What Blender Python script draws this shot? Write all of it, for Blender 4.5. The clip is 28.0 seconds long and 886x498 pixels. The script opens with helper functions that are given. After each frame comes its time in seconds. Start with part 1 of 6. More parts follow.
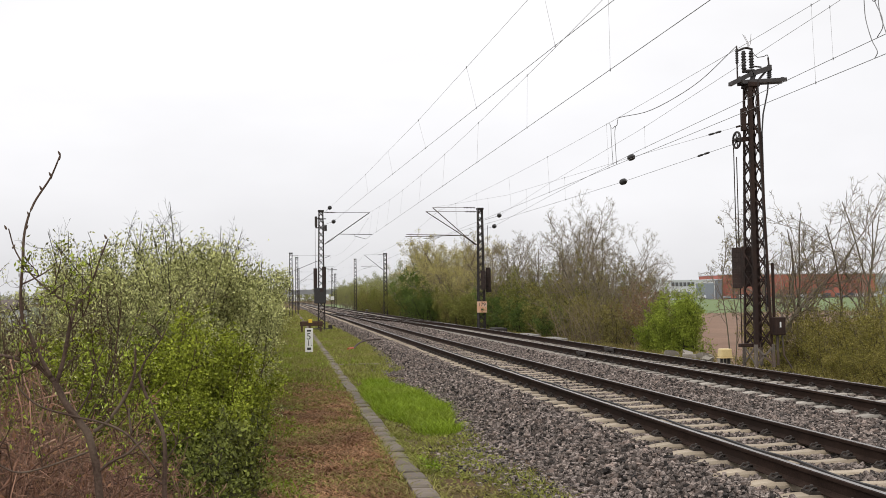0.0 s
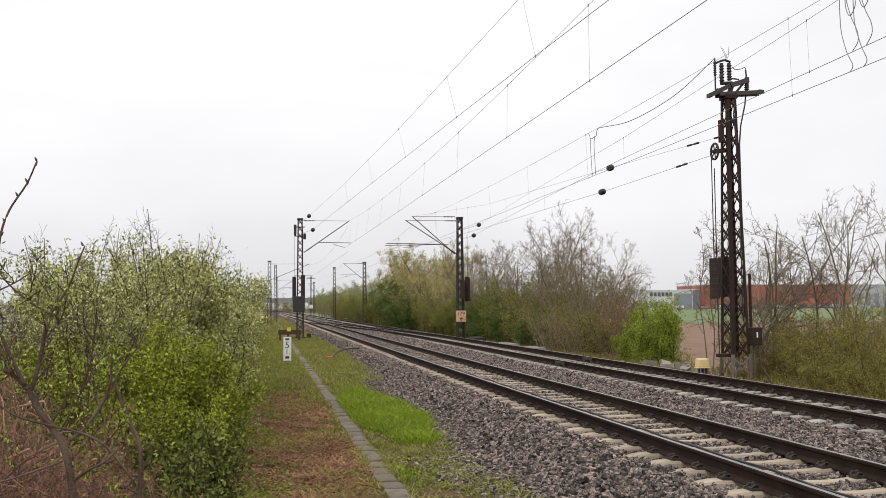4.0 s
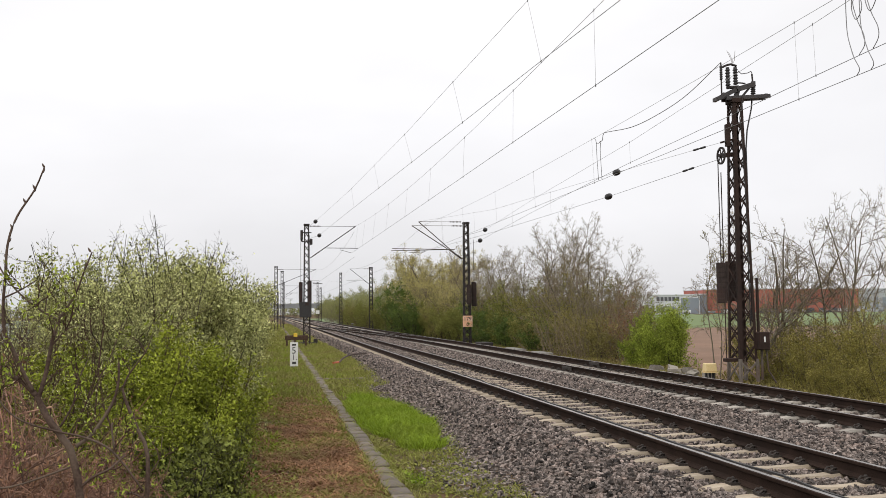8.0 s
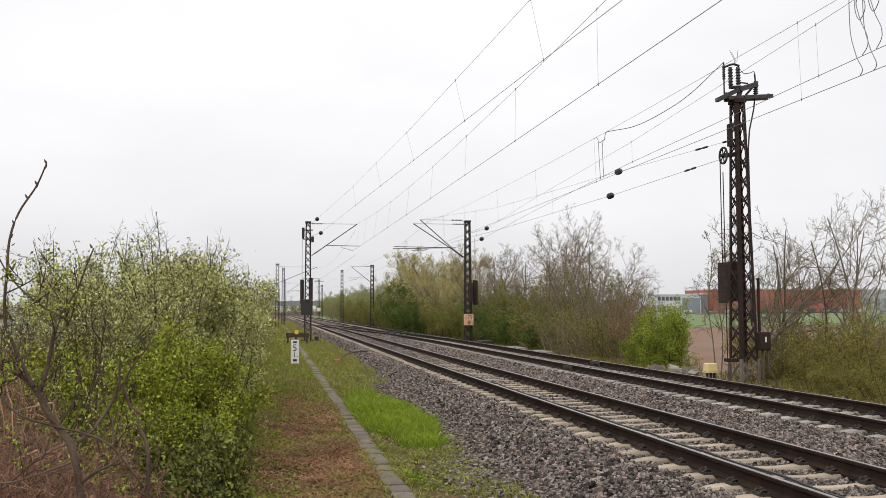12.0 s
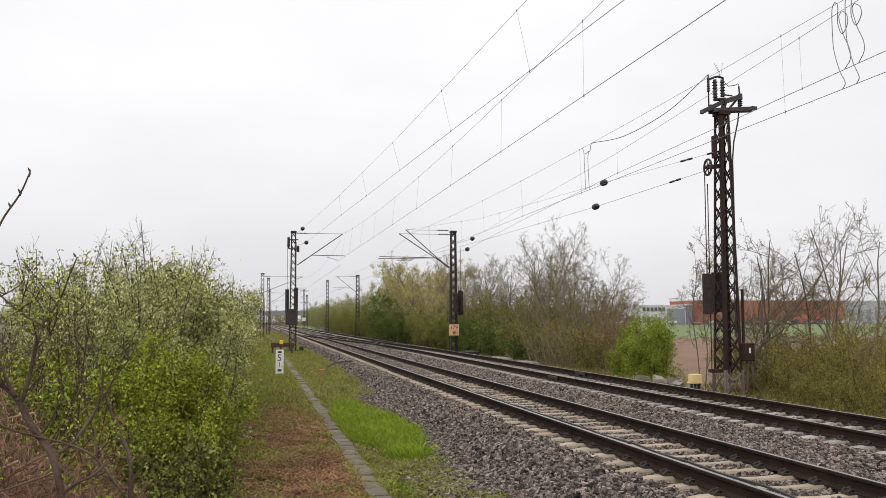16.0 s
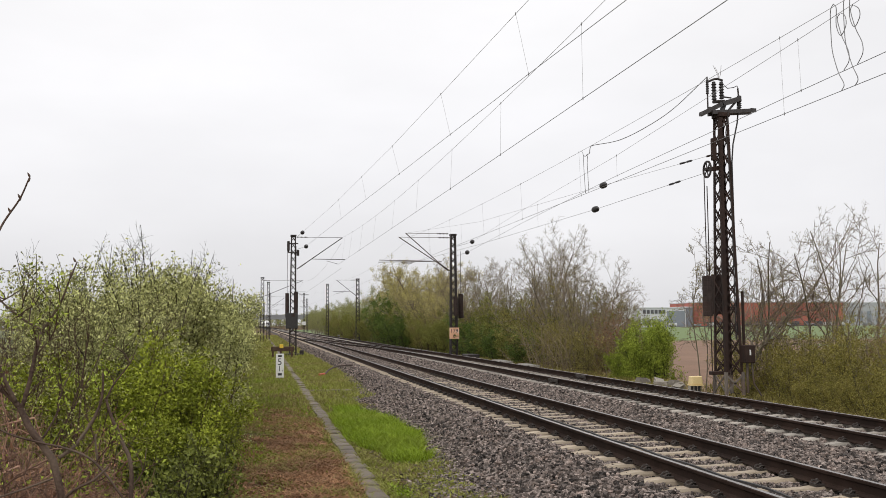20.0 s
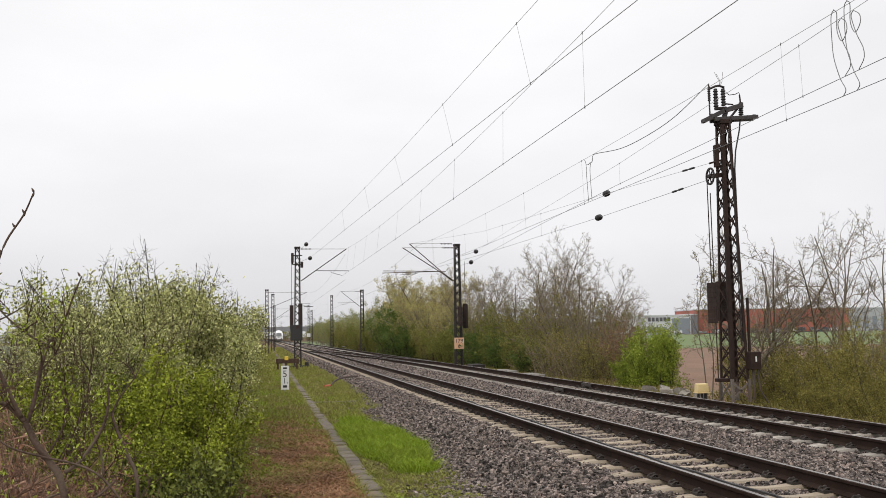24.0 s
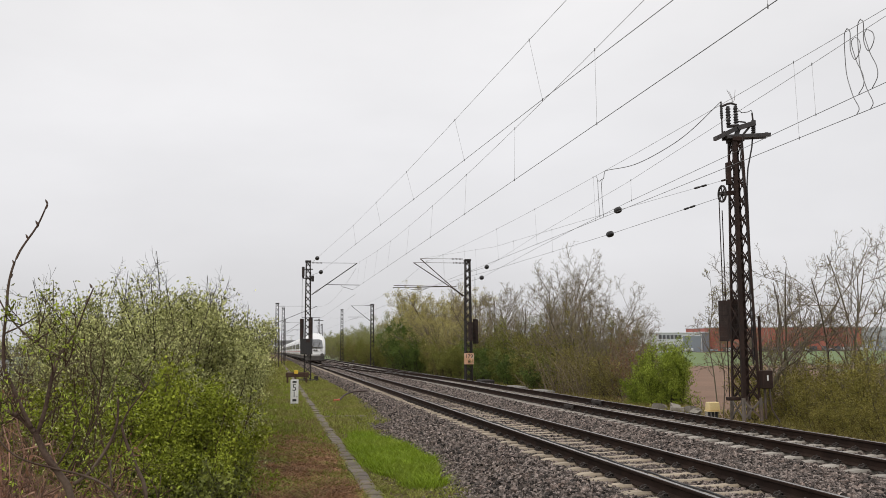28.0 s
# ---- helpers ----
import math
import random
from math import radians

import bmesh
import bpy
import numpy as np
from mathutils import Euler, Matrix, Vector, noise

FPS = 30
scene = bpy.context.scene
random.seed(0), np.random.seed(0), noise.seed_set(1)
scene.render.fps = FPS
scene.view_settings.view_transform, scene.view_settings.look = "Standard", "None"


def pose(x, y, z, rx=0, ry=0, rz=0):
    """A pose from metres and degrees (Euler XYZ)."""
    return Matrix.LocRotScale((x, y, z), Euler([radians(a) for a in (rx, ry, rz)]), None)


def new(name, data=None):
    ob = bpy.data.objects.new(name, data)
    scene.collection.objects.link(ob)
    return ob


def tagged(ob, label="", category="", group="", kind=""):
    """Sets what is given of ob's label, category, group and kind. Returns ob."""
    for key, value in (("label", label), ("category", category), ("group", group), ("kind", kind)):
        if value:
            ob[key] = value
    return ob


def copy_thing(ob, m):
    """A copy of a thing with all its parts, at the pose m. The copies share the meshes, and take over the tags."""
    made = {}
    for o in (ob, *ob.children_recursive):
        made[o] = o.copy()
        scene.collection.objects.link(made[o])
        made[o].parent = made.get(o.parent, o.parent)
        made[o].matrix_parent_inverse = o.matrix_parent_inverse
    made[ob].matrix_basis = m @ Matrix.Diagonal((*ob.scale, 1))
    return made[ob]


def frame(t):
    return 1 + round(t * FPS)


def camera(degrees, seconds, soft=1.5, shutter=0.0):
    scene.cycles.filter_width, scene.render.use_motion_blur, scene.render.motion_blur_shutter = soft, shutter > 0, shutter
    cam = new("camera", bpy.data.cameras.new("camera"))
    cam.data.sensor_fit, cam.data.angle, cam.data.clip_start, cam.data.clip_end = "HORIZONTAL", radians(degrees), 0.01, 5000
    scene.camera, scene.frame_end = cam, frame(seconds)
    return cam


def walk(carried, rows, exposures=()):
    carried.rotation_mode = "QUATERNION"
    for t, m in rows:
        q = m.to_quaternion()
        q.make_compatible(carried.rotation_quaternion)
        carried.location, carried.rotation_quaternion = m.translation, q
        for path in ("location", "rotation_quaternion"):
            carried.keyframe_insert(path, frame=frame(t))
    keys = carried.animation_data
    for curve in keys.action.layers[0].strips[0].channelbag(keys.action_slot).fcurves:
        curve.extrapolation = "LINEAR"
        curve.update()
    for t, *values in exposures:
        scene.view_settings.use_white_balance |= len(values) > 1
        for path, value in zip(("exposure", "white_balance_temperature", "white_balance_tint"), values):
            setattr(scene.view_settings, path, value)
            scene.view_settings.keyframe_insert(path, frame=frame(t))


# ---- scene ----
# ---- camera: hand-held, turning about one spot beside the line ----
cam = camera(50.793, 28.0, soft=0.65)
PATH = [
    (0, pose(0, 0, 2.09, 93.023, 0.741, -9.395)),
    (0.5, pose(0, 0, 2.09, 93.018, 0.753, -9.517)),
    (1, pose(0, 0, 2.09, 93.179, 0.720, -9.652)),
    (1.5, pose(0, 0, 2.09, 93.364, 0.697, -9.883)),
    (2, pose(0, 0, 2.09, 93.474, 0.625, -10.176)),
    (2.5, pose(0, 0, 2.09, 93.524, 0.469, -10.282)),
    (3, pose(0, 0, 2.09, 93.623, 0.338, -10.338)),
    (3.5, pose(0, 0, 2.09, 93.598, 0.370, -10.512)),
    (5.5, pose(0, 0, 2.09, 93.513, 0.736, -10.921)),
    (6, pose(0, 0, 2.09, 93.527, 0.687, -10.768)),
    (6.5, pose(0, 0, 2.09, 93.675, 0.644, -10.590)),
    (7, pose(0, 0, 2.09, 93.761, 0.621, -10.457)),
    (7.5, pose(0, 0, 2.09, 93.939, 0.641, -10.320)),
    (8, pose(0, 0, 2.09, 93.881, 0.634, -10.272)),
    (8.5, pose(0, 0, 2.09, 93.892, 0.660, -10.136)),
    (9, pose(0, 0, 2.09, 93.889, 0.598, -10.079)),
    (9.5, pose(0, 0, 2.09, 93.890, 0.553, -10.023)),
    (10, pose(0, 0, 2.09, 93.839, 0.577, -9.915)),
    (10.5, pose(0, 0, 2.09, 93.841, 0.548, -9.876)),
    (11, pose(0, 0, 2.09, 93.859, 0.535, -9.921)),
    (11.5, pose(0, 0, 2.09, 93.827, 0.345, -10.040)),
    (12, pose(0, 0, 2.09, 93.775, 0.288, -10.206)),
    (12.5, pose(0, 0, 2.09, 93.703, 0.257, -10.414)),
    (14.5, pose(0, 0, 2.09, 93.962, 0.382, -10.854)),
    (15, pose(0, 0, 2.09, 94.107, 0.316, -10.953)),
    (15.5, pose(0, 0, 2.09, 94.265, 0.241, -11.027)),
    (16, pose(0, 0, 2.09, 94.395, 0.139, -11.098)),
    (16.5, pose(0, 0, 2.09, 94.509, 0.192, -11.148)),
    (17, pose(0, 0, 2.09, 94.561, 0.205, -11.186)),
    (17.5, pose(0, 0, 2.09, 94.610, 0.281, -11.222)),
    (18, pose(0, 0, 2.09, 94.562, 0.242, -11.242)),
    (18.5, pose(0, 0, 2.09, 94.539, 0.324, -11.168)),
    (19, pose(0, 0, 2.09, 94.558, 0.324, -11.105)),
    (19.5, pose(0, 0, 2.09, 94.585, 0.377, -11.085)),
    (20, pose(0, 0, 2.09, 94.596, 0.382, -11.088)),
    (20.5, pose(0, 0, 2.09, 94.516, 0.450, -11.056)),
    (21, pose(0, 0, 2.09, 94.519, 0.469, -11.155)),
    (21.5, pose(0, 0, 2.09, 94.693, 0.355, -11.044)),
    (23.5, pose(0, 0, 2.09, 95.162, 0.798, -10.892)),
    (24, pose(0, 0, 2.09, 95.221, 1.051, -10.797)),
    (24.5, pose(0, 0, 2.09, 95.285, 1.327, -10.678)),
    (25, pose(0, 0, 2.09, 95.459, 1.423, -10.650)),
    (25.5, pose(0, 0, 2.09, 95.550, 1.400, -10.496)),
    (26, pose(0, 0, 2.09, 95.617, 1.338, -10.375)),
    (26.5, pose(0, 0, 2.09, 95.738, 1.240, -10.316)),
    (27, pose(0, 0, 2.09, 95.882, 0.964, -10.268)),
    (27.5, pose(0, 0, 2.09, 96.085, 0.742, -10.230)),
    (28, pose(0, 0, 2.09, 96.156, 0.448, -10.190)),
]
EXPOSURES = [(0, 0.16, 6550, 11.5), (14.5, 0.11, 6550, 11.5), (20, 0.08, 6550, 11.5), (21, 0.16, 6550, 11.5), (24, 0.08, 6550, 11.5), (25, 0.01, 6550, 11.5), (27, -0.03, 6550, 11.5), (28, -0.10, 6550, 11.5)]
walk(cam, PATH, EXPOSURES)

# ---- world: overcast sky, soft weak sun ----
RT = 0.45                      # top of the rails above the path
SUN_EL, SUN_AZ = radians(42), radians(215)


def make_world():
    w = bpy.data.worlds.new("overcast")
    w.use_nodes = True
    nt = w.node_tree
    nt.nodes.clear()
    n = nt.nodes.new
    out, bg = n("ShaderNodeOutputWorld"), n("ShaderNodeBackground")
    sky = n("ShaderNodeTexSky")
    sky.sky_type, sky.sun_disc = "NISHITA", False
    sky.sun_elevation, sky.sun_rotation, sky.dust_density = SUN_EL, SUN_AZ, 4.0
    co, sep = n("ShaderNodeTexCoord"), n("ShaderNodeSeparateXYZ")
    nt.links.new(co.outputs["Generated"], sep.inputs[0])
    ramp = n("ShaderNodeValToRGB")           # cloud deck: a grey hem, brighter towards the zenith
    e = ramp.color_ramp.elements
    e[0].position, e[0].color = 0.0, (0.735, 0.745, 0.765, 1)
    e[1].position, e[1].color = 0.42, (1.0, 1.0, 1.0, 1)
    m = ramp.color_ramp.elements.new(0.10)
    m.color = (0.87, 0.875, 0.895, 1)
    m = ramp.color_ramp.elements.new(0.22)
    m.color = (0.955, 0.96, 0.975, 1)
    m = ramp.color_ramp.elements.new(1.0)
    m.color = (1.6, 1.6, 1.6, 1)
    nt.links.new(sep.outputs["Z"], ramp.inputs[0])
    mp = n("ShaderNodeMapping")
    mp.inputs["Scale"].default_value = (1, 1, 2.6)
    nt.links.new(co.outputs["Generated"], mp.inputs[0])
    no = n("ShaderNodeTexNoise")
    no.inputs["Scale"].default_value, no.inputs["Detail"].default_value, no.inputs["Roughness"].default_value = 2.2, 5, 0.5
    nt.links.new(mp.outputs[0], no.inputs["Vector"])
    sc = n("ShaderNodeMapRange")
    sc.inputs["From Min"].default_value, sc.inputs["From Max"].default_value = 0.3, 0.7
    sc.inputs["To Min"].default_value, sc.inputs["To Max"].default_value = 8.9, 10.4
    nt.links.new(no.outputs[0], sc.inputs[0])
    mul = n("ShaderNodeVectorMath")
    mul.operation = "SCALE"
    nt.links.new(ramp.outputs[0], mul.inputs[0])
    nt.links.new(sc.outputs[0], mul.inputs["Scale"])
    mix = n("ShaderNodeMix")
    mix.data_type = "RGBA"
    mix.inputs[0].default_value = 0.94
    nt.links.new(sky.outputs[0], mix.inputs[6])
    nt.links.new(mul.outputs[0], mix.inputs[7])
    nt.links.new(mix.outputs[2], bg.inputs[0])
    bg.inputs[1].default_value = 0.1
    nt.links.new(bg.outputs[0], out.inputs[0])
    scene.world = w


make_world()
sun = new("sun", bpy.data.lights.new("sun", "SUN"))
sun.data.energy, sun.data.angle, sun.data.color = 0.6, radians(25), (1.0, 0.97, 0.92)
sun.rotation_euler = (radians(90) - SUN_EL, 0, radians(180) - SUN_AZ)

# ---- materials ----
def material(name, a, b, rough=0.8, metal=0.0, scale=6.0, fine=60.0, bump=0.3, stain=None, stain_amount=0.4, island=0.0, per_object=0.0,
             trans=0.0, dist=0.02, spec=0.5):
    """Two colours mixed by coarse and fine noise in real-world size, a stain colour with its own shape, bump; island and
    per_object vary the brightness from piece to piece."""
    m = bpy.data.materials.new(name)
    m.use_nodes = True
    nt = m.node_tree
    n, link = nt.nodes.new, nt.links.new
    bs = nt.nodes["Principled BSDF"]
    bs.inputs["Metallic"].default_value = metal
    bs.inputs["Specular IOR Level"].default_value = spec
    co = n("ShaderNodeTexCoord")
    big, small = n("ShaderNodeTexNoise"), n("ShaderNodeTexNoise")
    for node, s, d in ((big, scale, 4), (small, fine, 3)):
        node.inputs["Scale"].default_value, node.inputs["Detail"].default_value = s, d
        link(co.outputs["Object"], node.inputs["Vector"])
    add = n("ShaderNodeMath")
    add.operation = "MULTIPLY_ADD"
    add.inputs[1].default_value = 0.5
    link(small.outputs[0], add.inputs[0])
    half = n("ShaderNodeMath")
    half.operation = "MULTIPLY"
    half.inputs[1].default_value = 0.5
    link(big.outputs[0], half.inputs[0])
    link(half.outputs[0], add.inputs[2])
    mr = n("ShaderNodeMapRange")
    mr.inputs["From Min"].default_value, mr.inputs["From Max"].default_value = 0.35, 0.65
    link(add.outputs[0], mr.inputs[0])
    mix = n("ShaderNodeMix")
    mix.data_type = "RGBA"
    mix.inputs[6].default_value, mix.inputs[7].default_value = (*a, 1), (*b, 1)
    link(mr.outputs[0], mix.inputs[0])
    col = mix.outputs[2]
    if stain:
        st = n("ShaderNodeTexNoise")
        st.inputs["Scale"].default_value, st.inputs["Detail"].default_value = scale * 0.37, 6
        link(co.outputs["Object"], st.inputs["Vector"])
        sr = n("ShaderNodeMapRange")
        sr.inputs["From Min"].default_value, sr.inputs["From Max"].default_value = 0.48, 0.66
        sr.inputs["To Max"].default_value = stain_amount
        link(st.outputs[0], sr.inputs[0])
        m2 = n("ShaderNodeMix")
        m2.data_type = "RGBA"
        m2.inputs[7].default_value = (*stain, 1)
        link(sr.outputs[0], m2.inputs[0])
        link(col, m2.inputs[6])
        col = m2.outputs[2]
    if island or per_object:
        hs = n("ShaderNodeHueSaturation")
        mr2 = n("ShaderNodeMapRange")
        k = island or per_object
        mr2.inputs["To Min"].default_value, mr2.inputs["To Max"].default_value = 1 - k, 1 + k
        if island:
            link(n("ShaderNodeNewGeometry").outputs["Random Per Island"], mr2.inputs[0])
        else:
            link(n("ShaderNodeObjectInfo").outputs["Random"], mr2.inputs[0])
        link(mr2.outputs[0], hs.inputs["Value"])
        link(col, hs.inputs["Color"])
        col = hs.outputs[0]
    link(col, bs.inputs["Base Color"])
    rr = n("ShaderNodeMapRange")
    rr.inputs["To Min"].default_value, rr.inputs["To Max"].default_value = max(0.05, rough - 0.12), min(1, rough + 0.1)
    link(small.outputs[0], rr.inputs[0])
    link(rr.outputs[0], bs.inputs["Roughness"])
    if bump:
        bp = n("ShaderNodeBump")
        bp.inputs["Strength"].default_value, bp.inputs["Distance"].default_value = bump, dist
        link(add.outputs[0], bp.inputs["Height"])
        link(bp.outputs[0], bs.inputs["Normal"])
    if trans:
        tr = n("ShaderNodeBsdfTranslucent")
        link(col, tr.inputs[0])
        ms = n("ShaderNodeMixShader")
        ms.inputs[0].default_value = trans
        link(bs.outputs[0], ms.inputs[1])
        link(tr.outputs[0], ms.inputs[2])
        link(ms.outputs[0], nt.nodes["Material Output"].inputs[0])
    return m


M = {
    "soil": material("verge_soil", (0.152, 0.092, 0.052), (0.084, 0.060, 0.032), 0.95, 0, 5, 45, 1.0, (0.080, 0.088, 0.028), 0.5, dist=0.05, spec=0.1),
    # bed colour holds the shade of the gaps between the loose stones
    "ballast": material("shaded_ballast_bed", (0.012, 0.010, 0.009), (0.06, 0.048, 0.042), 0.9, 0, 9, 30, 1.0, (0.13, 0.10, 0.075), 0.5, dist=0.05),
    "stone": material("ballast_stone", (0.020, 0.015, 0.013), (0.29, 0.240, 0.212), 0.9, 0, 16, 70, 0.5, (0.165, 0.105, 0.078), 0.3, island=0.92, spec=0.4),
    "sleeper": material("sleeper_concrete", (0.305, 0.246, 0.179), (0.421, 0.354, 0.269), 0.9, 0, 5, 90, 0.35, (0.269, 0.206, 0.134), 0.6, per_object=0.14, dist=0.006),
    "sleeper2": material("grey_sleeper", (0.256, 0.231, 0.200), (0.383, 0.351, 0.308), 0.9, 0, 5, 90, 0.35, (0.204, 0.165, 0.123), 0.6, per_object=0.2, dist=0.006),
    "rail": material("rail_rust", (0.022, 0.014, 0.011), (0.050, 0.032, 0.025), 0.9, 0.0, 3, 70, 0.3, (0.022, 0.016, 0.014), 0.6, dist=0.004, spec=0.08),
    "railtop": material("rail_head", (0.28, 0.265, 0.255), (0.38, 0.365, 0.355), 0.42, 1.0, 2, 40, 0.05),
    "clip": material("fastening_steel", (0.03, 0.026, 0.024), (0.07, 0.055, 0.045), 0.7, 0.3, 20, 90, 0.2),
    "lid": material("lid_concrete", (0.120, 0.096, 0.078), (0.215, 0.178, 0.145), 0.9, 0, 4, 70, 0.6, (0.096, 0.076, 0.052), 0.8, per_object=0.22, dist=0.006),
    "mast": material("rusty_mast_steel", (0.022, 0.013, 0.010), (0.050, 0.028, 0.021), 0.8, 0.1, 4, 50, 0.3, (0.016, 0.012, 0.011), 0.7, dist=0.004, spec=0.3),
    "darkmast": material("weathered_dark_steel", (0.022, 0.018, 0.017), (0.05, 0.04, 0.036), 0.8, 0.1, 4, 50, 0.3, (0.02, 0.017, 0.016), 0.6, dist=0.004),
    "headsteel": material("dark_grey_beam_steel", (0.034, 0.031, 0.031), (0.082, 0.074, 0.072), 0.55, 0.3, 4, 50, 0.3, (0.05, 0.032, 0.026), 0.4, dist=0.004),
    "galv": material("grey_foot_steel", (0.080, 0.064, 0.051), (0.136, 0.111, 0.090), 0.75, 0.2, 5, 60, 0.2, (0.104, 0.053, 0.032), 0.6, dist=0.004),
    "wire": material("copper_wire", (0.17, 0.17, 0.17), (0.26, 0.26, 0.26), 0.5, 0.6, 2, 20, 0),
    "messenger": material("messenger_wire", (0.32, 0.32, 0.32), (0.44, 0.44, 0.44), 0.55, 0.5, 2, 20, 0),
    "footsteel": material("pale_foot_steel", (0.13, 0.11, 0.09), (0.22, 0.19, 0.16), 0.8, 0.1, 5, 60, 0.3, (0.15, 0.085, 0.055), 0.6, dist=0.004),
    "saplingbark": material("young_brown_bark", (0.050, 0.033, 0.026), (0.135, 0.094, 0.072), 0.9, 0, 14, 110, 0.8, (0.22, 0.175, 0.13), 0.5, dist=0.005, spec=0.1),
    "black": material("black_insulator", (0.016, 0.015, 0.016), (0.04, 0.037, 0.036), 0.65, 0, 12, 60, 0.1),
    "porcelain": material("brown_porcelain", (0.045, 0.03, 0.026), (0.075, 0.05, 0.04), 0.25, 0, 8, 40, 0.02),
    "iron": material("cast_weights", (0.026, 0.019, 0.017), (0.06, 0.044, 0.038), 0.85, 0.1, 5, 50, 0.3, (0.06, 0.03, 0.022), 0.4, dist=0.004, spec=0.25),
    "concrete": material("footing_concrete", (0.240, 0.228, 0.208), (0.336, 0.320, 0.296), 0.92, 0, 3, 50, 0.4, (0.136, 0.128, 0.096), 0.6, dist=0.008),
    "yellow": material("cream_yellow_plastic", (0.70, 0.53, 0.24), (0.80, 0.63, 0.32), 0.5, 0, 4, 40, 0.05, (0.5, 0.38, 0.2), 0.4),
    "signal_yellow": material("signal_yellow_paint", (0.72, 0.47, 0.03), (0.80, 0.55, 0.06), 0.5, 0, 5, 40, 0.05, (0.4, 0.27, 0.05), 0.3),
    "white": material("white_enamel", (0.70, 0.70, 0.68), (0.80, 0.80, 0.78), 0.5, 0, 4, 40, 0.05, (0.45, 0.44, 0.40), 0.45),
    "orange": material("faded_orange_plate", (0.70, 0.36, 0.20), (0.80, 0.48, 0.31), 0.6, 0, 6, 40, 0.05, (0.75, 0.62, 0.52), 0.7),
    "ink": material("black_lettering", (0.02, 0.02, 0.02), (0.04, 0.04, 0.04), 0.6, 0, 5, 40, 0),
    "redhose": material("orange_red_hose_end", (0.40, 0.07, 0.03), (0.48, 0.10, 0.045), 0.6, 0, 5, 40, 0),
    "hose": material("dark_hose", (0.05, 0.035, 0.03), (0.09, 0.06, 0.05), 0.7, 0, 5, 40, 0),
    "rock": material("pale_block_stone", (0.22, 0.195, 0.16), (0.37, 0.335, 0.28), 0.9, 0, 4, 30, 0.6, (0.144, 0.128, 0.104), 0.6, per_object=0.3),
    "field": material("ploughed_soil", (0.160, 0.088, 0.052), (0.216, 0.128, 0.080), 1.0, 0, 0.35, 6, 0.6, (0.136, 0.080, 0.048), 0.5, dist=0.08),
    "crop": material("young_crop", (0.100, 0.148, 0.048), (0.140, 0.192, 0.064), 1.0, 0, 0.2, 5, 0.6, (0.136, 0.160, 0.064), 0.5, dist=0.06),
    "farground": material("distant_meadow", (0.088, 0.112, 0.048), (0.128, 0.136, 0.064), 1.0, 0, 0.05, 1.5, 0.3),
    "bark": material("grey_brown_bark", (0.12, 0.095, 0.07), (0.20, 0.165, 0.125), 0.95, 0, 8, 60, 0.5, (0.15, 0.16, 0.07), 0.5, dist=0.01),
    "twig": material("bare_twigs", (0.15, 0.115, 0.085), (0.275, 0.22, 0.17), 0.95, 0, 6, 40, 0.2, (0.14, 0.135, 0.07), 0.5, island=0.35),
    "darkbark": material("dark_wet_bark", (0.04, 0.025, 0.019), (0.12, 0.078, 0.058), 0.85, 0, 12, 90, 0.5, (0.10, 0.07, 0.05), 0.4, dist=0.006, spec=0.08),
    # dark twigs taken nearly black: the foliage's inner shade is in their colour
    "hedgetwig": material("shade_dark_hedge_twigs", (0.020, 0.015, 0.011), (0.062, 0.046, 0.034), 0.95, 0, 6, 40, 0.2, (0.07, 0.07, 0.035), 0.5, island=0.4),
    "palestem": material("pale_stems", (0.17, 0.128, 0.085), (0.31, 0.242, 0.165), 0.95, 0, 6, 40, 0.2, (0.18, 0.17, 0.09), 0.5, island=0.4),
    "redtwig": material("red_brown_canes", (0.095, 0.044, 0.029), (0.285, 0.155, 0.098), 0.9, 0, 6, 40, 0.2, (0.36, 0.25, 0.17), 0.35, island=0.6),
    "leaf_pale": material("pale_willow_leaf", (0.30, 0.31, 0.115), (0.52, 0.52, 0.245), 0.85, 0, 0.9, 12, 0, (0.17, 0.195, 0.05), 0.65, island=0.75, trans=0.04, spec=0.08),
    "leaf_bright": material("fresh_green_leaf", (0.165, 0.20, 0.018), (0.315, 0.35, 0.045), 0.75, 0, 1.5, 12, 0, (0.08, 0.11, 0.014), 0.5, island=0.65, trans=0.06, spec=0.12),
    # elder green darkened: shade under the hedge is put into the leaf colour
    "leaf_shade": material("shade_dark_elder_leaf", (0.082, 0.098, 0.018), (0.185, 0.205, 0.045), 0.7, 0, 1.5, 12, 0, (0.05, 0.058, 0.012), 0.5, island=0.7, trans=0.03, spec=0.15),
    "leaf_olive": material("olive_leaf", (0.21, 0.19, 0.055), (0.34, 0.30, 0.095), 0.8, 0, 0.7, 12, 0, (0.26, 0.20, 0.09), 0.5, island=0.5, trans=0.2, spec=0.1),
    "leaf_wood": material("spring_wood_leaf", (0.23, 0.24, 0.095), (0.36, 0.36, 0.15), 0.85, 0, 0.25, 6, 0, (0.12, 0.15, 0.04), 0.6, island=0.5, trans=0.2, spec=0.08),
    "leaf_hedge": material("olive_green_leaf", (0.145, 0.155, 0.036), (0.275, 0.275, 0.08), 0.85, 0, 0.4, 8, 0, (0.09, 0.112, 0.024), 0.6, island=0.55, trans=0.12, spec=0.08),
    "leaf_fresh": material("soft_green_leaf", (0.20, 0.26, 0.032), (0.36, 0.42, 0.07), 0.8, 0, 1.5, 12, 0, (0.11, 0.15, 0.02), 0.6, island=0.65, trans=0.12, spec=0.1),
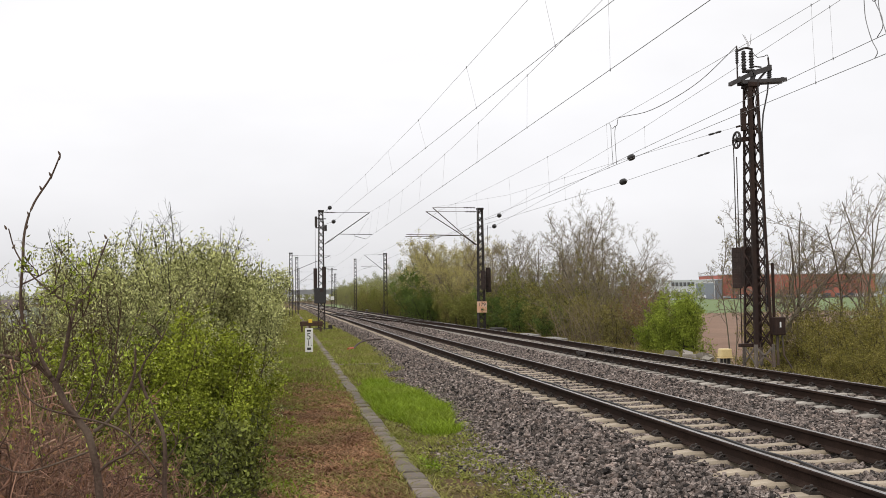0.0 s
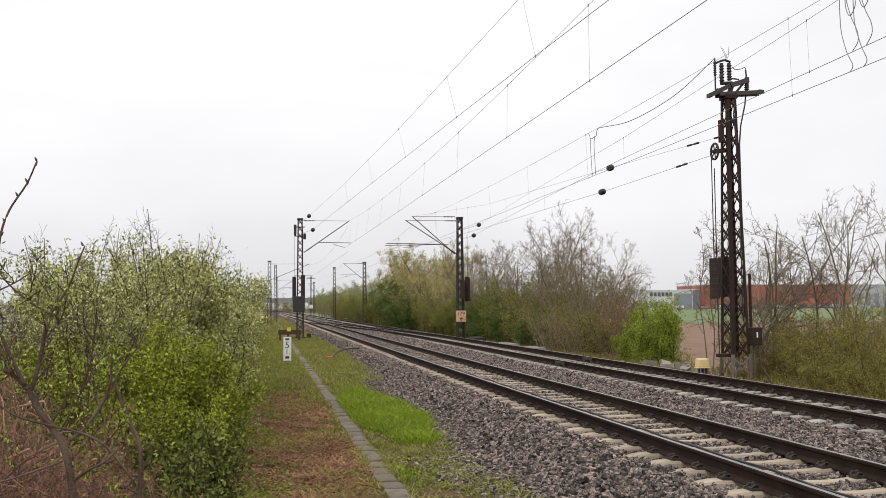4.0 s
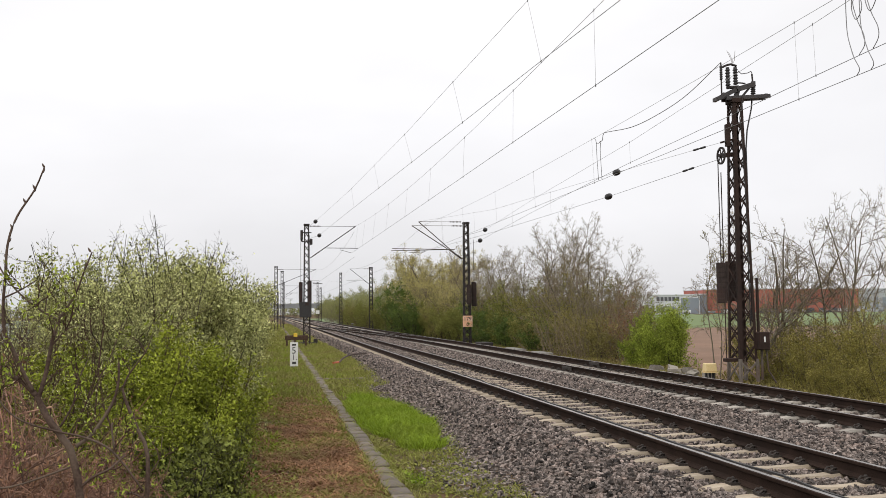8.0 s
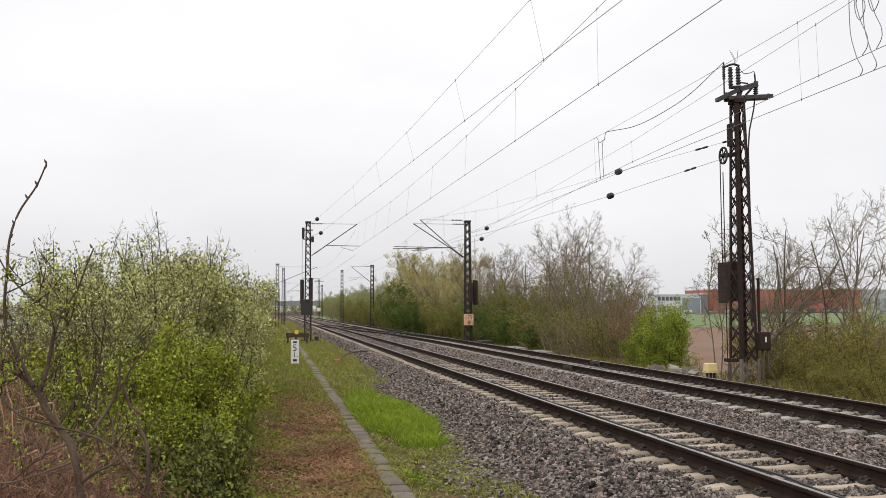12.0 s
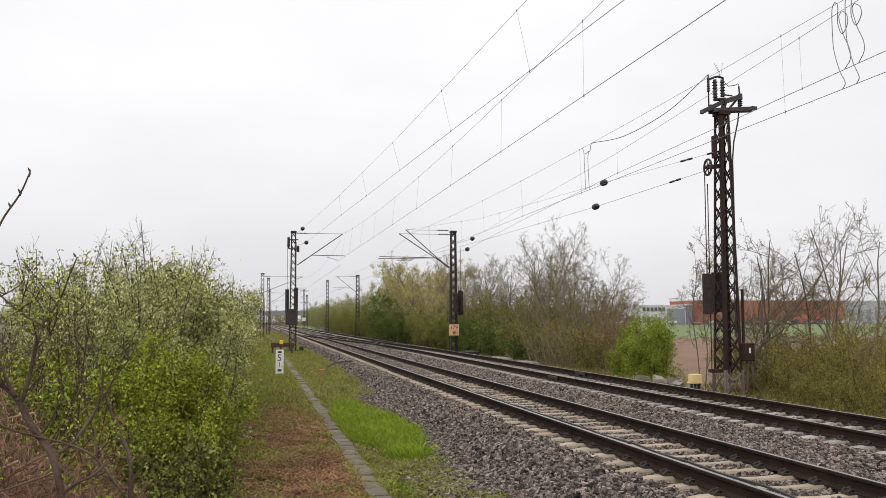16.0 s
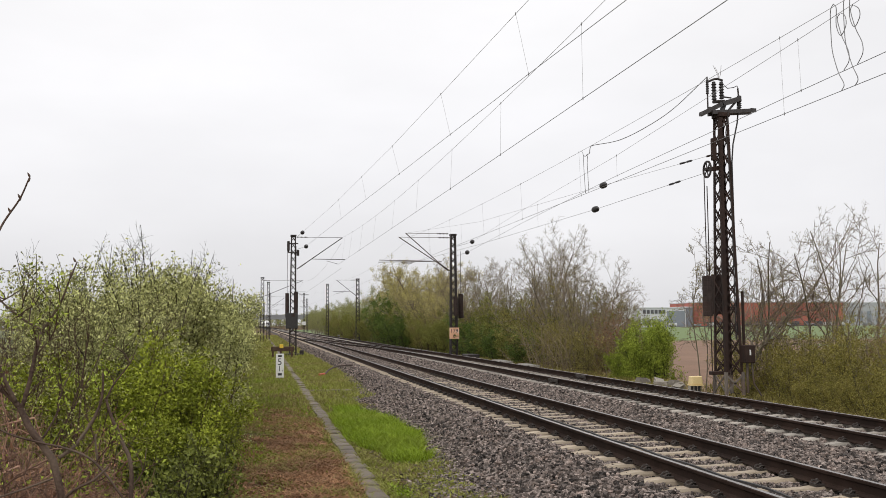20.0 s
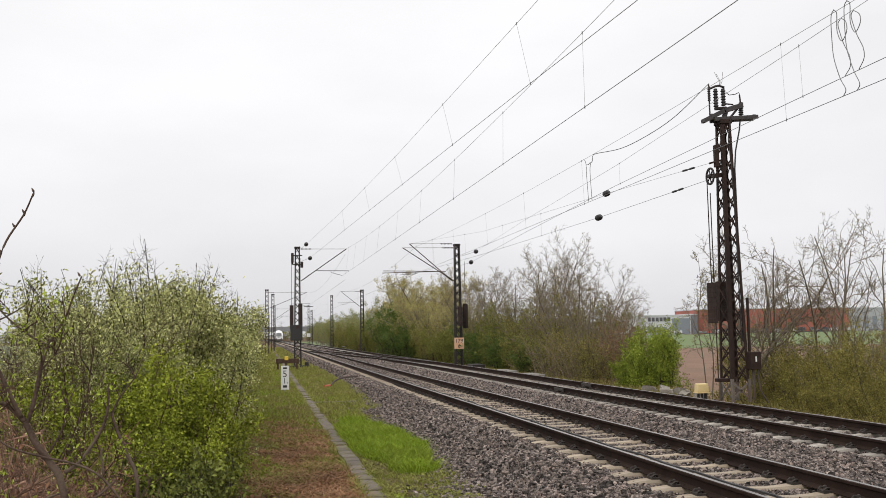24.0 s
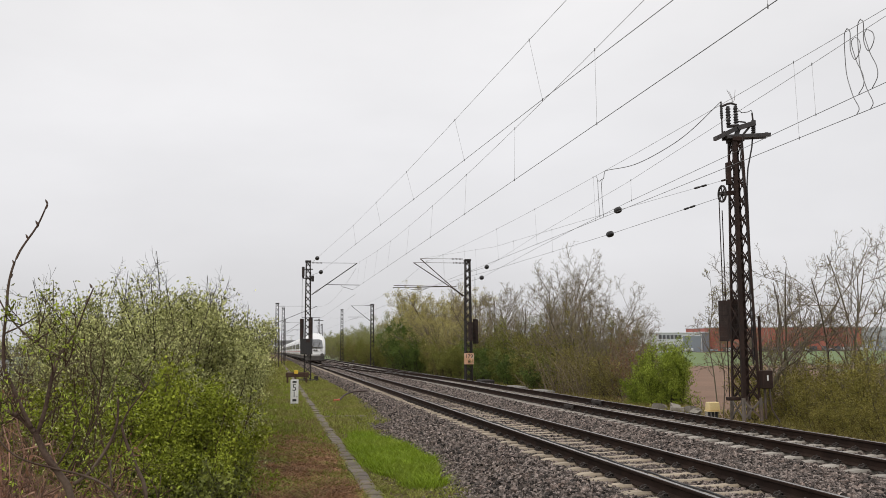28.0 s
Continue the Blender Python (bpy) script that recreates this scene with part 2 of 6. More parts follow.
    "leaf_under": material("olive_undergrowth_leaf", (0.19, 0.172, 0.042), (0.34, 0.295, 0.085), 0.85, 0, 0.8, 12, 0, (0.15, 0.095, 0.045), 0.6, island=0.45, trans=0.1, spec=0.08),
    "leaf_scrub": material("brownish_scrub_leaf", (0.20, 0.178, 0.052), (0.34, 0.295, 0.105), 0.85, 0, 0.8, 12, 0, (0.15, 0.105, 0.05), 0.6, island=0.4, trans=0.15, spec=0.08),
    "leaf_dark": material("dark_ivy_leaf", (0.075, 0.125, 0.02), (0.16, 0.215, 0.042), 0.6, 0, 2, 15, 0, (0.07, 0.09, 0.022), 0.4, island=0.4, trans=0.2, spec=0.3),
    "leaf_yellow": material("yellow_green_bud", (0.40, 0.365, 0.12), (0.60, 0.53, 0.21), 0.8, 0, 2, 15, 0, (0.22, 0.19, 0.07), 0.5, island=0.4, trans=0.25, spec=0.2),
    "leaf_brown": material("dry_brown_leaf", (0.165, 0.082, 0.045), (0.285, 0.165, 0.098), 0.9, 0, 2, 15, 0, (0.080, 0.058, 0.030), 0.5, island=0.6, trans=0.12, spec=0.12),
    "grass": material("lush_grass", (0.160, 0.237, 0.016), (0.264, 0.351, 0.034), 0.7, 0, 1.5, 15, 0, (0.246, 0.264, 0.055), 0.5, island=0.5, trans=0.25, spec=0.12),
    "weed": material("verge_weeds", (0.165, 0.180, 0.036), (0.305, 0.312, 0.080), 0.85, 0, 1.5, 15, 0, (0.269, 0.202, 0.096), 0.6, island=0.4, trans=0.3, spec=0.2),
    "straw": material("dead_brown_litter", (0.26, 0.128, 0.066), (0.43, 0.262, 0.148), 0.95, 0, 1.5, 15, 0, (0.085, 0.052, 0.030), 0.6, island=0.6, trans=0.08, spec=0.12),
    # red muted for distance: the haze is mixed into this base colour
    "hazed_red_wall": material("hazed_red_cladding", (0.35, 0.105, 0.075), (0.41, 0.13, 0.095), 0.6, 0, 0.1, 2, 0.05),
    "white_wall": material("white_cladding", (0.52, 0.53, 0.55), (0.60, 0.61, 0.63), 0.6, 0, 0.1, 2, 0.05),
    "pale_grey_wall": material("pale_grey_cladding", (0.36, 0.37, 0.39), (0.43, 0.44, 0.46), 0.6, 0, 0.1, 2, 0.05),
    "grey_wall": material("blue_grey_cladding", (0.20, 0.225, 0.26), (0.25, 0.275, 0.31), 0.6, 0, 0.1, 2, 0.05),
    "dark_wall": material("dark_base_cladding", (0.07, 0.07, 0.08), (0.11, 0.11, 0.12), 0.6, 0, 0.2, 2, 0.05),
    "roof_brown": material("brown_roof_tiles", (0.085, 0.066, 0.058), (0.14, 0.11, 0.096), 0.85, 0, 0.8, 9, 0.4, (0.06, 0.05, 0.045), 0.5, dist=0.02),
    "bridge": material("bridge_concrete", (0.20, 0.205, 0.21), (0.28, 0.28, 0.285), 0.9, 0, 0.3, 5, 0.2),
    "train_white": material("white_train_paint", (0.78, 0.78, 0.77), (0.84, 0.84, 0.83), 0.3, 0, 0.6, 8, 0.02, (0.62, 0.60, 0.57), 0.4),
    "train_red": material("red_train_stripe", (0.42, 0.05, 0.05), (0.48, 0.07, 0.06), 0.35, 0, 1, 8, 0),
    # grey base and paler patches stand in for reflections on the pane
    "train_glass": material("train_windscreen", (0.10, 0.105, 0.11), (0.17, 0.175, 0.18), 0.15, 0.0, 1.5, 6, 0.0, (0.26, 0.26, 0.26), 0.6, spec=1.0),
    "train_dark": material("train_glass_band", (0.02, 0.022, 0.025), (0.04, 0.043, 0.047), 0.12, 0, 1, 8, 0),
    "train_grey": material("train_underframe", (0.06, 0.055, 0.05), (0.11, 0.10, 0.09), 0.8, 0, 2, 12, 0.2),
    "train_roof": material("train_roof_grey", (0.40, 0.40, 0.39), (0.50, 0.50, 0.49), 0.6, 0, 0.6, 8, 0.1, (0.28, 0.27, 0.25), 0.5),
}

# ---- mesh tools ----
rng = np.random.default_rng(7)


def mesh_of(name, verts, quads, mats, index=None, smooth=False):
    """A mesh from arrays: verts (n, 3), quads (m, 4)."""
    me = bpy.data.meshes.new(name)
    v, q = np.asarray(verts, np.float32).reshape(-1, 3), np.asarray(quads, np.int32).reshape(-1, 4)
    me.vertices.add(len(v))
    me.vertices.foreach_set("co", v.ravel())
    me.loops.add(q.size)
    me.loops.foreach_set("vertex_index", q.ravel())
    me.polygons.add(len(q))
    me.polygons.foreach_set("loop_start", np.arange(0, q.size, 4, dtype=np.int32))
    me.polygons.foreach_set("loop_total", np.full(len(q), 4, np.int32))
    for m in mats if isinstance(mats, (list, tuple)) else [mats]:
        me.materials.append(m)
    if index is not None:
        me.polygons.foreach_set("material_index", np.asarray(index, np.int32))
    me.polygons.foreach_set("use_smooth", np.full(len(q), smooth))
    me.update(calc_edges=True)
    return me


def part(name, bm, mat, parent=None, label="", smooth=False):
    """Links a bmesh (or a ready mesh) as one object under its thing."""
    if isinstance(bm, bmesh.types.BMesh):
        me = bpy.data.meshes.new(name)
        bm.to_mesh(me)
        bm.free()
        me.materials.append(mat)
        if smooth:
            me.polygons.foreach_set("use_smooth", [True] * len(me.polygons))
    else:
        me = bm
    ob = new(name, me)
    if parent is not None:
        ob.parent = parent
    if label:
        ob["label"] = label
    return ob


def thing(name, m, label, category, group="", kind=""):
    ob = new(name)
    ob.empty_display_size = 0.2
    ob.matrix_world = m
    return tagged(ob, label, category, group, kind)


def box(bm, x0, x1, y0, y1, z0, z1, bev=0.0):
    r = bmesh.ops.create_cube(bm, size=1, matrix=Matrix.LocRotScale(((x0 + x1) / 2, (y0 + y1) / 2, (z0 + z1) / 2), None, (x1 - x0, y1 - y0, z1 - z0)))
    if bev:
        es = list({e for v in r["verts"] for e in v.link_edges})
        bmesh.ops.bevel(bm, geom=es, offset=bev, segments=1, affect="EDGES")
    return bm


def bar(bm, a, b, w, h=None, up=(0, 0, 1)):
    """A rectangular bar from a to b."""
    a, b, h = Vector(a), Vector(b), h or w
    d = (b - a).normalized()
    u = Vector(up)
    if abs(d.dot(u)) > 0.98:
        u = Vector((0, 1, 0))
    s = d.cross(u).normalized()
    u = s.cross(d)
    vs = [bm.verts.new(p + s * i * w / 2 + u * j * h / 2) for p in (a, b) for i, j in ((-1, -1), (1, -1), (1, 1), (-1, 1))]
    for f in ((3, 2, 1, 0), (4, 5, 6, 7), (0, 1, 5, 4), (1, 2, 6, 5), (2, 3, 7, 6), (3, 0, 4, 7)):
        bm.faces.new([vs[i] for i in f])
    return bm


def rod(bm, pts, r, n=6, r1=None):
    """A round rod along points, ends closed; r may taper to r1."""
    pts = [Vector(p) for p in pts]
    rings = []
    for i, p in enumerate(pts):
        d = (pts[min(i + 1, len(pts) - 1)] - pts[max(i - 1, 0)]).normalized()
        s = d.cross(Vector((0.13, 0.29, 1)) if abs(d.z) < 0.95 else Vector((1, 0, 0))).normalized()
        u = s.cross(d)
        q = r if r1 is None else r + (r1 - r) * i / (len(pts) - 1)
        rings.append([bm.verts.new(p + q * (math.cos(k * math.tau / n) * s + math.sin(k * math.tau / n) * u)) for k in range(n)])
    for a, b in zip(rings, rings[1:]):
        for k in range(n):
            bm.faces.new((a[k], a[(k + 1) % n], b[(k + 1) % n], b[k]))
    bm.faces.new(rings[0][::-1])
    bm.faces.new(rings[-1])
    return bm


def lathe(bm, prof, at=(0, 0, 0), n=12, axis=(0, 0, 1)):
    """A turned body: prof of (radius, height) along axis."""
    q = Vector((0, 0, 1)).rotation_difference(Vector(axis))
    rings = [[bm.verts.new(Vector(at) + q @ Vector((r * math.cos(k * math.tau / n), r * math.sin(k * math.tau / n), z))) for k in range(n)] for r, z in prof]
    for a, b in zip(rings, rings[1:]):
        for k in range(n):
            bm.faces.new((a[k], a[(k + 1) % n], b[(k + 1) % n], b[k]))
    bm.faces.new(rings[0][::-1])
    bm.faces.new(rings[-1])
    return bm


def track_x(y):
    """Centre of the near track: straight beside the camera, then gently bending to the left."""
    y = np.asarray(y, float)
    q = np.clip(y - 60, 0, 130)
    return 5.5 - 1.1e-5 * q ** 2 - 0.0029 * np.maximum(y - 190, 0) - 8e-5 * np.maximum(y - 520, 0) ** 2


def track_dir(y):
    return math.atan2(float(track_x(y + 1) - track_x(y - 1)), 2.0)


OFF = 4.0
CANT = (-0.029, -0.006)

# ---- ground, tracks ----
def smooth_step(a, b, x):
    t = np.clip((x - a) / (b - a), 0, 1)
    return t * t * (3 - 2 * t)


def wobble(x, y, s=1.0):
    """Gentle uneven ground, a sum of a few waves."""
    return (np.sin(x * 1.7 * s + y * 0.9 * s) + np.sin(x * 3.1 * s - y * 2.3 * s + 1.3) * 0.6 + np.sin(x * 6.7 * s + y * 5.1 * s + 0.4) * 0.35) / 2


def ground_z(x, y):
    z = -0.65 * smooth_step(0.4, 3.4, -x) - 0.62 * smooth_step(12.6, 15.5, x)
    near = np.clip(1 - np.abs(y) / 120, 0, 1)
    return z + 0.025 * wobble(x, y) * near - 0.02


def sheet(name, xs, ys, zf, mat, smooth=True):
    X, Y = np.meshgrid(xs, ys)
    V = np.stack([X, Y, zf(X, Y)], -1).reshape(-1, 3)
    n, m = len(xs), len(ys)
    i = (np.arange(m - 1)[:, None] * n + np.arange(n - 1)[None]).ravel()
    return mesh_of(name, V, np.stack([i, i + 1, i + n + 1, i + n], -1), mat, smooth=smooth)


def spread(a, b, n, k):
    t = np.linspace(0, 1, n)
    return a + (b - a) * t ** k


gx = np.concatenate([-spread(3.6, 3000, 30, 4)[::-1], np.linspace(-3.4, 16, 98), spread(16.4, 3000, 30, 4)])
gy = np.concatenate([-spread(6, 600, 12, 3)[::-1], np.linspace(-5.5, 60, 200), spread(61, 4000, 70, 3.5)])
ground = tagged(new("ground", sheet("ground", gx, gy, ground_z, M["soil"])), "brown weedy verge soil beside the line", "ground", kind="structure")


def field(name, x0, x1, y0, y1, mat, label, h):
    xs, ys = np.linspace(x0, x1, 60), np.linspace(y0, y1, 60)
    tagged(new(name, sheet(name, xs, ys, lambda X, Y: -0.60 + h + 0.02 * wobble(X, Y, 0.6), mat)), label, "field", kind="structure")


field("field_soil", 16.5, 130, 20, 128, M["field"], "bare ploughed brown field behind the bushes", 0.03)
field("field_crop", 16.5, 900, 128, 520, M["crop"], "young green crop on the flat field", 0.045)
field("field_strip", 60, 130, 74, 100, M["crop"], "narrow green strip across the ploughed field", 0.045)
field("field_meadow", -700, -16, 60, 700, M["farground"], "dull green meadow beyond the hedge", 0.04)


# ballast bed: one bank under both tracks, near-black for the shade between stones
def bed_z(x, y):
    """x is measured from the near track's centre line."""
    edge = 0.10 * np.sin(y * 0.8) + 0.07 * np.sin(y * 2.1 + 1) + 0.85 * smooth_step(24, 46, y)
    up = smooth_step(-2.85 + edge, -1.45, x) * 0.335 - 0.07
    mid = 0.05 * np.exp(-((x - 2.0) / 0.35) ** 2) + 0.016 * smooth_step(1.22, 1.0, np.abs(x)) + 0.026 * smooth_step(0.95, 0.72, np.abs(x)) * (0.2 + 0.8 * smooth_step(48, 24, y)) + 0.045 * smooth_step(1.33, 1.2, np.abs(x - OFF))
    down = smooth_step(5.5, 6.75, x) * 0.22
    return up - mid - down - 0.012 + 0.012 * wobble(x, y, 3)


bx = np.concatenate([np.linspace(-3.0, -1.3, 30), np.linspace(-1.2, 5.4, 80), np.linspace(5.5, 7.0, 16)])
by = np.concatenate([np.linspace(-20, 60, 240), spread(61, 1900, 110, 1.6)])


X, Y = np.meshgrid(bx, by)
V = np.stack([X + track_x(Y), Y, bed_z(X, Y)], -1).reshape(-1, 3)
i = (np.arange(len(by) - 1)[:, None] * len(bx) + np.arange(len(bx) - 1)[None]).ravel()
ballast = tagged(new("shaded_ballast_bed", mesh_of("shaded_ballast_bed", V, np.stack([i, i + 1, i + len(bx) + 1, i + len(bx)], -1), M["ballast"], smooth=True)),
                 "bank of crushed stone under both tracks, near-black for shade between the stones", "ballast", kind="structure")


def stones(x0, x1, y0, y1, size, sink=0.0, first=None, clear=0.115, thin=0.0):
    """Angular stones laid side by side on the bed. first: where the sleepers begin, whose tops stay clear."""
    p = size * 1.14
    X, Y = np.meshgrid(np.arange(x0, x1, p), np.arange(y0, y1, p * 0.9))
    X = X + (np.arange(X.shape[0])[:, None] % 2) * p / 2
    x, y = (X + rng.uniform(-0.3, 0.3, X.shape) * p).ravel(), (Y + rng.uniform(-0.3, 0.3, X.shape) * p).ravel()
    keep = rng.random(len(x)) >= thin
    if first is not None:
        keep &= np.abs((y - first + 0.3) % 0.6 - 0.3) > clear + 0.015 * np.sin(7 * x + 3 * y)
    if x0 < -2:
        keep &= bed_z(x, y) > -0.05 + 0.06 * rng.random(len(x))
    x, y = x[keep], y[keep]
    n = len(x)
    s = size * rng.uniform(0.75, 1.3, n)
    c = np.array([(-1, -1, -1), (1, -1, -1), (1, 1, -1), (-1, 1, -1), (-1, -1, 1), (1, -1, 1), (1, 1, 1), (-1, 1, 1)], float)
    v = c[None] * rng.uniform(0.40, 1.0, (n, 8, 3)) * (s[:, None, None] / 2) * rng.uniform(0.5, 1.35, (n, 1, 3))
    a, b = rng.uniform(0, math.tau, n), rng.uniform(-1.0, 1.0, n)
    ca, sa, cb, sb = np.cos(a), np.sin(a), np.cos(b), np.sin(b)
    R = np.zeros((n, 3, 3))
    R[:, 0, 0], R[:, 0, 1], R[:, 0, 2] = ca, -sa * cb, sa * sb
    R[:, 1, 0], R[:, 1, 1], R[:, 1, 2] = sa, ca * cb, -ca * sb
    R[:, 2, 1], R[:, 2, 2] = sb, cb
    v = np.einsum("nij,nkj->nki", R, v)
    v += np.stack([x + track_x(y), y, bed_z(x, y) + s * 0.28 + rng.uniform(-0.3, 0.3, n) * size - sink], -1)[:, None]
    f = np.array([(3, 2, 1, 0), (4, 5, 6, 7), (0, 1, 5, 4), (1, 2, 6, 5), (2, 3, 7, 6), (3, 0, 4, 7)])
    return v.reshape(-1, 3), (f[None] + 8 * np.arange(n)[:, None, None]).reshape(-1, 4)


def stone_pile(name, parts, label):
    V, Q, k = [], [], 0
    for args in parts:
        v, q = stones(*args)
        V.append(v), Q.append(q + k)
        k += len(v)
    tagged(new(name, mesh_of(name, np.concatenate(V), np.concatenate(Q), M["stone"])), label, "gravel", kind="stuff")


stone_pile("ballast_stones", [(-3.0, -1.08, 7.0, 17, 0.052), (-3.0, -1.33, 7.0, 17, 0.055, 0.026, None, 0, 0.6), (-3.0, -1.08, 17, 34, 0.058), (-3.0, -1.33, 17, 34, 0.06, 0.026, None, 0, 0.6),
                              (-2.6, -1.10, 34, 62, 0.07), (-2.6, -1.31, 62, 110, 0.1), (-2.6, -1.31, 110, 190, 0.17), (-1.1, -0.84, 6.9, 60, 0.050, 0.008, 6.62, 0.112)],
           "loose angular grey stones on the near ballast shoulder")
stone_pile("ballast_stones_between", [(1.3, 2.75, 8, 20, 0.05), (1.3, 2.75, 8, 20, 0.06, 0.026, None, 0, 0.6), (1.3, 2.75, 20, 36, 0.058), (1.3, 2.75, 36, 62, 0.072), (1.3, 2.7, 62, 110, 0.1), (1.3, 2.7, 110, 190, 0.17),
                                      (-0.68, 0.68, 6.9, 60, 0.048, 0.010, 6.62, 0.108), (0.84, 1.1, 6.9, 60, 0.048, 0.010, 6.62, 0.108), (1.1, 1.3, 6.9, 60, 0.05), (-0.68, 0.68, 60, 100, 0.085, 0.012, 6.62),
                                      (2.7, 3.14, 10, 48, 0.058, 0.004, 10.4, 0.1), (3.36, 4.64, 10, 48, 0.052, 0.008, 10.4, 0.13, 0.0), (4.9, 6.6, 14, 50, 0.062)],
           "loose angular grey stones between the rails and tracks")


# rails: flat-bottomed section, rusty web, polished head
SECTION = [(-0.075, -0.172), (0.075, -0.172), (0.075, -0.161), (0.022, -0.146), (0.009, -0.13), (0.009, -0.05), (0.034, -0.036),
           (0.036, -0.008), (0.026, 0.0), (-0.026, 0.0), (-0.036, -0.008), (-0.034, -0.036), (-0.009, -0.05), (-0.009, -0.13), (-0.022, -0.146), (-0.075, -0.161)]


def rail_mesh(off, side, cant):
    ys = np.concatenate([np.linspace(-25, 60, 18), np.linspace(65, 1900, 160)])
    h = np.array([track_dir(y) for y in ys])
    o = off + side * 0.7525
    cx, cy = track_x(ys) + o * np.cos(h), ys - o * np.sin(h)
    z = RT + side * 0.7525 * cant
    s = np.array(SECTION)
    V = np.stack([cx[:, None] + s[None, :, 0] * np.cos(h)[:, None], cy[:, None] - s[None, :, 0] * np.sin(h)[:, None], np.broadcast_to(z + s[None, :, 1], (len(ys), len(s)))], -1)
    n, m = len(s), len(ys)
    j = np.arange(m - 1)[:, None] * n
    k = np.arange(n)[None]
    Q = np.stack([j + k, j + (k + 1) % n, j + n + (k + 1) % n, j + n + k], -1)
    idx = np.broadcast_to(np.where(k == 8, 1, 0), (m - 1, n))
    return mesh_of("rail", V.reshape(-1, 3), Q.reshape(-1, 4), [M["rail"], M["railtop"]], idx.ravel())


def sleeper_mesh(mat):
    """Pre-stressed sleeper: waisted, sloped rail seats."""
    bm = bmesh.new()
    xs = (0.0, 0.28, 0.46, 0.58, 0.66, 0.95, 1.05, 1.15, 1.25, 1.3)
    tops = (0.172, 0.174, 0.184, 0.198, 0.205, 0.205, 0.198, 0.182, 0.155, 0.12)
    half = (0.072, 0.075, 0.082, 0.089, 0.093, 0.093, 0.091, 0.087, 0.08, 0.07)
    prof = [(-x, t, h) for x, t, h in zip(xs, tops, half)][:0:-1] + list(zip(xs, tops, half))
    rings = [[bm.verts.new((x, s * w, z)) for s, w, z in ((-1, h + 0.03, 0), (-1, h + 0.006, t - 0.03), (-1, h - 0.012, t), (1, h - 0.012, t), (1, h + 0.006, t - 0.03), (1, h + 0.03, 0))] for x, t, h in prof]
    for a, b in zip(rings, rings[1:]):
        for k in range(5):
            bm.faces.new((a[k + 1], a[k], b[k], b[k + 1]))
    bm.faces.new(rings[0])
    bm.faces.new(rings[-1][::-1])
    bmesh.ops.recalc_face_normals(bm, faces=bm.faces)
    me = bpy.data.meshes.new("sleeper")
    bm.to_mesh(me)
    bm.free()
    me.materials.append(mat)
    return me


def clip_mesh():
    bm = bmesh.new()
    box(bm, -0.055, 0.055, -0.07, 0.07, 0.0, 0.03)
    rod(bm, [(-0.05, -0.05, 0.03), (-0.02, -0.055, 0.06), (0.03, -0.03, 0.055), (0.045, 0, 0.03), (0.03, 0.03, 0.055), (-0.02, 0.055, 0.06), (-0.05, 0.05, 0.03)], 0.011, 5)
    lathe(bm, [(0.02, 0.03), (0.02, 0.075), (0.012, 0.085)], n=6)
    me = bpy.data.meshes.new("rail_fastening")
    bm.to_mesh(me)
    bm.free()
    me.materials.append(M["clip"])
    return me


CLIP = clip_mesh()


def railway(off, cant, mat, label, y_first, near, clips):
    """One track: two rails, sleepers every 0.6 m; the far ones in one mesh."""
    t = thing("railway_track", pose(0, 0, 0), label, "track", "tracks", "structure")
    for s in (-1, 1):
        part("rail", rail_mesh(off, s, cant), None, t, "rusty rail with a polished head")
    me = sleeper_mesh(mat)
    base = np.array([v.co[:] for v in me.vertices])
    faces = [tuple(p.vertices) for p in me.polygons]
    far, farq, far_n = [], [], 0
    y = y_first
    while y < 420:
        h = track_dir(y)
        m = Matrix.Translation((float(track_x(y)) + off * math.cos(h), y - off * math.sin(h), RT - 0.172 - 0.205)) @ Euler((0, -math.atan(cant), -h)).to_matrix().to_4x4()
        if y < near:
            ob = part("sleeper", me, None, t)
            ob.matrix_basis = m @ pose(rng.uniform(-0.015, 0.015), rng.uniform(-0.012, 0.012), rng.uniform(-0.006, 0.004), 0, 0, rng.uniform(-0.5, 0.5))
            if y < clips:
                for x in (-0.7525, 0.7525):
                    for s in (-1, 1):
                        c = part("rail_fastening", CLIP, None, ob)
                        c.matrix_basis = pose(x + s * 0.125, 0, 0.2, 0, 0, 0 if s < 0 else 180)
        else:
            w = np.array([m @ Vector(v) for v in base])
            far.append(w)
            farq += [tuple(i + far_n for i in f) for f in faces if len(f) == 4]
            far_n += len(w)
        y += 0.6
    ob = part("far_sleepers", mesh_of("far_sleepers", np.concatenate(far), farq, mat), None, t, "distant sleepers under the rails")
    tagged(ob, kind="stuff")
    return t


def crossover():
    """Crossover from the far track to the near one, beyond the points."""
    t = thing("railway_crossover", pose(0, 0, 0), "crossover track between the two lines with rusty rails", "track", "tracks", "structure")
    ys = np.linspace(50, 128, 60)
    k = smooth_step(50, 128, ys)
    c = track_x(ys) + OFF * (1 - k)
    for s in (-1, 1):
        sec = np.array(SECTION)
        V = np.stack([(c + s * 0.7525)[:, None] + sec[None, :, 0], np.broadcast_to(ys[:, None], (60, len(sec))), np.broadcast_to(RT + 0.002 + sec[None, :, 1], (60, len(sec)))], -1)
        n = len(sec)
        j, q = np.arange(59)[:, None] * n, np.arange(n)[None]
        Q = np.stack([j + q, j + (q + 1) % n, j + n + (q + 1) % n, j + n + q], -1)
        part("rail", mesh_of("rail", V.reshape(-1, 3), Q.reshape(-1, 4), [M["rail"], M["railtop"]], np.broadcast_to(np.where(q == 8, 1, 0), (59, n)).ravel()), None, t)
    bm = bmesh.new()
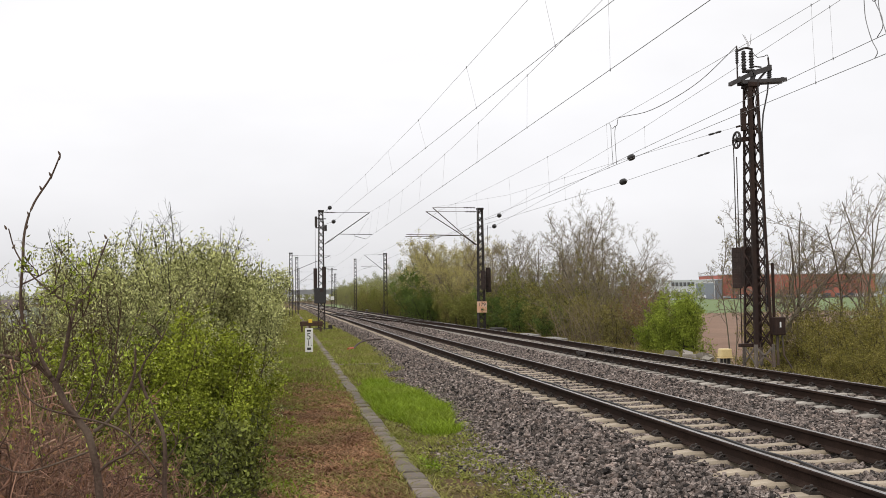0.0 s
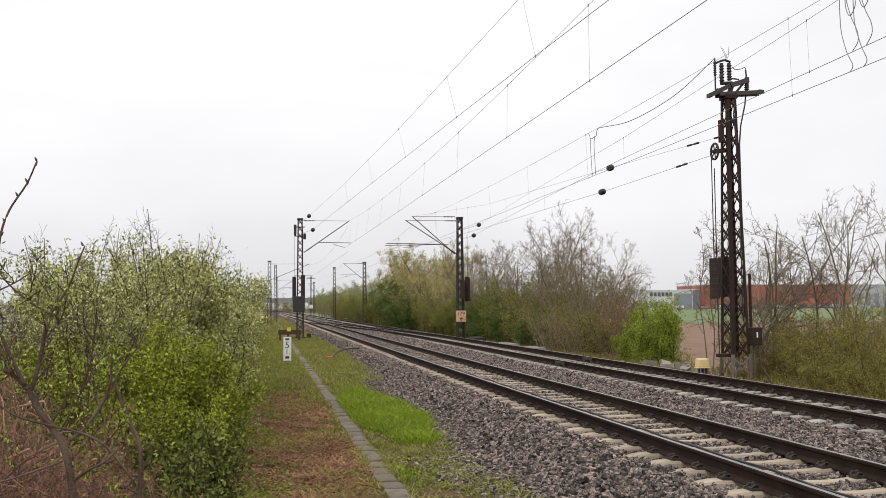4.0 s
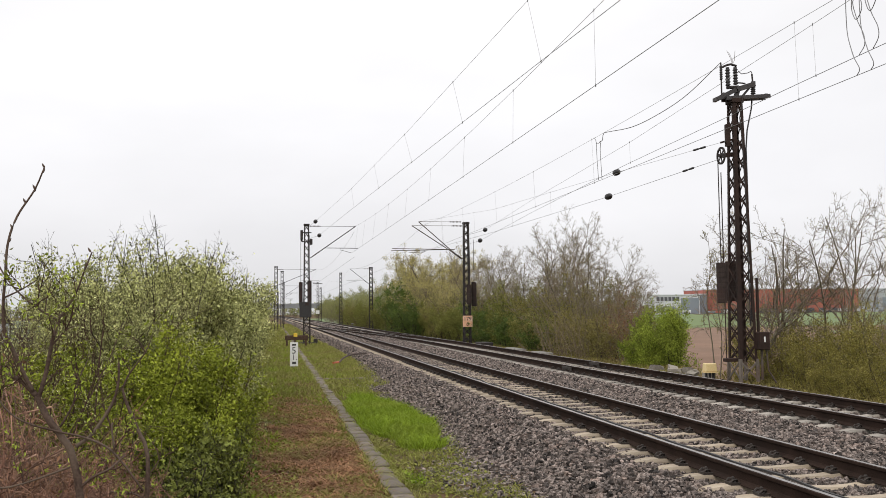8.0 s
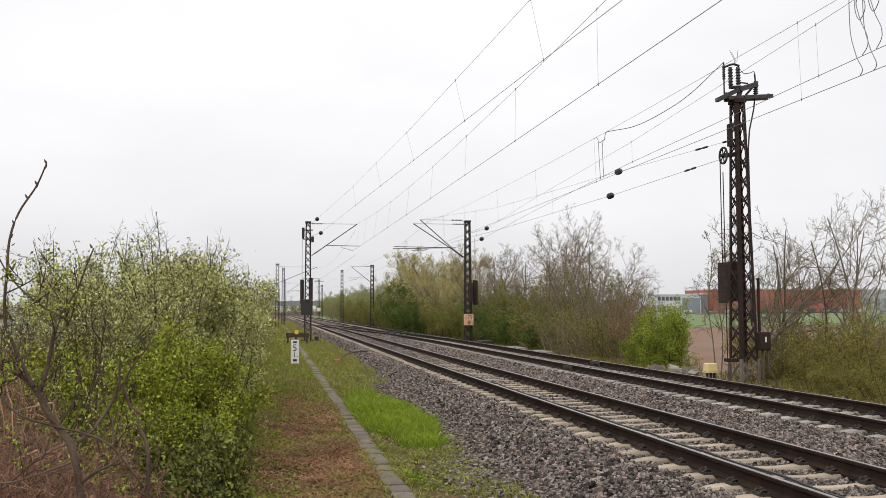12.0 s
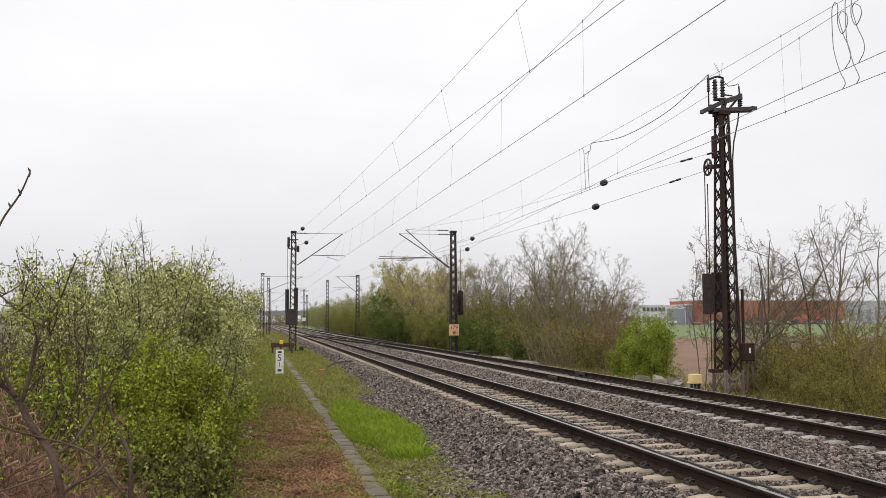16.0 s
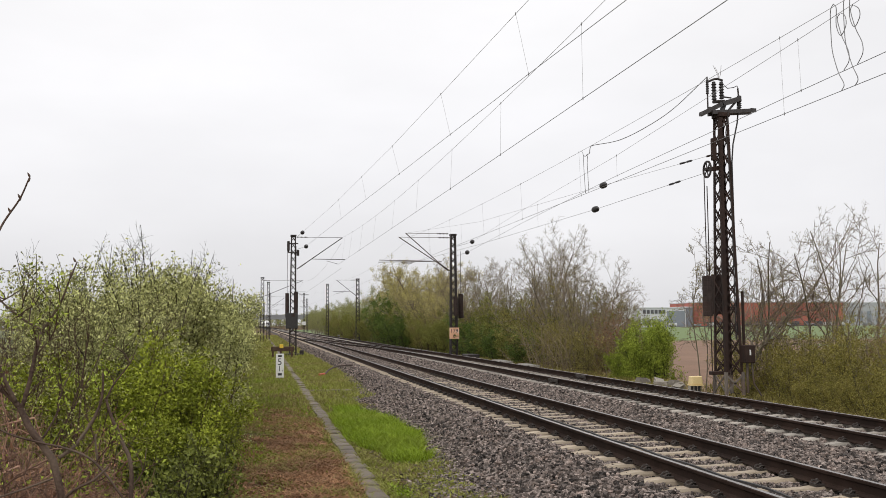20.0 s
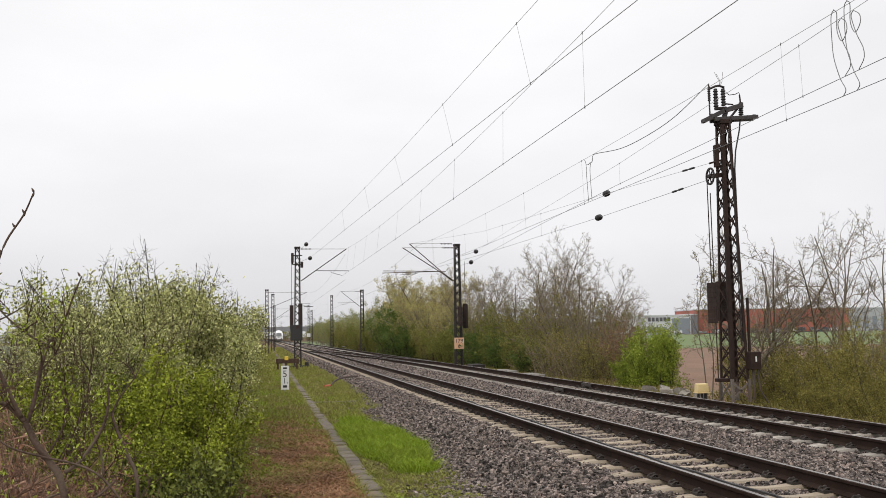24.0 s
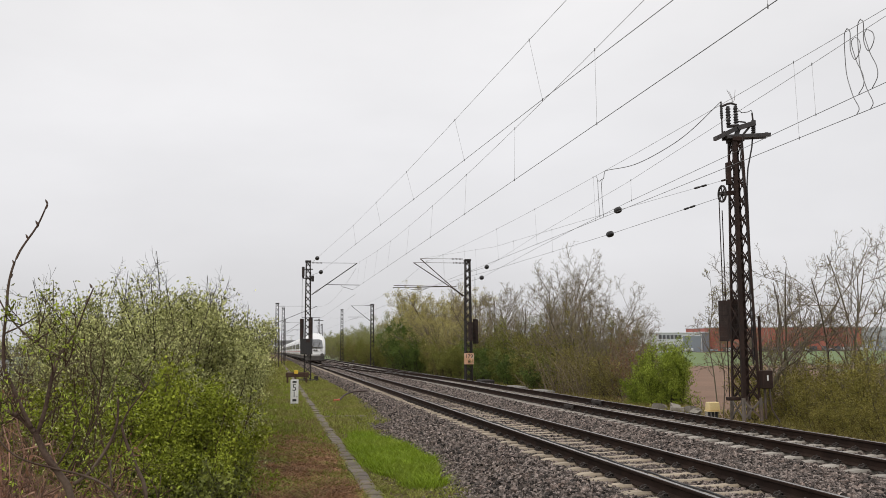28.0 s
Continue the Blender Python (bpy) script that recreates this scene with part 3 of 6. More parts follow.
    for y, x in zip(np.arange(64, 116, 0.6), np.interp(np.arange(64, 116, 0.6), ys, c)):
        box(bm, x - 1.2, x + 1.2, y - 0.12, y + 0.12, 0.1, RT - 0.18)
    tagged(part("far_sleepers", bm, M["sleeper2"], t), kind="stuff")


crossover()
railway(0, CANT[0], M["sleeper"], "near track, rusty rails on beige concrete sleepers", 6.62, 100, 34)
railway(OFF, CANT[1], M["sleeper2"], "far track, dark rails on half-buried grey sleepers", 10.4, 100, 30)


def rail_joint():
    """Bonded joint plates and a cable on the far track's rails."""
    for y, s in ((27.2, -1), (29.0, 1)):
        bm = bmesh.new()
        x = 5.5 + OFF + s * 0.7525
        box(bm, x - 0.06, x - 0.03, y - 0.45, y + 0.45, RT - 0.12, RT - 0.03, 0.006)
        for k in range(4):
            lathe(bm, [(0.018, -0.03), (0.018, 0), (0.01, 0.01)], (x - 0.065, y - 0.33 + k * 0.22, RT - 0.08), 6, (-1, 0, 0))
        tagged(part("fishplate", bm, M["clip"]), "dark steel joint plate bolted to the rail", "fishplate", "rail joints")


rail_joint()

# black cable laid over the sleepers beside the near rail
pts = [(5.5 - 0.7525 + 0.58 + 0.015 * math.sin(y * 2.1), y, RT - 0.148 + 0.012 * math.sin(y * math.tau / 1.8) + 0.006 * math.sin(y * 3.7)) for y in np.arange(3.0, 60.0, 0.3)]
tagged(part("rail_cable", rod(bmesh.new(), pts, 0.017, 5), M["black"]), "black cable lying over the sleepers beside the near rail", "cable")


# cable trough: concrete lids set end to end in the grass
trough = thing("cable_trough", pose(1.435, 0, 0), "sunken cable trough with worn grey concrete lids", "cable duct", "", "structure")
bm = bmesh.new()
box(bm, -0.14, 0.14, 2, 120, -0.25, -0.045)
part("duct", bm, M["concrete"], trough)
bm = bmesh.new()
box(bm, -0.125, 0.125, -0.243, 0.243, -0.045, 0.012, 0.008)
lid = bpy.data.meshes.new("lid")
bm.to_mesh(lid)
bm.free()
lid.materials.append(M["lid"])
y = 3.0
while y < 119:
    ob = part("lid", lid, None, trough)
    ob.matrix_basis = pose(rng.normal(0, 0.009), y, rng.normal(0.004, 0.008), rng.normal(0, 0.9), rng.normal(0, 1.5), rng.normal(0, 1.0))
    y += 0.5

# crossing lids towards the ballast beside the marker post
for k in range(3):
    ob = part("cross_lid", lid, None, trough)
    ob.matrix_basis = pose(0.40 + 0.5 * k, 30.2, 0.01, 0, 0, 90)

# ---- catenary masts ----
def lattice_mast(at, height, wb, wt, db, dt, mat, label, bars=True, panels=14, foot=0.0, lean=(0, 0), base_z=0.0, leg=0.08, cross=2, lace=0.04, sunk=0.0, corner_leg=None):
    """Four angle legs, zigzag lacing on each face. w across the track, d along it. Returns the thing; its space has z=0 at the base."""
    t = thing("catenary_mast", pose(at[0], at[1], base_z, lean[0], lean[1]), label, "mast", "catenary masts")

    def corner(sx, sy, z):
        k = z / height
        return Vector((sx * (wb + (wt - wb) * k) / 2, sy * (db + (dt - db) * k) / 2, z))
    legs = (corner_leg or leg, leg, leg, leg)
    for sx in (-1, 1):
        for sy in (-1, 1):
            bm = bmesh.new()
            a, b = corner(sx, sy, foot), corner(sx, sy, height)
            leg = legs[(sx > 0) + 2 * (sy > 0)]
            bar(bm, a - Vector((sx * leg * 0.4, 0, 0)), b - Vector((sx * leg * 0.4, 0, 0)), leg, 0.014, (0, 1, 0))
            bar(bm, a - Vector((0, sy * leg * 0.4, 0)), b - Vector((0, sy * leg * 0.4, 0)), 0.014, leg, (0, 1, 0))
            part("leg", bm, mat, t)
            if foot:
                bm = bmesh.new()
                bar(bm, corner(sx, sy, -0.05), corner(sx, sy, foot + 0.1), 0.085, 0.02, (0, 1, 0))
                bar(bm, corner(sx, sy, -0.05) - Vector((sx * 0.03, 0, 0)), corner(sx, sy, foot + 0.1) - Vector((sx * 0.03, 0, 0)), 0.02, 0.085, (0, 1, 0))
                part("foot_leg", bm, M["footsteel"], t, "pale galvanised foot leg")
    faces = [((-1, -1), (1, -1)), ((-1, 1), (1, 1)), ((-1, -1), (-1, 1)), ((1, -1), (1, 1))]
    for n, (p, q) in enumerate(faces):
        joined = None if bars else bmesh.new()
        z = max(foot, 0.05)
        k = 0
        step = (height - z) / panels
        for k in range(panels):
            z0, z1 = z + k * step, z + (k + 1) * step
            for flip in range(cross):
                a = corner(*(p if (k + flip) % 2 == 0 else q), z0)
                b = corner(*(q if (k + flip) % 2 == 0 else p), z1)
                bm = joined or bmesh.new()
                bar(bm, a, b, lace, 0.012, (0, 1, 0) if n < 2 else (1, 0, 0))
                if not joined:
                    part("lattice_bar", bm, mat, t)
        if joined:
            part("lattice", joined, mat, t)
    bm = bmesh.new()
    box(bm, -wt / 2 - 0.04, wt / 2 + 0.04, -dt / 2 - 0.04, dt / 2 + 0.04, height - 0.12, height, 0.01)
    part("cap", bm, mat, t)
    bm = bmesh.new()
    box(bm, -wb / 2 - 0.12, wb / 2 + 0.12, -db / 2 - 0.12, db / 2 + 0.12, -0.6, -0.03 - sunk, 0.03)
    part("footing", bm, M["concrete"], t, "weathered concrete footing")
    return t


def insulator_prof(n, r, pitch, core):
    p = [(core, 0)]
    for k in range(n):
        p += [(core, k * pitch + 0.01), (r, k * pitch + 0.02), (r * 0.95, k * pitch + 0.035), (core, k * pitch + 0.05)]
    return p + [(core, n * pitch + 0.02)]


def along(bm, a, b, prof, n=8):
    d = Vector(b) - Vector(a)
    k = d.length / prof[-1][1]
    lathe(bm, [(r, z * k) for r, z in prof], a, n, d)


def cantilever(t, root, tip, reg0, reg1, arm, mat):
    """Stay tube, bracket tube with insulators, registration tube and steady arm, in the mast's space."""
    root, tip = Vector(root), Vector(tip)
    up = Vector((root.x, root.y, tip.z))
    s = 1 if tip.x > root.x else -1
    bm = bmesh.new()
    rod(bm, [up + Vector((s * 0.75, 0, 0)), tip], 0.014)
    part("top_stay", bm, mat, t)
    bm = bmesh.new()
    along(bm, up, up + Vector((s * 0.75, 0, 0)), insulator_prof(8, 0.055, 0.08, 0.02))
    part("stay_insulator", bm, M["porcelain"], t)
    d = (tip - root).normalized()
    bm = bmesh.new()
    rod(bm, [root + d * 0.8, tip], 0.03)
    part("bracket_tube", bm, mat, t)
    bm = bmesh.new()
    rod(bm, [root, root + d * 0.25], 0.03)
    along(bm, root + d * 0.25, root + d * 0.8, insulator_prof(6, 0.07, 0.09, 0.03))
    part("bracket_insulator", bm, M["porcelain"], t)
    bm = bmesh.new()
    rod(bm, [reg0, reg1], 0.022)
    part("registration_tube", bm, mat, t)
    bm = bmesh.new()
    mid = Vector(reg0).lerp(Vector(reg1), 0.45)
    rod(bm, [mid, mid + Vector((0, 0, -0.12)), arm], 0.014)
    part("steady_arm", bm, mat, t)


def weights(t, x, y, z0, z1, r, rope_top):
    """A stack of cast tension weights hung on a rope."""
    n = max(3, int((z1 - z0) / 0.13))
    for k in range(n):
        bm = bmesh.new()
        h = (z1 - z0) / n
        lathe(bm, [(r * 0.97, 0), (r, 0.008), (r, h - 0.01), (r * 0.97, h - 0.002)], (x, y, z0 + k * h), 12)
        part("weight", bm, M["iron"], t, "dark cast-iron tension weight" if k == 0 else "")
    bm = bmesh.new()
    rod(bm, [(x, y, z1 - 0.02), (x, y, rope_top)], 0.014, 5)
    part("rope", bm, M["darkmast"], t)


# mast A: left of the near track, with box and weights
mA = lattice_mast((2.23, 64.5), 8.2, 0.50, 0.32, 0.50, 0.30, M["darkmast"], "dark lattice catenary mast with anchor weights and a box", True, 17, base_z=0.05)
cantilever(mA, (0.24, 0, 5.85), (3.36, 0, 8.05), (1.28, 0, 6.55), (3.53, 0, 6.53), (3.06, 0, 6.21), M["darkmast"])
weights(mA, -0.40, -0.1, 2.55, 4.2, 0.13, 7.6)
weights(mA, 0.18, -0.38, 2.8, 4.3, 0.14, 7.4)
bm = box(bmesh.new(), -0.50, 0.30, -0.75, -0.35, 1.8, 2.85, 0.02)
part("equipment_box", bm, M["black"], mA, "black equipment box")
bm = box(bmesh.new(), -0.12, 0.12, -0.77, -0.755, 2.6, 2.8, 0.0)
bm2 = bmesh.new()
rod(bm2, [(-0.33, -0.1, 7.4), (-0.33, -0.1, 7.0)], 0.06, 8)
part("box_plate", bm, M["iron"], mA)
bm = bmesh.new()
for x, z0, z1 in ((-0.34, 7.1, 7.75), (0.30, 6.75, 7.15)):
    box(bm, x - 0.09, x + 0.09, -0.3, -0.1, z0, z1, 0.02)
box(bm, -0.36, 0.36, -0.26, -0.22, 6.93, 7.0, 0.01)
box(bm, -0.30, 0.32, -0.26, -0.22, 7.55, 7.62, 0.01)
part("tensioning_gear", bm, M["darkmast"], mA, "dark tensioning gear at the mast head")
bm = bmesh.new()
box(bm, -0.55, 0.75, -0.55, -0.2, 0.02, 0.12, 0.02)
box(bm, 0.45, 0.72, -0.5, -0.2, 0.1, 0.34, 0.03)
part("base_frame", bm, M["darkmast"], mA)
part("pulley_bracket", bm2, M["darkmast"], mA)

# mast B: right of the far track, with the orange number plate
mB = lattice_mast((12.05, 58.0), 7.7, 0.47, 0.33, 0.46, 0.32, M["darkmast"], "dark lattice catenary mast with an orange number plate", True, 16, base_z=0.1)
cantilever(mB, (-0.25, -0.15, 5.35), (-3.5, -0.15, 7.45), (-0.75, -0.15, 5.95), (-4.75, -0.15, 6.0), (-3.4, -0.15, 5.85), M["galv"])
cantilever(mB, (-0.25, 0.3, 5.35), (-3.0, 0.3, 7.75), (-0.9, 0.3, 5.98), (-4.75, 0.3, 5.9), (-3.6, 0.3, 5.78), M["galv"])
weights(mB, 0.50, 0.1, 2.35, 3.9, 0.17, 6.6)
weights(mB, 0.05, -0.5, 2.5, 3.7, 0.15, 6.2)
bm = bmesh.new()
box(bm, -0.34, 0.28, -0.345, -0.33, 1.06, 1.76, 0.004)
plate = part("number_plate", bm, M["orange"], mB, "faded orange mast number plate")


def lettering(text, size, at, parent, mat, rot=(90, 0, 0), name="lettering"):
    c = bpy.data.curves.new(name, "FONT")
    c.body, c.size, c.align_x, c.extrude = text, size, "CENTER", 0.002
    tmp = new(name, c)
    me = bpy.data.meshes.new_from_object(tmp.evaluated_get(bpy.context.evaluated_depsgraph_get()))
    bpy.data.objects.remove(tmp)
    me.materials.clear()
    me.materials.append(mat)
    ob = part(name, me, None, parent)
    ob.matrix_basis = pose(*at, *rot)
    return ob


lettering("179", 0.34, (-0.035, -0.352, 1.45), plate, M["ink"])
lettering("6", 0.34, (-0.035, -0.352, 1.13), plate, M["ink"])

# mast C: the tall rusty anchor mast close to the camera
mC = lattice_mast((12.16, 22.9), 7.45, 0.50, 0.26, 0.64, 0.32, M["mast"], "tall rusty lattice anchor mast with pulley wheel and weights", True, 14, foot=0.44, base_z=0.25, leg=0.07, cross=2, lace=0.036, sunk=0.14, corner_leg=0.095)
for a, b in (((-0.25, -0.32, 0.0), (0.24, -0.32, 0.48)), ((0.25, -0.32, 0.0), (-0.24, -0.32, 0.48)), ((-0.25, -0.32, 0.0), (-0.25, 0.3, 0.48)), ((-0.25, 0.32, 0.0), (-0.25, -0.3, 0.48))):
    part("foot_brace", bar(bmesh.new(), a, b, 0.05, 0.014, (0, 1, 0) if a[0] != b[0] else (1, 0, 0)), M["footsteel"], mC, "pale diagonal foot brace")
bm = bmesh.new()
bar(bm, (-0.32, 0.1, 7.44), (0.95, 0.1, 7.54), 0.06, 0.10)
bar(bm, (-0.32, -0.16, 7.44), (0.95, -0.16, 7.54), 0.06, 0.10)
for x in (-0.3, 0.0, 0.45, 0.85):
    bar(bm, (x, -0.16, 7.5 + x * 0.09), (x, 0.1, 7.5 + x * 0.09), 0.08, 0.05)
part("crossbeam", bm, M["headsteel"], mC, "dark grey steel cross beam")
bm = bmesh.new()
bar(bm, (-0.55, -0.12, 7.42), (0.02, -0.12, 7.70), 0.05, 0.12)
bar(bm, (0.0, -0.12, 7.69), (0.54, -0.12, 7.86), 0.05, 0.13)
bar(bm, (-0.55, 0.06, 7.42), (0.02, 0.06, 7.70), 0.05, 0.10)
bar(bm, (0.0, 0.06, 7.69), (0.54, 0.06, 7.86), 0.05, 0.11)
bar(bm, (-0.55, -0.14, 7.42), (-0.55, 0.08, 7.42), 0.08, 0.10)
bar(bm, (0.52, -0.14, 7.86), (0.52, 0.08, 7.86), 0.06, 0.14)
bar(bm, (-0.30, -0.03, 7.50), (-0.28, -0.03, 7.60), 0.14, 0.10)
bar(bm, (0.20, -0.03, 7.52), (0.47, -0.03, 7.82), 0.05, 0.05)
bar(bm, (0.02, -0.03, 7.50), (0.10, -0.03, 7.72), 0.10, 0.10)
part("switch_arm", bm, M["headsteel"], mC)
for x, z0, z1 in ((-0.39, 7.96, 8.36), (-0.20, 7.80, 8.32), (0.02, 7.84, 8.33), (0.52, 7.60, 7.96)):
    bm = bmesh.new()
    lathe(bm, [(r, h * (z1 - z0) / 0.52) for r, h in insulator_prof(6, 0.072 if x != -0.39 else 0.045, 0.08, 0.048 if x != -0.39 else 0.032)], (x, -0.05, z0), 10)
    part("post_insulator", bm, M["black"], mC, "ribbed dark brown post insulator")
bm = bmesh.new()
rod(bm, [(-0.39, -0.05, 7.5), (-0.39, -0.05, 8.42)], 0.02)
rod(bm, [(-0.36, -0.05, 8.30), (-0.2, -0.05, 8.37), (-0.1, -0.05, 8.39), (0.06, -0.05, 8.35)], 0.03)
rod(bm, [(-0.24, -0.05, 7.75), (0.1, -0.05, 7.78)], 0.045)
rod(bm, [(0.1, -0.05, 8.22), (0.2, -0.05, 8.14), (0.38, -0.05, 8.17), (0.48, -0.05, 8.22), (0.5, -0.05, 8.18), (0.52, -0.05, 7.95)], 0.011, 5)
rod(bm, [(0.5, -0.05, 8.15), (0.52, -0.05, 7.9)], 0.022, 6)
rod(bm, [(0.05, -0.05, 7.9), (0.3, -0.05, 7.88)], 0.02)
part("switch_gear", bm, M["darkmast"], mC)
bm = bmesh.new()
for dx, dy, h in ((-0.14, 0, 0.4), (0.12, 0.03, 0.42), (-0.04, 0.08, 0.38)):
    rod(bm, [(-0.07, -0.05, 8.36), (-0.03 + dx * 0.3, -0.05, 8.5), (-0.07 + dx, -0.05 + dy, 8.36 + h)], 0.006, 4)
part("bird_spikes", bm, M["galv"], mC, "thin wire bird spikes")
bm = bmesh.new()
rod(bm, [(0.5, -0.05, 7.6), (0.45, -0.05, 7.2), (0.27, -0.12, 6.6), (0.2, -0.16, 6.1), (0.2, -0.18, 1.5)], 0.02, 6)
part("cable", bm, M["black"], mC, "black cable down the mast")
bm = bmesh.new()
rod(bm, [(0.13, -0.2, 7.5), (0.02, -0.22, 6.9), (0.06, -0.24, 6.2), (0.1, -0.26, 4.5), (0.1, -0.28, 1.4)], 0.016, 6)
part("earth_cable", bm, M["darkmast"], mC)
# pulley wheel with spokes
bm = bmesh.new()
for k in range(24):
    a, b = k * math.tau / 24, (k + 1) * math.tau / 24
    bar(bm, (-0.49, 0.21 * math.cos(a) - 0.1, 5.90 + 0.21 * math.sin(a)), (-0.49, 0.21 * math.cos(b) - 0.1, 5.90 + 0.21 * math.sin(b)), 0.05, 0.035, (1, 0, 0))
for k in range(6):
    a = k * math.tau / 6 + 0.3
    bar(bm, (-0.49, -0.1, 5.90), (-0.49, 0.2 * math.cos(a) - 0.1, 5.90 + 0.2 * math.sin(a)), 0.03, 0.02, (1, 0, 0))
lathe(bm, [(0.05, -0.06), (0.05, 0.06)], (-0.49, -0.1, 5.9), 10, (1, 0, 0))
ob = part("pulley_wheel", bm, M["darkmast"], mC, "spoked tensioning wheel")
bm = bmesh.new()
bar(bm, (-0.49, -0.1, 5.9), (-0.12, -0.05, 5.95), 0.05, 0.12)
bar(bm, (-0.49, -0.1, 6.25), (-0.12, -0.05, 6.35), 0.04, 0.05)
box(bm, -0.34, -0.22, -0.15, -0.03, 6.15, 6.75, 0.01)
part("wheel_bracket", bm, M["mast"], mC)
weights(mC, -0.585, -0.1, 2.0, 3.06, 0.128, 5.7)
weights(mC, 0.0, 0.50, 2.05, 3.12, 0.155, 5.5)
bm = bmesh.new()
rod(bm, [(-0.52, -0.12, 5.45), (-0.52, -0.12, 0.53)], 0.013, 6)
rod(bm, [(-0.62, -0.16, 5.7), (-0.62, -0.16, 2.9)], 0.008, 4)
part("guide_rod", bm, M["mast"], mC)
bm = bmesh.new()
box(bm, -0.58, -0.22, -0.2, -0.02, 0.47, 0.56, 0.01)
part("guide_bracket", bm, M["mast"], mC)
bm = bmesh.new()
box(bm, 0.2, 0.50, -0.52, -0.28, 0.78, 1.24, 0.015)
cb = part("control_cabinet", bm, M["mast"], mC, "brown steel control cabinet with a white label")
bm = box(bmesh.new(), 0.33, 0.37, -0.53, -0.522, 0.98, 1.12)
part("cabinet_label", bm, M["white"], cb, "small white label")
bm = bmesh.new()
rod(bm, [(0.33, -0.25, 1.2), (0.33, -0.25, 2.65)], 0.04, 8)
part("cable_pipe", bm, M["mast"], mC)
bm = bmesh.new()
rod(bm, [(0.35, -0.35, 0.8), (0.35, -0.35, 0.0)], 0.035, 8)
rod(bm, [(0.45, -0.4, 0.8), (0.47, -0.45, 0.25), (0.65, -0.5, -0.08)], 0.022, 6)
part("cable_entry", bm, M["galv"], mC)

# far masts
FAR = [((0.32, 120.5), 8.1, 1), ((1.25, 140), 8.4, 0), ((12.25, 119), 7.9, -1), ((11.3, 160), 9.0, 0), ((11.2, 243), 10.2, 2), ((2.0, 190), 8.4, 1), ((10.6, 215), 8.0, -1), ((1.2, 262), 8.2, 1)]
for (x, y), h, arm in FAR:
    t = lattice_mast((x, y), h, 0.5, 0.40, 0.5, 0.40, M["darkmast"], "distant dark lattice catenary mast beside the line", False, 14, base_z=0.05)
    if arm in (1, -1):
        c = float(track_x(y)) + (0 if arm > 0 else OFF) - x
        cantilever(t, (arm * 0.2, 0, 5.7), (c - arm * 0.1, 0, 7.7), (c - arm * 2.0, 0, 6.25), (c + arm * 0.3, 0, 6.25), (c, 0, 5.95), M["darkmast"])
    if arm == 2:
        bm = box(bmesh.new(), -1.2, 1.2, -0.05, 0.05, h - 0.5, h - 0.35)
        part("crossarm", bm, M["darkmast"], t)
        bm = box(bmesh.new(), -0.45, 0.45, -0.31, -0.28, 2.0, 2.9)
        part("board", bm, M["white"], t, "square white board")
    if arm == 1 and y < 130:
        weights(t, -0.1, -0.4, 3.0, 4.2, 0.12, 6.5)

# ---- overhead wires ----
def wire(name, pts, r, mat, label, n=5, cat="overhead wire"):
    bm = rod(bmesh.new(), pts, r, n)
    return tagged(part(name, bm, mat, None, "", True), label, cat, "overhead wires")


def span(a, b, sag, n=14):
    a, b = Vector(a), Vector(b)
    return [a.lerp(b, k / n) - Vector((0, 0, sag * 4 * (k / n) * (1 - k / n))) for k in range(n + 1)]


def at_y(pts, y):
    for p, q in zip(pts, pts[1:]):
        if p.y <= y <= q.y:
            return p.lerp(q, (y - p.y) / max(1e-6, q.y - p.y))
    return pts[-1]


def catenary(name, contact, messenger, droppers, rc=0.0062, rm=0.005):
    wire("contact_wire", contact, rc, M["wire"], "dark contact wire over the track")
    wire("messenger_wire", messenger, rm, M["messenger"], "thin grey messenger wire above the contact wire")
    for y in droppers:
        a, b = at_y(messenger, y), at_y(contact, y - 0.05)
        d = thing("dropper", Matrix.Translation(a), "thin dropper wire between messenger and contact wire", "dropper", "droppers")
        part("dropper_wire", rod(bmesh.new(), [(0, 0, 0), b - a], 0.003, 4), M["messenger"], d)
        for p in (Vector((0, 0, 0)), b - a):
            part("clamp", lathe(bmesh.new(), [(0.007, -0.03), (0.011, 0.0), (0.007, 0.03)], p, 6), M["wire"], d)


# near track, first run: held by mast A
ct = span((5.55, -8.5, 5.88), (5.3, 64.5, 6.25), 0.03)
ms = span((5.45, -8.5, 8.15), (5.55, 64.5, 8.1), 0.94, 24)
catenary("near", ct, ms, [4.0, 9.5, 15.2, 20.8, 26.5, 32.5, 38.5, 45, 51, 57, 62])
# near track, second run: lifted off and anchored at mast A
c2, m2 = Vector((2.55, 62.2, 7.1)), Vector((2.5, 62.2, 8.0))
ct = [Vector((6.25, -8.5, 6.55)), Vector((5.02, 17.2, 6.87)), Vector((4.38, 29.3, 6.92)), Vector((3.6, 44, 6.98)), Vector((2.85, 60, 7.09))]
ms = [Vector((6.1, -8.5, 8.6)), Vector((5.4, 5, 8.25)), Vector((4.79, 17.25, 8.05)), Vector((4.16, 29.3, 7.82)), Vector((3.5, 44, 7.86)), Vector((2.62, 60, 7.98))]
catenary("near_out", ct, ms, [3, 10, 17.0, 23, 29.5, 36, 43])
# far track, run past mast C to mast B
ct = span((9.5, -12, 5.93), (9.45, 57.85, 5.95), 0.02)
ms = span((9.55, -12, 8.25), (9.35, 57.85, 7.6), 0.66, 24)
catenary("far", ct, ms, [2, 8, 15.5, 26.6, 33, 39, 46, 52])
# far track, run lifted off and anchored at mast B
ct = [Vector((8.5, -10, 6.1)), Vector((9.8, 15.8, 6.35)), Vector((10.33, 26.2, 6.42)), Vector((11.1, 39, 6.41)), Vector((12.3, 55, 6.4))]
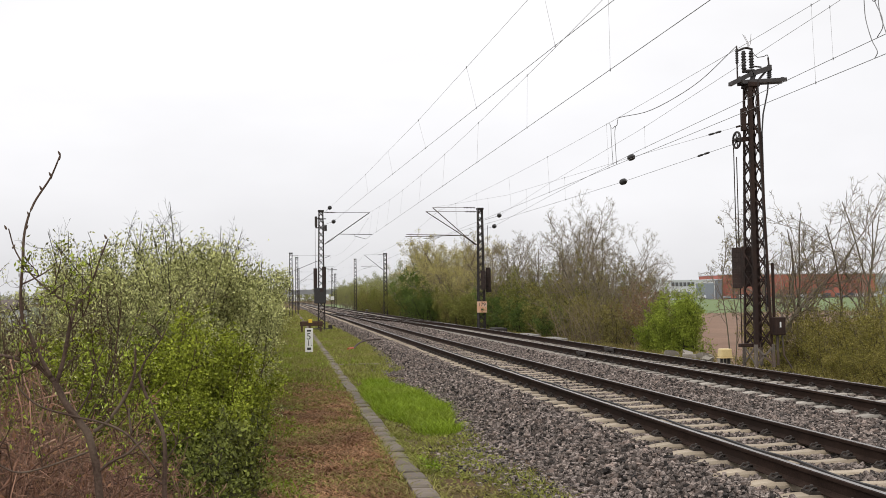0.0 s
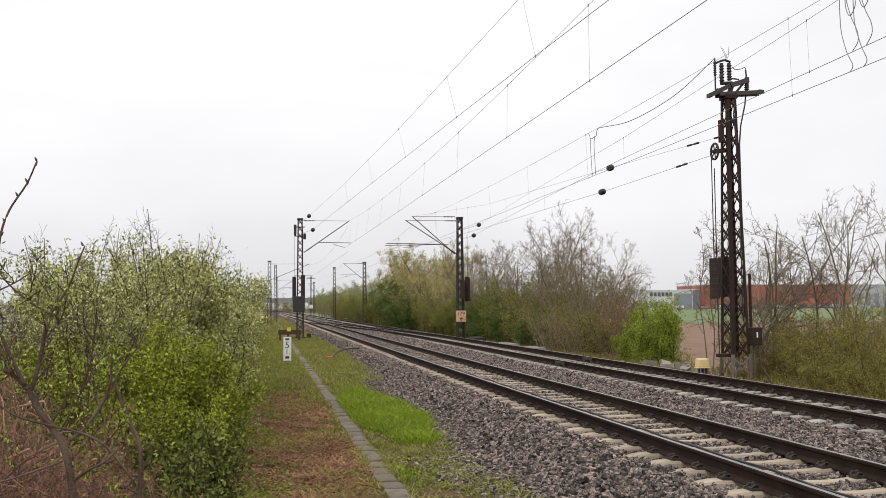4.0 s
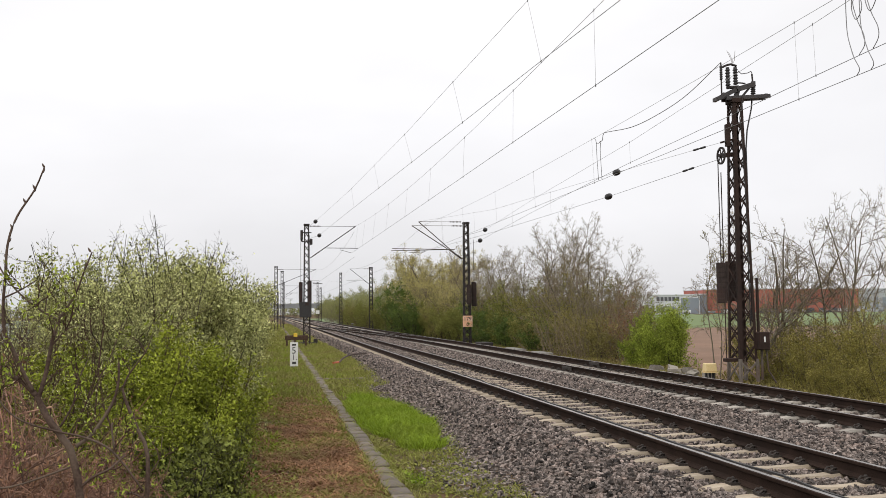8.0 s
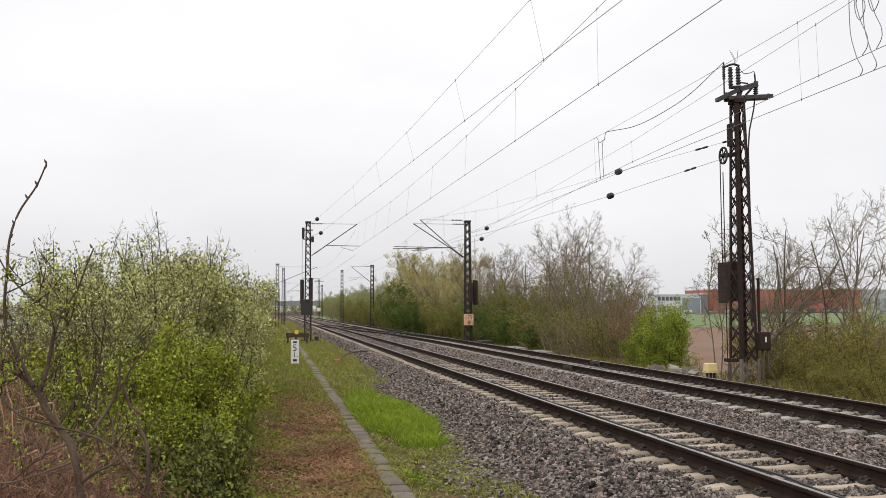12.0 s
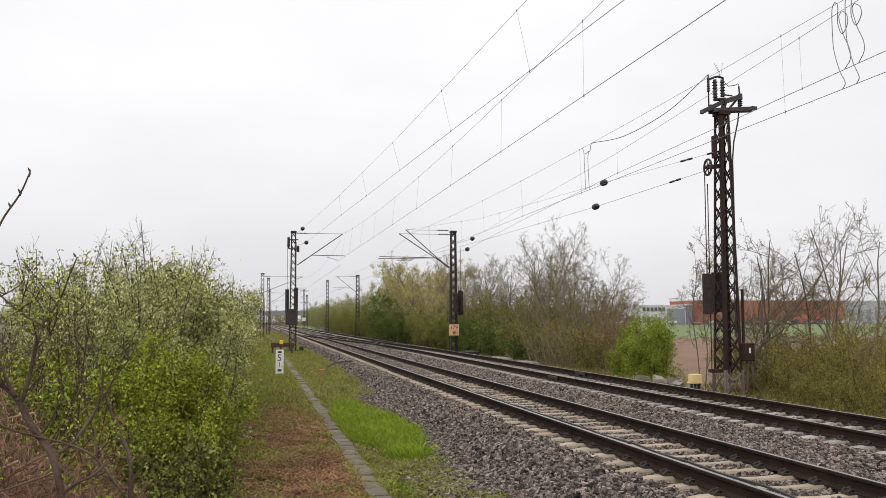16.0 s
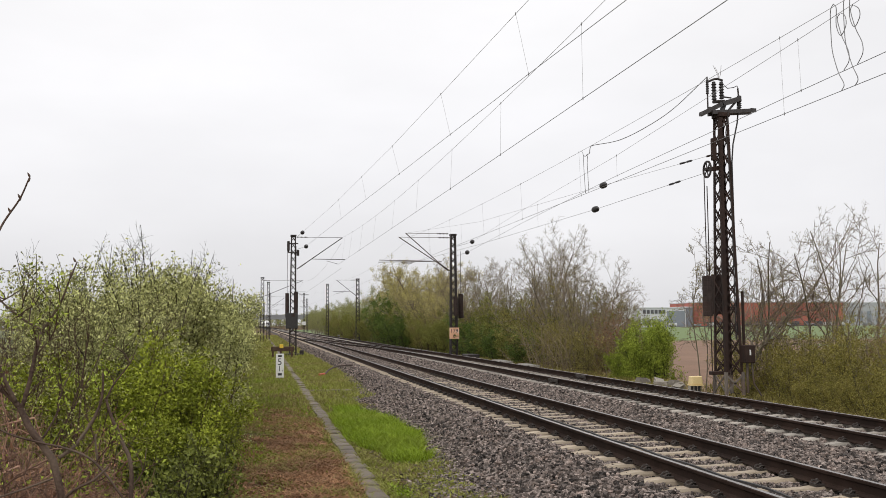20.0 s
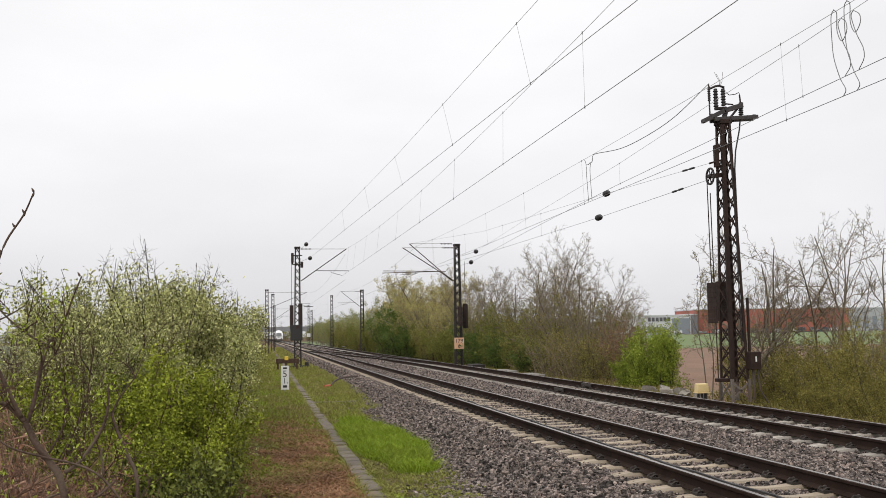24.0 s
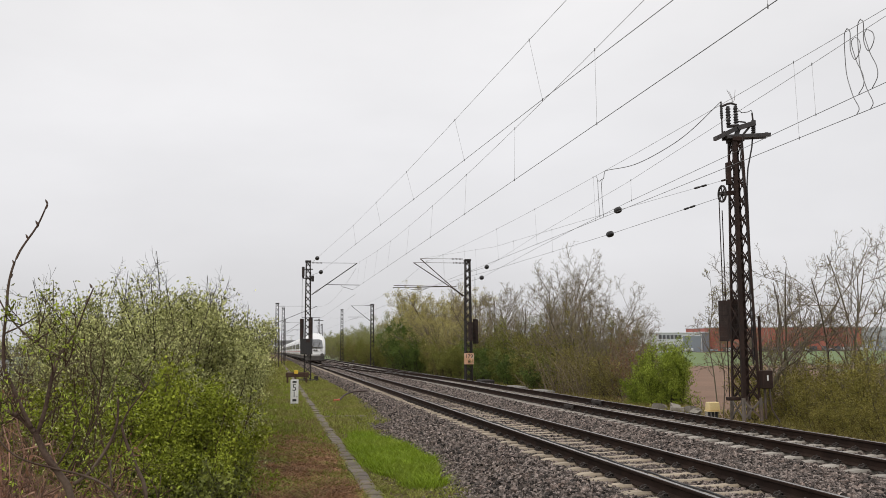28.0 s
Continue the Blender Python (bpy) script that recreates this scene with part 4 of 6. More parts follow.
ms = [Vector((8.5, -10, 8.2)), Vector((9.8, 15.8, 7.3)), Vector((10.33, 26.0, 7.02)), Vector((11.1, 39, 6.95)), Vector((12.62, 55, 7.05))]
catenary("far_out", ct, ms, [3, 9, 15.4, 25.8])
# far track, run that begins at the wheel of mast C
ct = [Vector((11.60, 22.7, 6.05)), Vector((11.31, 30.3, 5.99)), Vector((10.5, 44, 5.95)), Vector((9.2, 58.3, 5.9))]
ms = [Vector((11.78, 22.7, 6.53)), Vector((11.35, 29.6, 6.72)), Vector((10.5, 44, 7.05)), Vector((9.05, 58.3, 7.85))]
catenary("far_c", ct, ms, [36, 41, 47, 53])


def tension_insulator(p, d, r, label="black egg-shaped strain insulator in the wire"):
    d = Vector(d).normalized()
    q = Vector(p)
    t = thing("strain_insulator", Matrix.Translation(q), label, "insulator", "strain insulators")
    bm = bmesh.new()
    lathe(bm, [(0.02, -0.24), (0.04, -0.2), (r * 0.8, -0.15), (r, -0.1), (r, 0.1), (r * 0.8, 0.15), (0.04, 0.2), (0.02, 0.24)], -d * 0, 10, d)
    part("body", bm, M["black"], t, "", True)


tension_insulator((11.35, 29.6, 6.72), (-0.06, 1, 0.0), 0.105)
tension_insulator((11.31, 30.3, 5.99), (-0.06, 1, -0.02), 0.105)
tension_insulator((2.88, 60, 7.09), (0.05, -1, 0), 0.13)
tension_insulator((2.64, 60, 7.98), (0.05, -1, 0), 0.13)
tension_insulator((12.3, 55, 6.4), (0.05, 1, 0), 0.13)
tension_insulator((12.62, 55, 7.05), (0.05, 1, 0), 0.13)
for a, b in (((2.85, 60, 7.09), (2.35, 64.3, 7.2)), ((2.62, 60, 7.98), (2.35, 64.3, 8.0)), ((12.3, 55, 6.4), (12.2, 57.8, 6.4)), ((12.62, 55, 7.05), (12.25, 57.8, 7.0))):
    wire("anchor_wire", [a, b], 0.01, M["wire"], "anchor wire from insulator to mast")
for p, d in (((11.692, 24.1, 6.568), (-0.062, 1, 0.0275)), ((11.531, 24.5, 6.036), (-0.038, 1, -0.008))):
    bm = bmesh.new()
    d = Vector(d).normalized()
    lathe(bm, [(0.012, -0.35), (0.03, -0.3), (0.03, -0.08), (0.02, -0.05), (0.02, 0.05), (0.03, 0.08), (0.03, 0.3), (0.012, 0.35)], p, 6, d)
    tagged(part("turnbuckle", bm, M["black"]), "black turnbuckle in the anchored wire", "turnbuckle", "overhead wires")


def curve_pts(pts, n=6):
    """A smooth path through a few points."""
    p = [Vector(q) for q in pts]
    p = [p[0] * 2 - p[1]] + p + [p[-1] * 2 - p[-2]]
    out = []
    for k in range(1, len(p) - 2):
        a, b, c, d = p[k - 1:k + 3]
        for j in range(n):
            t = j / n
            out.append(0.5 * ((2 * b) + (c - a) * t + (2 * a - 5 * b + 4 * c - d) * t * t + (3 * b - a - 3 * c + d) * t ** 3))
    return out + [p[-2]]


def jumper(pts, r=0.0065, label="looped jumper cable between the overhead wires"):
    wire("jumper_cable", curve_pts(pts), r, M["wire"], label, 5, "cable")


# jumpers from messenger to contact wires near the camera
for dy, dz in ((0, 0), (-0.37, 0.03)):
    for pts in (((9.52, 13.90, 7.47), (9.52, 13.99, 7.36), (9.52, 14.00, 6.93), (9.52, 13.97, 6.63), (9.52, 13.84, 6.27), (9.52, 13.70, 6.03), (9.52, 13.78, 5.93)),
                ((9.55, 13.95, 7.48), (9.57, 13.90, 7.40), (9.60, 13.96, 7.12), (9.60, 13.85, 6.91), (9.60, 13.70, 7.03), (9.62, 13.74, 7.21), (9.66, 13.92, 7.33)),
                ((9.70, 14.00, 7.34), (9.70, 14.07, 7.26), (9.70, 13.96, 6.93), (9.70, 13.81, 6.65), (9.70, 13.80, 6.46), (9.70, 13.95, 6.34))):
        jumper([(x, y + dy, z + dz * (k < 5)) for k, (x, y, z) in enumerate(pts)], 0.0075)
jumper([(9.52, 26.64, 7.29), (9.52, 26.56, 7.26), (9.52, 26.44, 7.12), (9.52, 26.41, 6.71), (9.52, 26.31, 5.96)], 0.009)
jumper([(9.52, 26.44, 7.12), (9.52, 26.25, 7.06), (9.52, 26.05, 7.08), (9.52, 26.11, 6.82), (9.52, 26.02, 5.96)], 0.009)
jumper([(9.52, 26.05, 7.08), (9.52, 25.90, 7.10), (9.54, 25.87, 7.26), (9.62, 25.78, 7.31), (10.13, 25.07, 7.34), (10.67, 24.35, 7.60), (11.18, 23.66, 7.99), (11.78, 22.85, 8.69)], 0.011,
       "black feeder cable sagging from the mast head to the wires")

# runs further down the line
def far_run(off, ys):
    for a, b in zip(ys, ys[1:]):
        pa, pb = Vector((float(track_x(a)) + off, a, 5.97)), Vector((float(track_x(b)) + off, b, 5.97))
        wire("contact_wire", [pa, pb], 0.008, M["wire"], "dark contact wire over the track")
        wire("messenger_wire", span(pa + Vector((0, 0, 1.75)), pb + Vector((0, 0, 1.75)), 0.8), 0.007, M["messenger"], "thin grey messenger wire above the contact wire")


far_run(0, [64.5, 120.5, 190, 262, 330])
far_run(OFF, [58, 119, 160, 215, 243, 320])

# ---- plants ----
def unit(v):
    return v / np.maximum(np.linalg.norm(v, axis=-1, keepdims=True), 1e-9)


class Plant:
    """Branches grown level by level, in arrays; one mesh for the wood and one for the leaves."""

    def __init__(self, seed):
        self.r = np.random.default_rng(seed)
        self.lev = []

    def shoot(self, start, way, length, radius, n=5, bend=0.25, lift=0.1, taper=0.35):
        B = len(start)
        d, p = unit(way), start.copy()
        P, W = [p.copy()], []
        for k in range(n):
            d = unit(d + self.r.normal(0, bend / math.sqrt(n), (B, 3)) + np.array([0, 0, lift / n]))
            p = p + d * (length / n)[:, None]
            P.append(p.copy()), W.append(d.copy())
        P = np.stack(P, 1)
        R = radius[:, None] * np.linspace(1, taper, n + 1)[None]
        self.lev.append((P, R, np.stack(W, 1)))
        return self

    def branch(self, per, lo, hi, angle, length, ratio, n=4, bend=0.35, lift=0.15, jitter=0.35, rmin=0.003, taper=0.4):
        P, R, W = self.lev[-1]
        B, m = P.shape[0], P.shape[1] - 1
        idx = np.repeat(np.arange(B), per)
        t = self.r.uniform(lo, hi, len(idx)) * m
        i = np.minimum(t.astype(int), m - 1)
        f = (t - i)[:, None]
        start = P[idx, i] * (1 - f) + P[idx, i + 1] * f
        par = W[idx, i]
        side = unit(np.cross(par, self.r.normal(0, 1, (len(idx), 3))))
        a = np.radians(angle) * self.r.uniform(1 - jitter, 1 + jitter, len(idx))[:, None]
        way = par * np.cos(a) + side * np.sin(a)
        plen = np.linalg.norm(P[idx, -1] - P[idx, 0], axis=1)
        L = plen * length * self.r.uniform(0.6, 1.25, len(idx)) * (1.15 - 0.55 * t / m)
        rad = np.maximum(R[idx, i] * ratio, rmin)
        return self.shoot(start, way, L, rad, n, bend, lift, taper)

    def wood(self, name, mat, sides=(6, 5, 4, 3, 3, 3), levels=None):
        V, Q, k0 = [], [], 0
        for l, (P, R, W) in enumerate(self.lev):
            if levels is not None and l not in levels:
                continue
            s = sides[min(l, len(sides) - 1)]
            d = unit(P[:, -1] - P[:, 0])
            a = unit(np.cross(d, np.where(np.abs(d[:, 2:3]) > 0.9, np.array([[1.0, 0, 0]]), np.array([[0, 0, 1.0]]))))
            b = np.cross(d, a)
            th = np.arange(s) * math.tau / s
            ring = np.cos(th)[None, :, None] * a[:, None] + np.sin(th)[None, :, None] * b[:, None]
            v = P[:, :, None] + R[:, :, None, None] * ring[:, None]
            B, n = P.shape[:2]
            base = k0 + (np.arange(B)[:, None, None] * n + np.arange(n - 1)[None, :, None]) * s
            k = np.arange(s)[None, None]
            Q.append(np.stack([base + k, base + (k + 1) % s, base + s + (k + 1) % s, base + s + k], -1).reshape(-1, 4))
            V.append(v.reshape(-1, 3))
            k0 += B * n * s
        return mesh_of(name, np.concatenate(V), np.concatenate(Q), mat, smooth=True)

    def leaves(self, name, mat, per, size, levels=(-1,), lo=0.1, spread_=0.03, slim=0.45, zmin=None, zmax=None, clump=1, up=0.5):
        V = []
        for l in levels:
            P, R, W = self.lev[l]
            B, m = P.shape[0], P.shape[1] - 1
            idx = np.repeat(np.arange(B), per)
            t = self.r.uniform(lo, 1, len(idx)) * m
            i = np.minimum(t.astype(int), m - 1)
            f = (t - i)[:, None]
            c = P[idx, i] * (1 - f) + P[idx, i + 1] * f + self.r.normal(0, spread_, (len(idx), 3))
            if zmin is not None:
                c = c[c[:, 2] > zmin]
            if zmax is not None:
                c = c[c[:, 2] + self.r.normal(0, 0.22, len(c)) < zmax]
            if clump > 1:
                c = np.repeat(c, clump, 0)
                c = c + self.r.normal(0, size * 0.35, c.shape)
            n = len(c)
            d = unit(self.r.normal(0, 1, (n, 3)) + np.array([0, 0, up]))
            s = unit(np.cross(d, self.r.normal(0, 1, (n, 3))))
            u = np.cross(s, d)
            L = size * self.r.uniform(0.55, 1.3, n)[:, None]
            V.append(np.stack([c, c + d * L * 0.5 + s * L * slim * 0.5 + u * L * 0.1, c + d * L, c + d * L * 0.5 - s * L * slim * 0.5 + u * L * 0.1], 1))
        V = np.concatenate(V)
        return mesh_of(name, V.reshape(-1, 3), np.arange(len(V) * 4).reshape(-1, 4), mat)


def plant_thing(name, label, cat, group, trunks, wood, leaves, m, woodname, leafname):
    t = thing(name, m, label, cat, group)
    for me in trunks:
        part("trunk", me, None, t)
    tagged(part(woodname, wood, None, t), kind="stuff")
    if leaves:
        tagged(part(leafname, leaves, None, t), kind="stuff")
    return t


def stems_at(r, n, spread_, tilt):
    a = r.uniform(0, math.tau, n)
    q = np.sqrt(r.uniform(0.02, 1, n)) * spread_
    start = np.stack([q * np.cos(a), q * np.sin(a), np.full(n, -0.25)], -1)
    way = np.stack([np.cos(a) * tilt * q / spread_, np.sin(a) * tilt * q / spread_, np.ones(n)], -1) + r.normal(0, 0.07, (n, 3))
    return start, way


def shrub(seed, height, stems, spread_, tilt, wood_mat, leaf_mat, per=7, leaf=0.05, sub=9, sub2=7, leaf_lo=0.1, radius=0.03, slim=0.45, angle=38, zmin=None,
          sides=(5, 3, 3, 3), lv=(-1,), lo=0.12, blen=0.36, top=1.08, seg=2, spread_leaf=0.03, zmax=None, clump=1, up=0.5):
    """A many-stemmed shrub."""
    p = Plant(seed)
    s, w = stems_at(p.r, stems, spread_, tilt)
    L = height * p.r.uniform(0.7, top, stems)
    p.shoot(s, w, L, np.full(stems, radius), 6, 0.25, 0.25, 0.3)
    p.branch(sub, lo, 0.97, angle, blen, 0.5, 3, 0.4, 0.3)
    if sub2:
        p.branch(sub2, 0.15, 0.98, angle, 0.42, 0.5, seg, 0.5, 0.2, rmin=0.0024)
    return [], p.wood("branchwork", wood_mat, sides), (p.leaves("foliage", leaf_mat, per, leaf, lv, leaf_lo, spread_leaf, slim, zmin, zmax, clump, up) if per else None)


def tree(seed, height, wood_mat, leaf_mat=None, per=0, leaf=0.05, limbs=11, radius=0.11, angle=42, tw=7, tw2=6, stems=1, spread_=0.15, tilt=0.1, lo=0.2, thin=0.0035, haze=0.03, crook=0.22):
    """A small tree: trunks, limbs, branches, twigs, a few buds."""
    p = Plant(seed)
    s, w = stems_at(p.r, stems, spread_, tilt)
    p.shoot(s, w, height * p.r.uniform(0.8, 1.0, stems), np.full(stems, radius), 8, crook, 0.1, 0.25)
    P, R, W = p.lev[0]
    trunks = []
    for k in range(stems):
        q = Plant(1)
        q.lev = [(P[k:k + 1], R[k:k + 1], W[k:k + 1])]
        trunks.append(q.wood("trunk", M["bark"], (7,)))
    p.branch(limbs, lo, 0.97, angle, 0.45, 0.55, 5, 0.45, 0.35)
    p.branch(tw, 0.2, 1.0, angle, 0.42, 0.55, 3, 0.45, 0.25, rmin=thin * 1.4)
    p.branch(tw2, 0.15, 1.0, angle, 0.48, 0.6, 2, 0.45, 0.2, rmin=thin)
    return trunks, p.wood("crown", wood_mat, (6, 4, 3, 3), (1, 2, 3)), (p.leaves("bud_cover", leaf_mat, per, leaf, (-1,), 0.1, haze) if per else None)


def place(name, label, cat, group, made, spots, woodname="branchwork", leafname="foliage"):
    """Copies of one grown plant; spots of (x, y, z, turn, scale, height scale)."""
    trunks, wood, leaves = made
    base = None
    for x, y, z, turn, s, h in spots:
        m = Matrix.Translation((x, y, z)) @ Euler((0, 0, radians(turn))).to_matrix().to_4x4() @ Matrix.Diagonal((s, s, s * h, 1))
        if base is None:
            base = plant_thing(name, label, cat, group, trunks, wood, leaves, Matrix.Identity(4), woodname, leafname)
            base.matrix_world = m
        else:
            c = copy_thing(base, Matrix.Identity(4))
            c.matrix_basis = m


pr = np.random.default_rng(21)

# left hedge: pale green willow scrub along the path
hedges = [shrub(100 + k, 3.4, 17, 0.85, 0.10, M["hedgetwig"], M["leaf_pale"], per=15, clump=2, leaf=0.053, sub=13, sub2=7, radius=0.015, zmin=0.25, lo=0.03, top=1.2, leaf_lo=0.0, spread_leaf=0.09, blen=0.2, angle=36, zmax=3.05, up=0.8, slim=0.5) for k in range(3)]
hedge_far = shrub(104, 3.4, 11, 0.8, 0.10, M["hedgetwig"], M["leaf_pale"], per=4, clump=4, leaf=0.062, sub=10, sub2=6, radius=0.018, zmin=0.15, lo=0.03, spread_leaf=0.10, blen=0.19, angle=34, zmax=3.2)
spots = [[], [], []]
for k in range(11):
    y = 13.8 + k * 1.35
    for row in range(2 if 1 < k < 7 else 1):
        spots[(k + row) % 3].append((-1.66 - row * 1.3 + pr.normal(0, 0.1), y + row * 0.7 + pr.normal(0, 0.2), -0.3, pr.uniform(0, 360), pr.uniform(0.95, 1.08), pr.uniform(0.9, 1.02) * (1.0, 1.04, 0.92)[row]))
for k in range(3):
    spots[k % 3].append((-4.6 - 0.5 * k, 16.5 + 2.4 * k, -0.6, pr.uniform(0, 360), 0.9, 0.74))
spots[0].append((-3.1, 14.6, -0.4, 50, 0.95, 0.82))
spots[1].append((-2.75, 13.4, -0.4, 170, 0.9, 0.8))
HEDGE = "pale green budding willow shrub in a dense hedge"
for k in range(3):
    place("hedge_shrub", HEDGE, "shrub", "hedge shrubs", hedges[k], spots[k])
place("hedge_shrub", HEDGE, "shrub", "hedge shrubs", hedge_far,
      [(-1.98 - 0.012 * (2.0 * k) + pr.normal(0, 0.08), 28.8 + 2.0 * k, -0.3, pr.uniform(0, 360), pr.uniform(0.95, 1.1), pr.uniform(0.9, 1.0)) for k in range(22)] +
      [(-2.7 - 0.03 * k, 74 + 3.6 * k, -0.3, pr.uniform(0, 360), pr.uniform(1.1, 1.3), pr.uniform(0.75, 0.9)) for k in range(14)])

# bright green shrub in front of the hedge
brights = [shrub(140 + k, 2.15, 18, 0.55, 0.2, M["darkbark"], M["leaf_bright"], per=7, clump=3, leaf=0.046, sub=12, sub2=7, radius=0.011, slim=0.6, lo=0.06, zmin=0.95, spread_leaf=0.07, blen=0.26) for k in range(2)]
BRIGHT = "fresh bright green leafy shrub beside the path"
place("green_shrub", BRIGHT, "shrub", "green shrubs", brights[0], [(-1.38, 11.4, -0.15, 10, 1.0, 0.95), (-1.9, 11.3, -0.25, 130, 0.95, 0.9), (-1.3, 12.8, -0.15, 250, 0.95, 0.86)])
place("green_shrub", BRIGHT, "shrub", "green shrubs", brights[1], [(-1.7, 12.4, -0.2, 70, 1.0, 0.92), (-1.45, 10.5, -0.2, 200, 0.8, 0.9), (-0.95, 12.0, -0.12, 0, 0.6, 0.9), (-0.92, 13.5, -0.12, 90, 0.58, 0.85), (-0.9, 10.7, -0.12, 150, 0.5, 0.8), (-0.92, 15.2, -0.12, 220, 0.6, 0.9), (-1.85, 10.4, -0.25, 300, 0.85, 0.95), (-2.05, 9.7, -0.3, 110, 0.8, 0.92), (-2.6, 11.3, -0.3, 20, 0.9, 0.92)])

# twiggy thicket at the foot of the hedge, coloured dark to give shade there
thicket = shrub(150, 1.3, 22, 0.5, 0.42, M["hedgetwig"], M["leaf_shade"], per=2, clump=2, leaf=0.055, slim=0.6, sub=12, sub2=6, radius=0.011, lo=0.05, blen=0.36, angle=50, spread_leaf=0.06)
place("thicket", "leafy thicket at the foot of the hedge, its green darkened for the shade there", "shrub", "thickets", thicket,
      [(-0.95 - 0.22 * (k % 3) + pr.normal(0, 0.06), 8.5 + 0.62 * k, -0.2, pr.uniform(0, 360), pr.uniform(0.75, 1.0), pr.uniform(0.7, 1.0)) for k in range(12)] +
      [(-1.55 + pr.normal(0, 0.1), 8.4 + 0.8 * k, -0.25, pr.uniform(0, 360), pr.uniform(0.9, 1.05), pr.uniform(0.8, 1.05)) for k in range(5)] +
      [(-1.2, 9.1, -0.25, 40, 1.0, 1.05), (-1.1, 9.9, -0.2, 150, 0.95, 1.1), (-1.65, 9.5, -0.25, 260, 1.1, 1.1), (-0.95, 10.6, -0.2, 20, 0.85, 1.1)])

# brambles: tangled red-brown canes
def bramble_canes(seed, green):
    """Arching canes tangled in every direction, side shoots, dry leaves or fresh sprigs."""
    p = Plant(seed)
    n = 72
    q, w = stems_at(p.r, n, 0.40, 0.6)
    q[:, 2] += np.where(np.arange(n) % 3 == 0, 0.0, p.r.uniform(0.2, 1.4, n))
    w = w * np.array([1.0, 1.0, 0.75]) + p.r.normal(0, 0.65, w.shape)
    p.shoot(q, w, p.r.uniform(0.6, 1.5, n), p.r.uniform(0.003, 0.0065, n), 9, 1.3, -0.35, 0.5)
    p.branch(8, 0.1, 0.98, 65, 0.45, 0.65, 5, 1.2, -0.2, rmin=0.0032)
    p.branch(4, 0.15, 0.98, 60, 0.6, 0.65, 3, 0.9, 0.0, rmin=0.0022)
    leaf = p.leaves("foliage", M["leaf_fresh"], 1, 0.03, (0,), 0.9, 0.02, 0.4, 0.45, None, 7, 0.8) if green else p.leaves("foliage", M["leaf_brown"], 1, 0.028, (-1,), 0.2, 0.03)
    return [], p.wood("branchwork", M["redtwig"], (5, 4, 3)), leaf


canes = [[], [], []]
for k in range(54):
    y = 4.2 + 4.4 * ((k * 0.618) % 1.0)
    u = (k * 0.381) % 1.0
    canes[k % 3].append((-(0.215 + 0.085 * u) * y - 0.1, y, -0.25, pr.uniform(0, 360), pr.uniform(0.8, 0.95), (0.80 + 0.58 * u) * pr.uniform(0.85, 1.12)))
for k in range(3):
    place("bramble", "dense tangle of bare red-brown bramble canes" if k else "tangled brown brambles with fresh green sprigs", "bramble", "brambles", bramble_canes(160 + k, k == 0), canes[k])

# bare dark twigs before the hedge
twiggy = shrub(170, 3.0, 10, 0.55, 0.35, M["darkbark"], M["leaf_pale"], per=2, leaf=0.035, sub=10, sub2=8, radius=0.014, lo=0.15, blen=0.34, angle=44)
place("bare_shrub", "leafless grey-brown twiggy shrub before the hedge", "shrub", "bare shrubs", twiggy, [(-2.45, 9.6, -0.3, 0, 0.95, 0.98), (-2.45, 12.0, -0.3, 100, 1.0, 0.98), (-2.1, 10.7, -0.3, 220, 0.9, 0.95), (-2.95, 13.3, -0.3, 300, 1.05, 1.0), (-3.3, 12.4, -0.4, 160, 1.0, 0.95), (-3.0, 11.0, -0.4, 40, 0.95, 0.95), (-3.6, 13.8, -0.4, 80, 1.0, 0.95), (-2.0, 9.0, -0.3, 260, 0.8, 0.85), (-3.9, 15.2, -0.5, 10, 1.0, 0.95)])


def limb_mesh(name, limbs, mat):
    bm = bmesh.new()
    for pts, r0, r1 in limbs:
        rod(bm, curve_pts(pts, 5), r0 * 0.86, 7, r1 * 0.86)
    return part(name, bm, mat, None, "", True)


def sapling(at, label, limbs, twigs, buds=()):
    """A young tree drawn limb by limb, with fine twigs and buds grown on it."""
    t = thing("young_tree", Matrix.Translation(at), label, "tree", "young trees")
    for k, l in enumerate(limbs):
        ob = limb_mesh("limb" if k else "trunk", [l], M["saplingbark"])
        ob.parent = t
    p = Plant(int(at[1] * 100))
    S = np.array([l[0][k] for l in limbs[1:] for k in (1, len(l[0]) - 2) if l[0][k][2] < 2.2], float)
    p.shoot(S, p.r.normal(0, 0.6, S.shape) + np.array([0, 0, 0.7]), p.r.uniform(0.06, 0.2, len(S)), np.full(len(S), 0.0028), 5, 0.4, 0.2, 0.4)
    p.branch(twigs, 0.1, 1, 45, 0.6, 0.6, 4, 0.5, 0.1, rmin=0.0014)
    tagged(part("twigwork", p.wood("twigwork", M["darkbark"], (4, 3)), None, t), kind="stuff")
    ob = part("bud_cover", p.leaves("bud_cover", M["leaf_fresh"], 1, 0.02, (-1, -2), 0.5, 0.006, 0.4, None, None, 3, 0.9), None, t, "opening yellow-green buds")
    tagged(ob, kind="stuff")
    for k, (x, z) in enumerate(buds):
        bm = lathe(bmesh.new(), [(0.0015, 0), (0.0042, 0.004), (0.0036, 0.011), (0.001, 0.019)], (x, 0, z), 6, (0.5 if k % 2 else -0.5, 0.1, 0.9))
        part("bud", bm, M["saplingbark"], t)
    return t


sapling((-0.70, 3.6, 0), "leafless young tree with dark crooked branches", [
    ([(0.06, 0, -0.1), (0.05, 0, 0.7), (0.02, 0, 1.375), (-0.014, 0, 1.584), (-0.052, 0, 1.655), (-0.098, 0, 1.72), (-0.126, 0.01, 1.77), (-0.143, 0.01, 1.805)], 0.018, 0.0125),
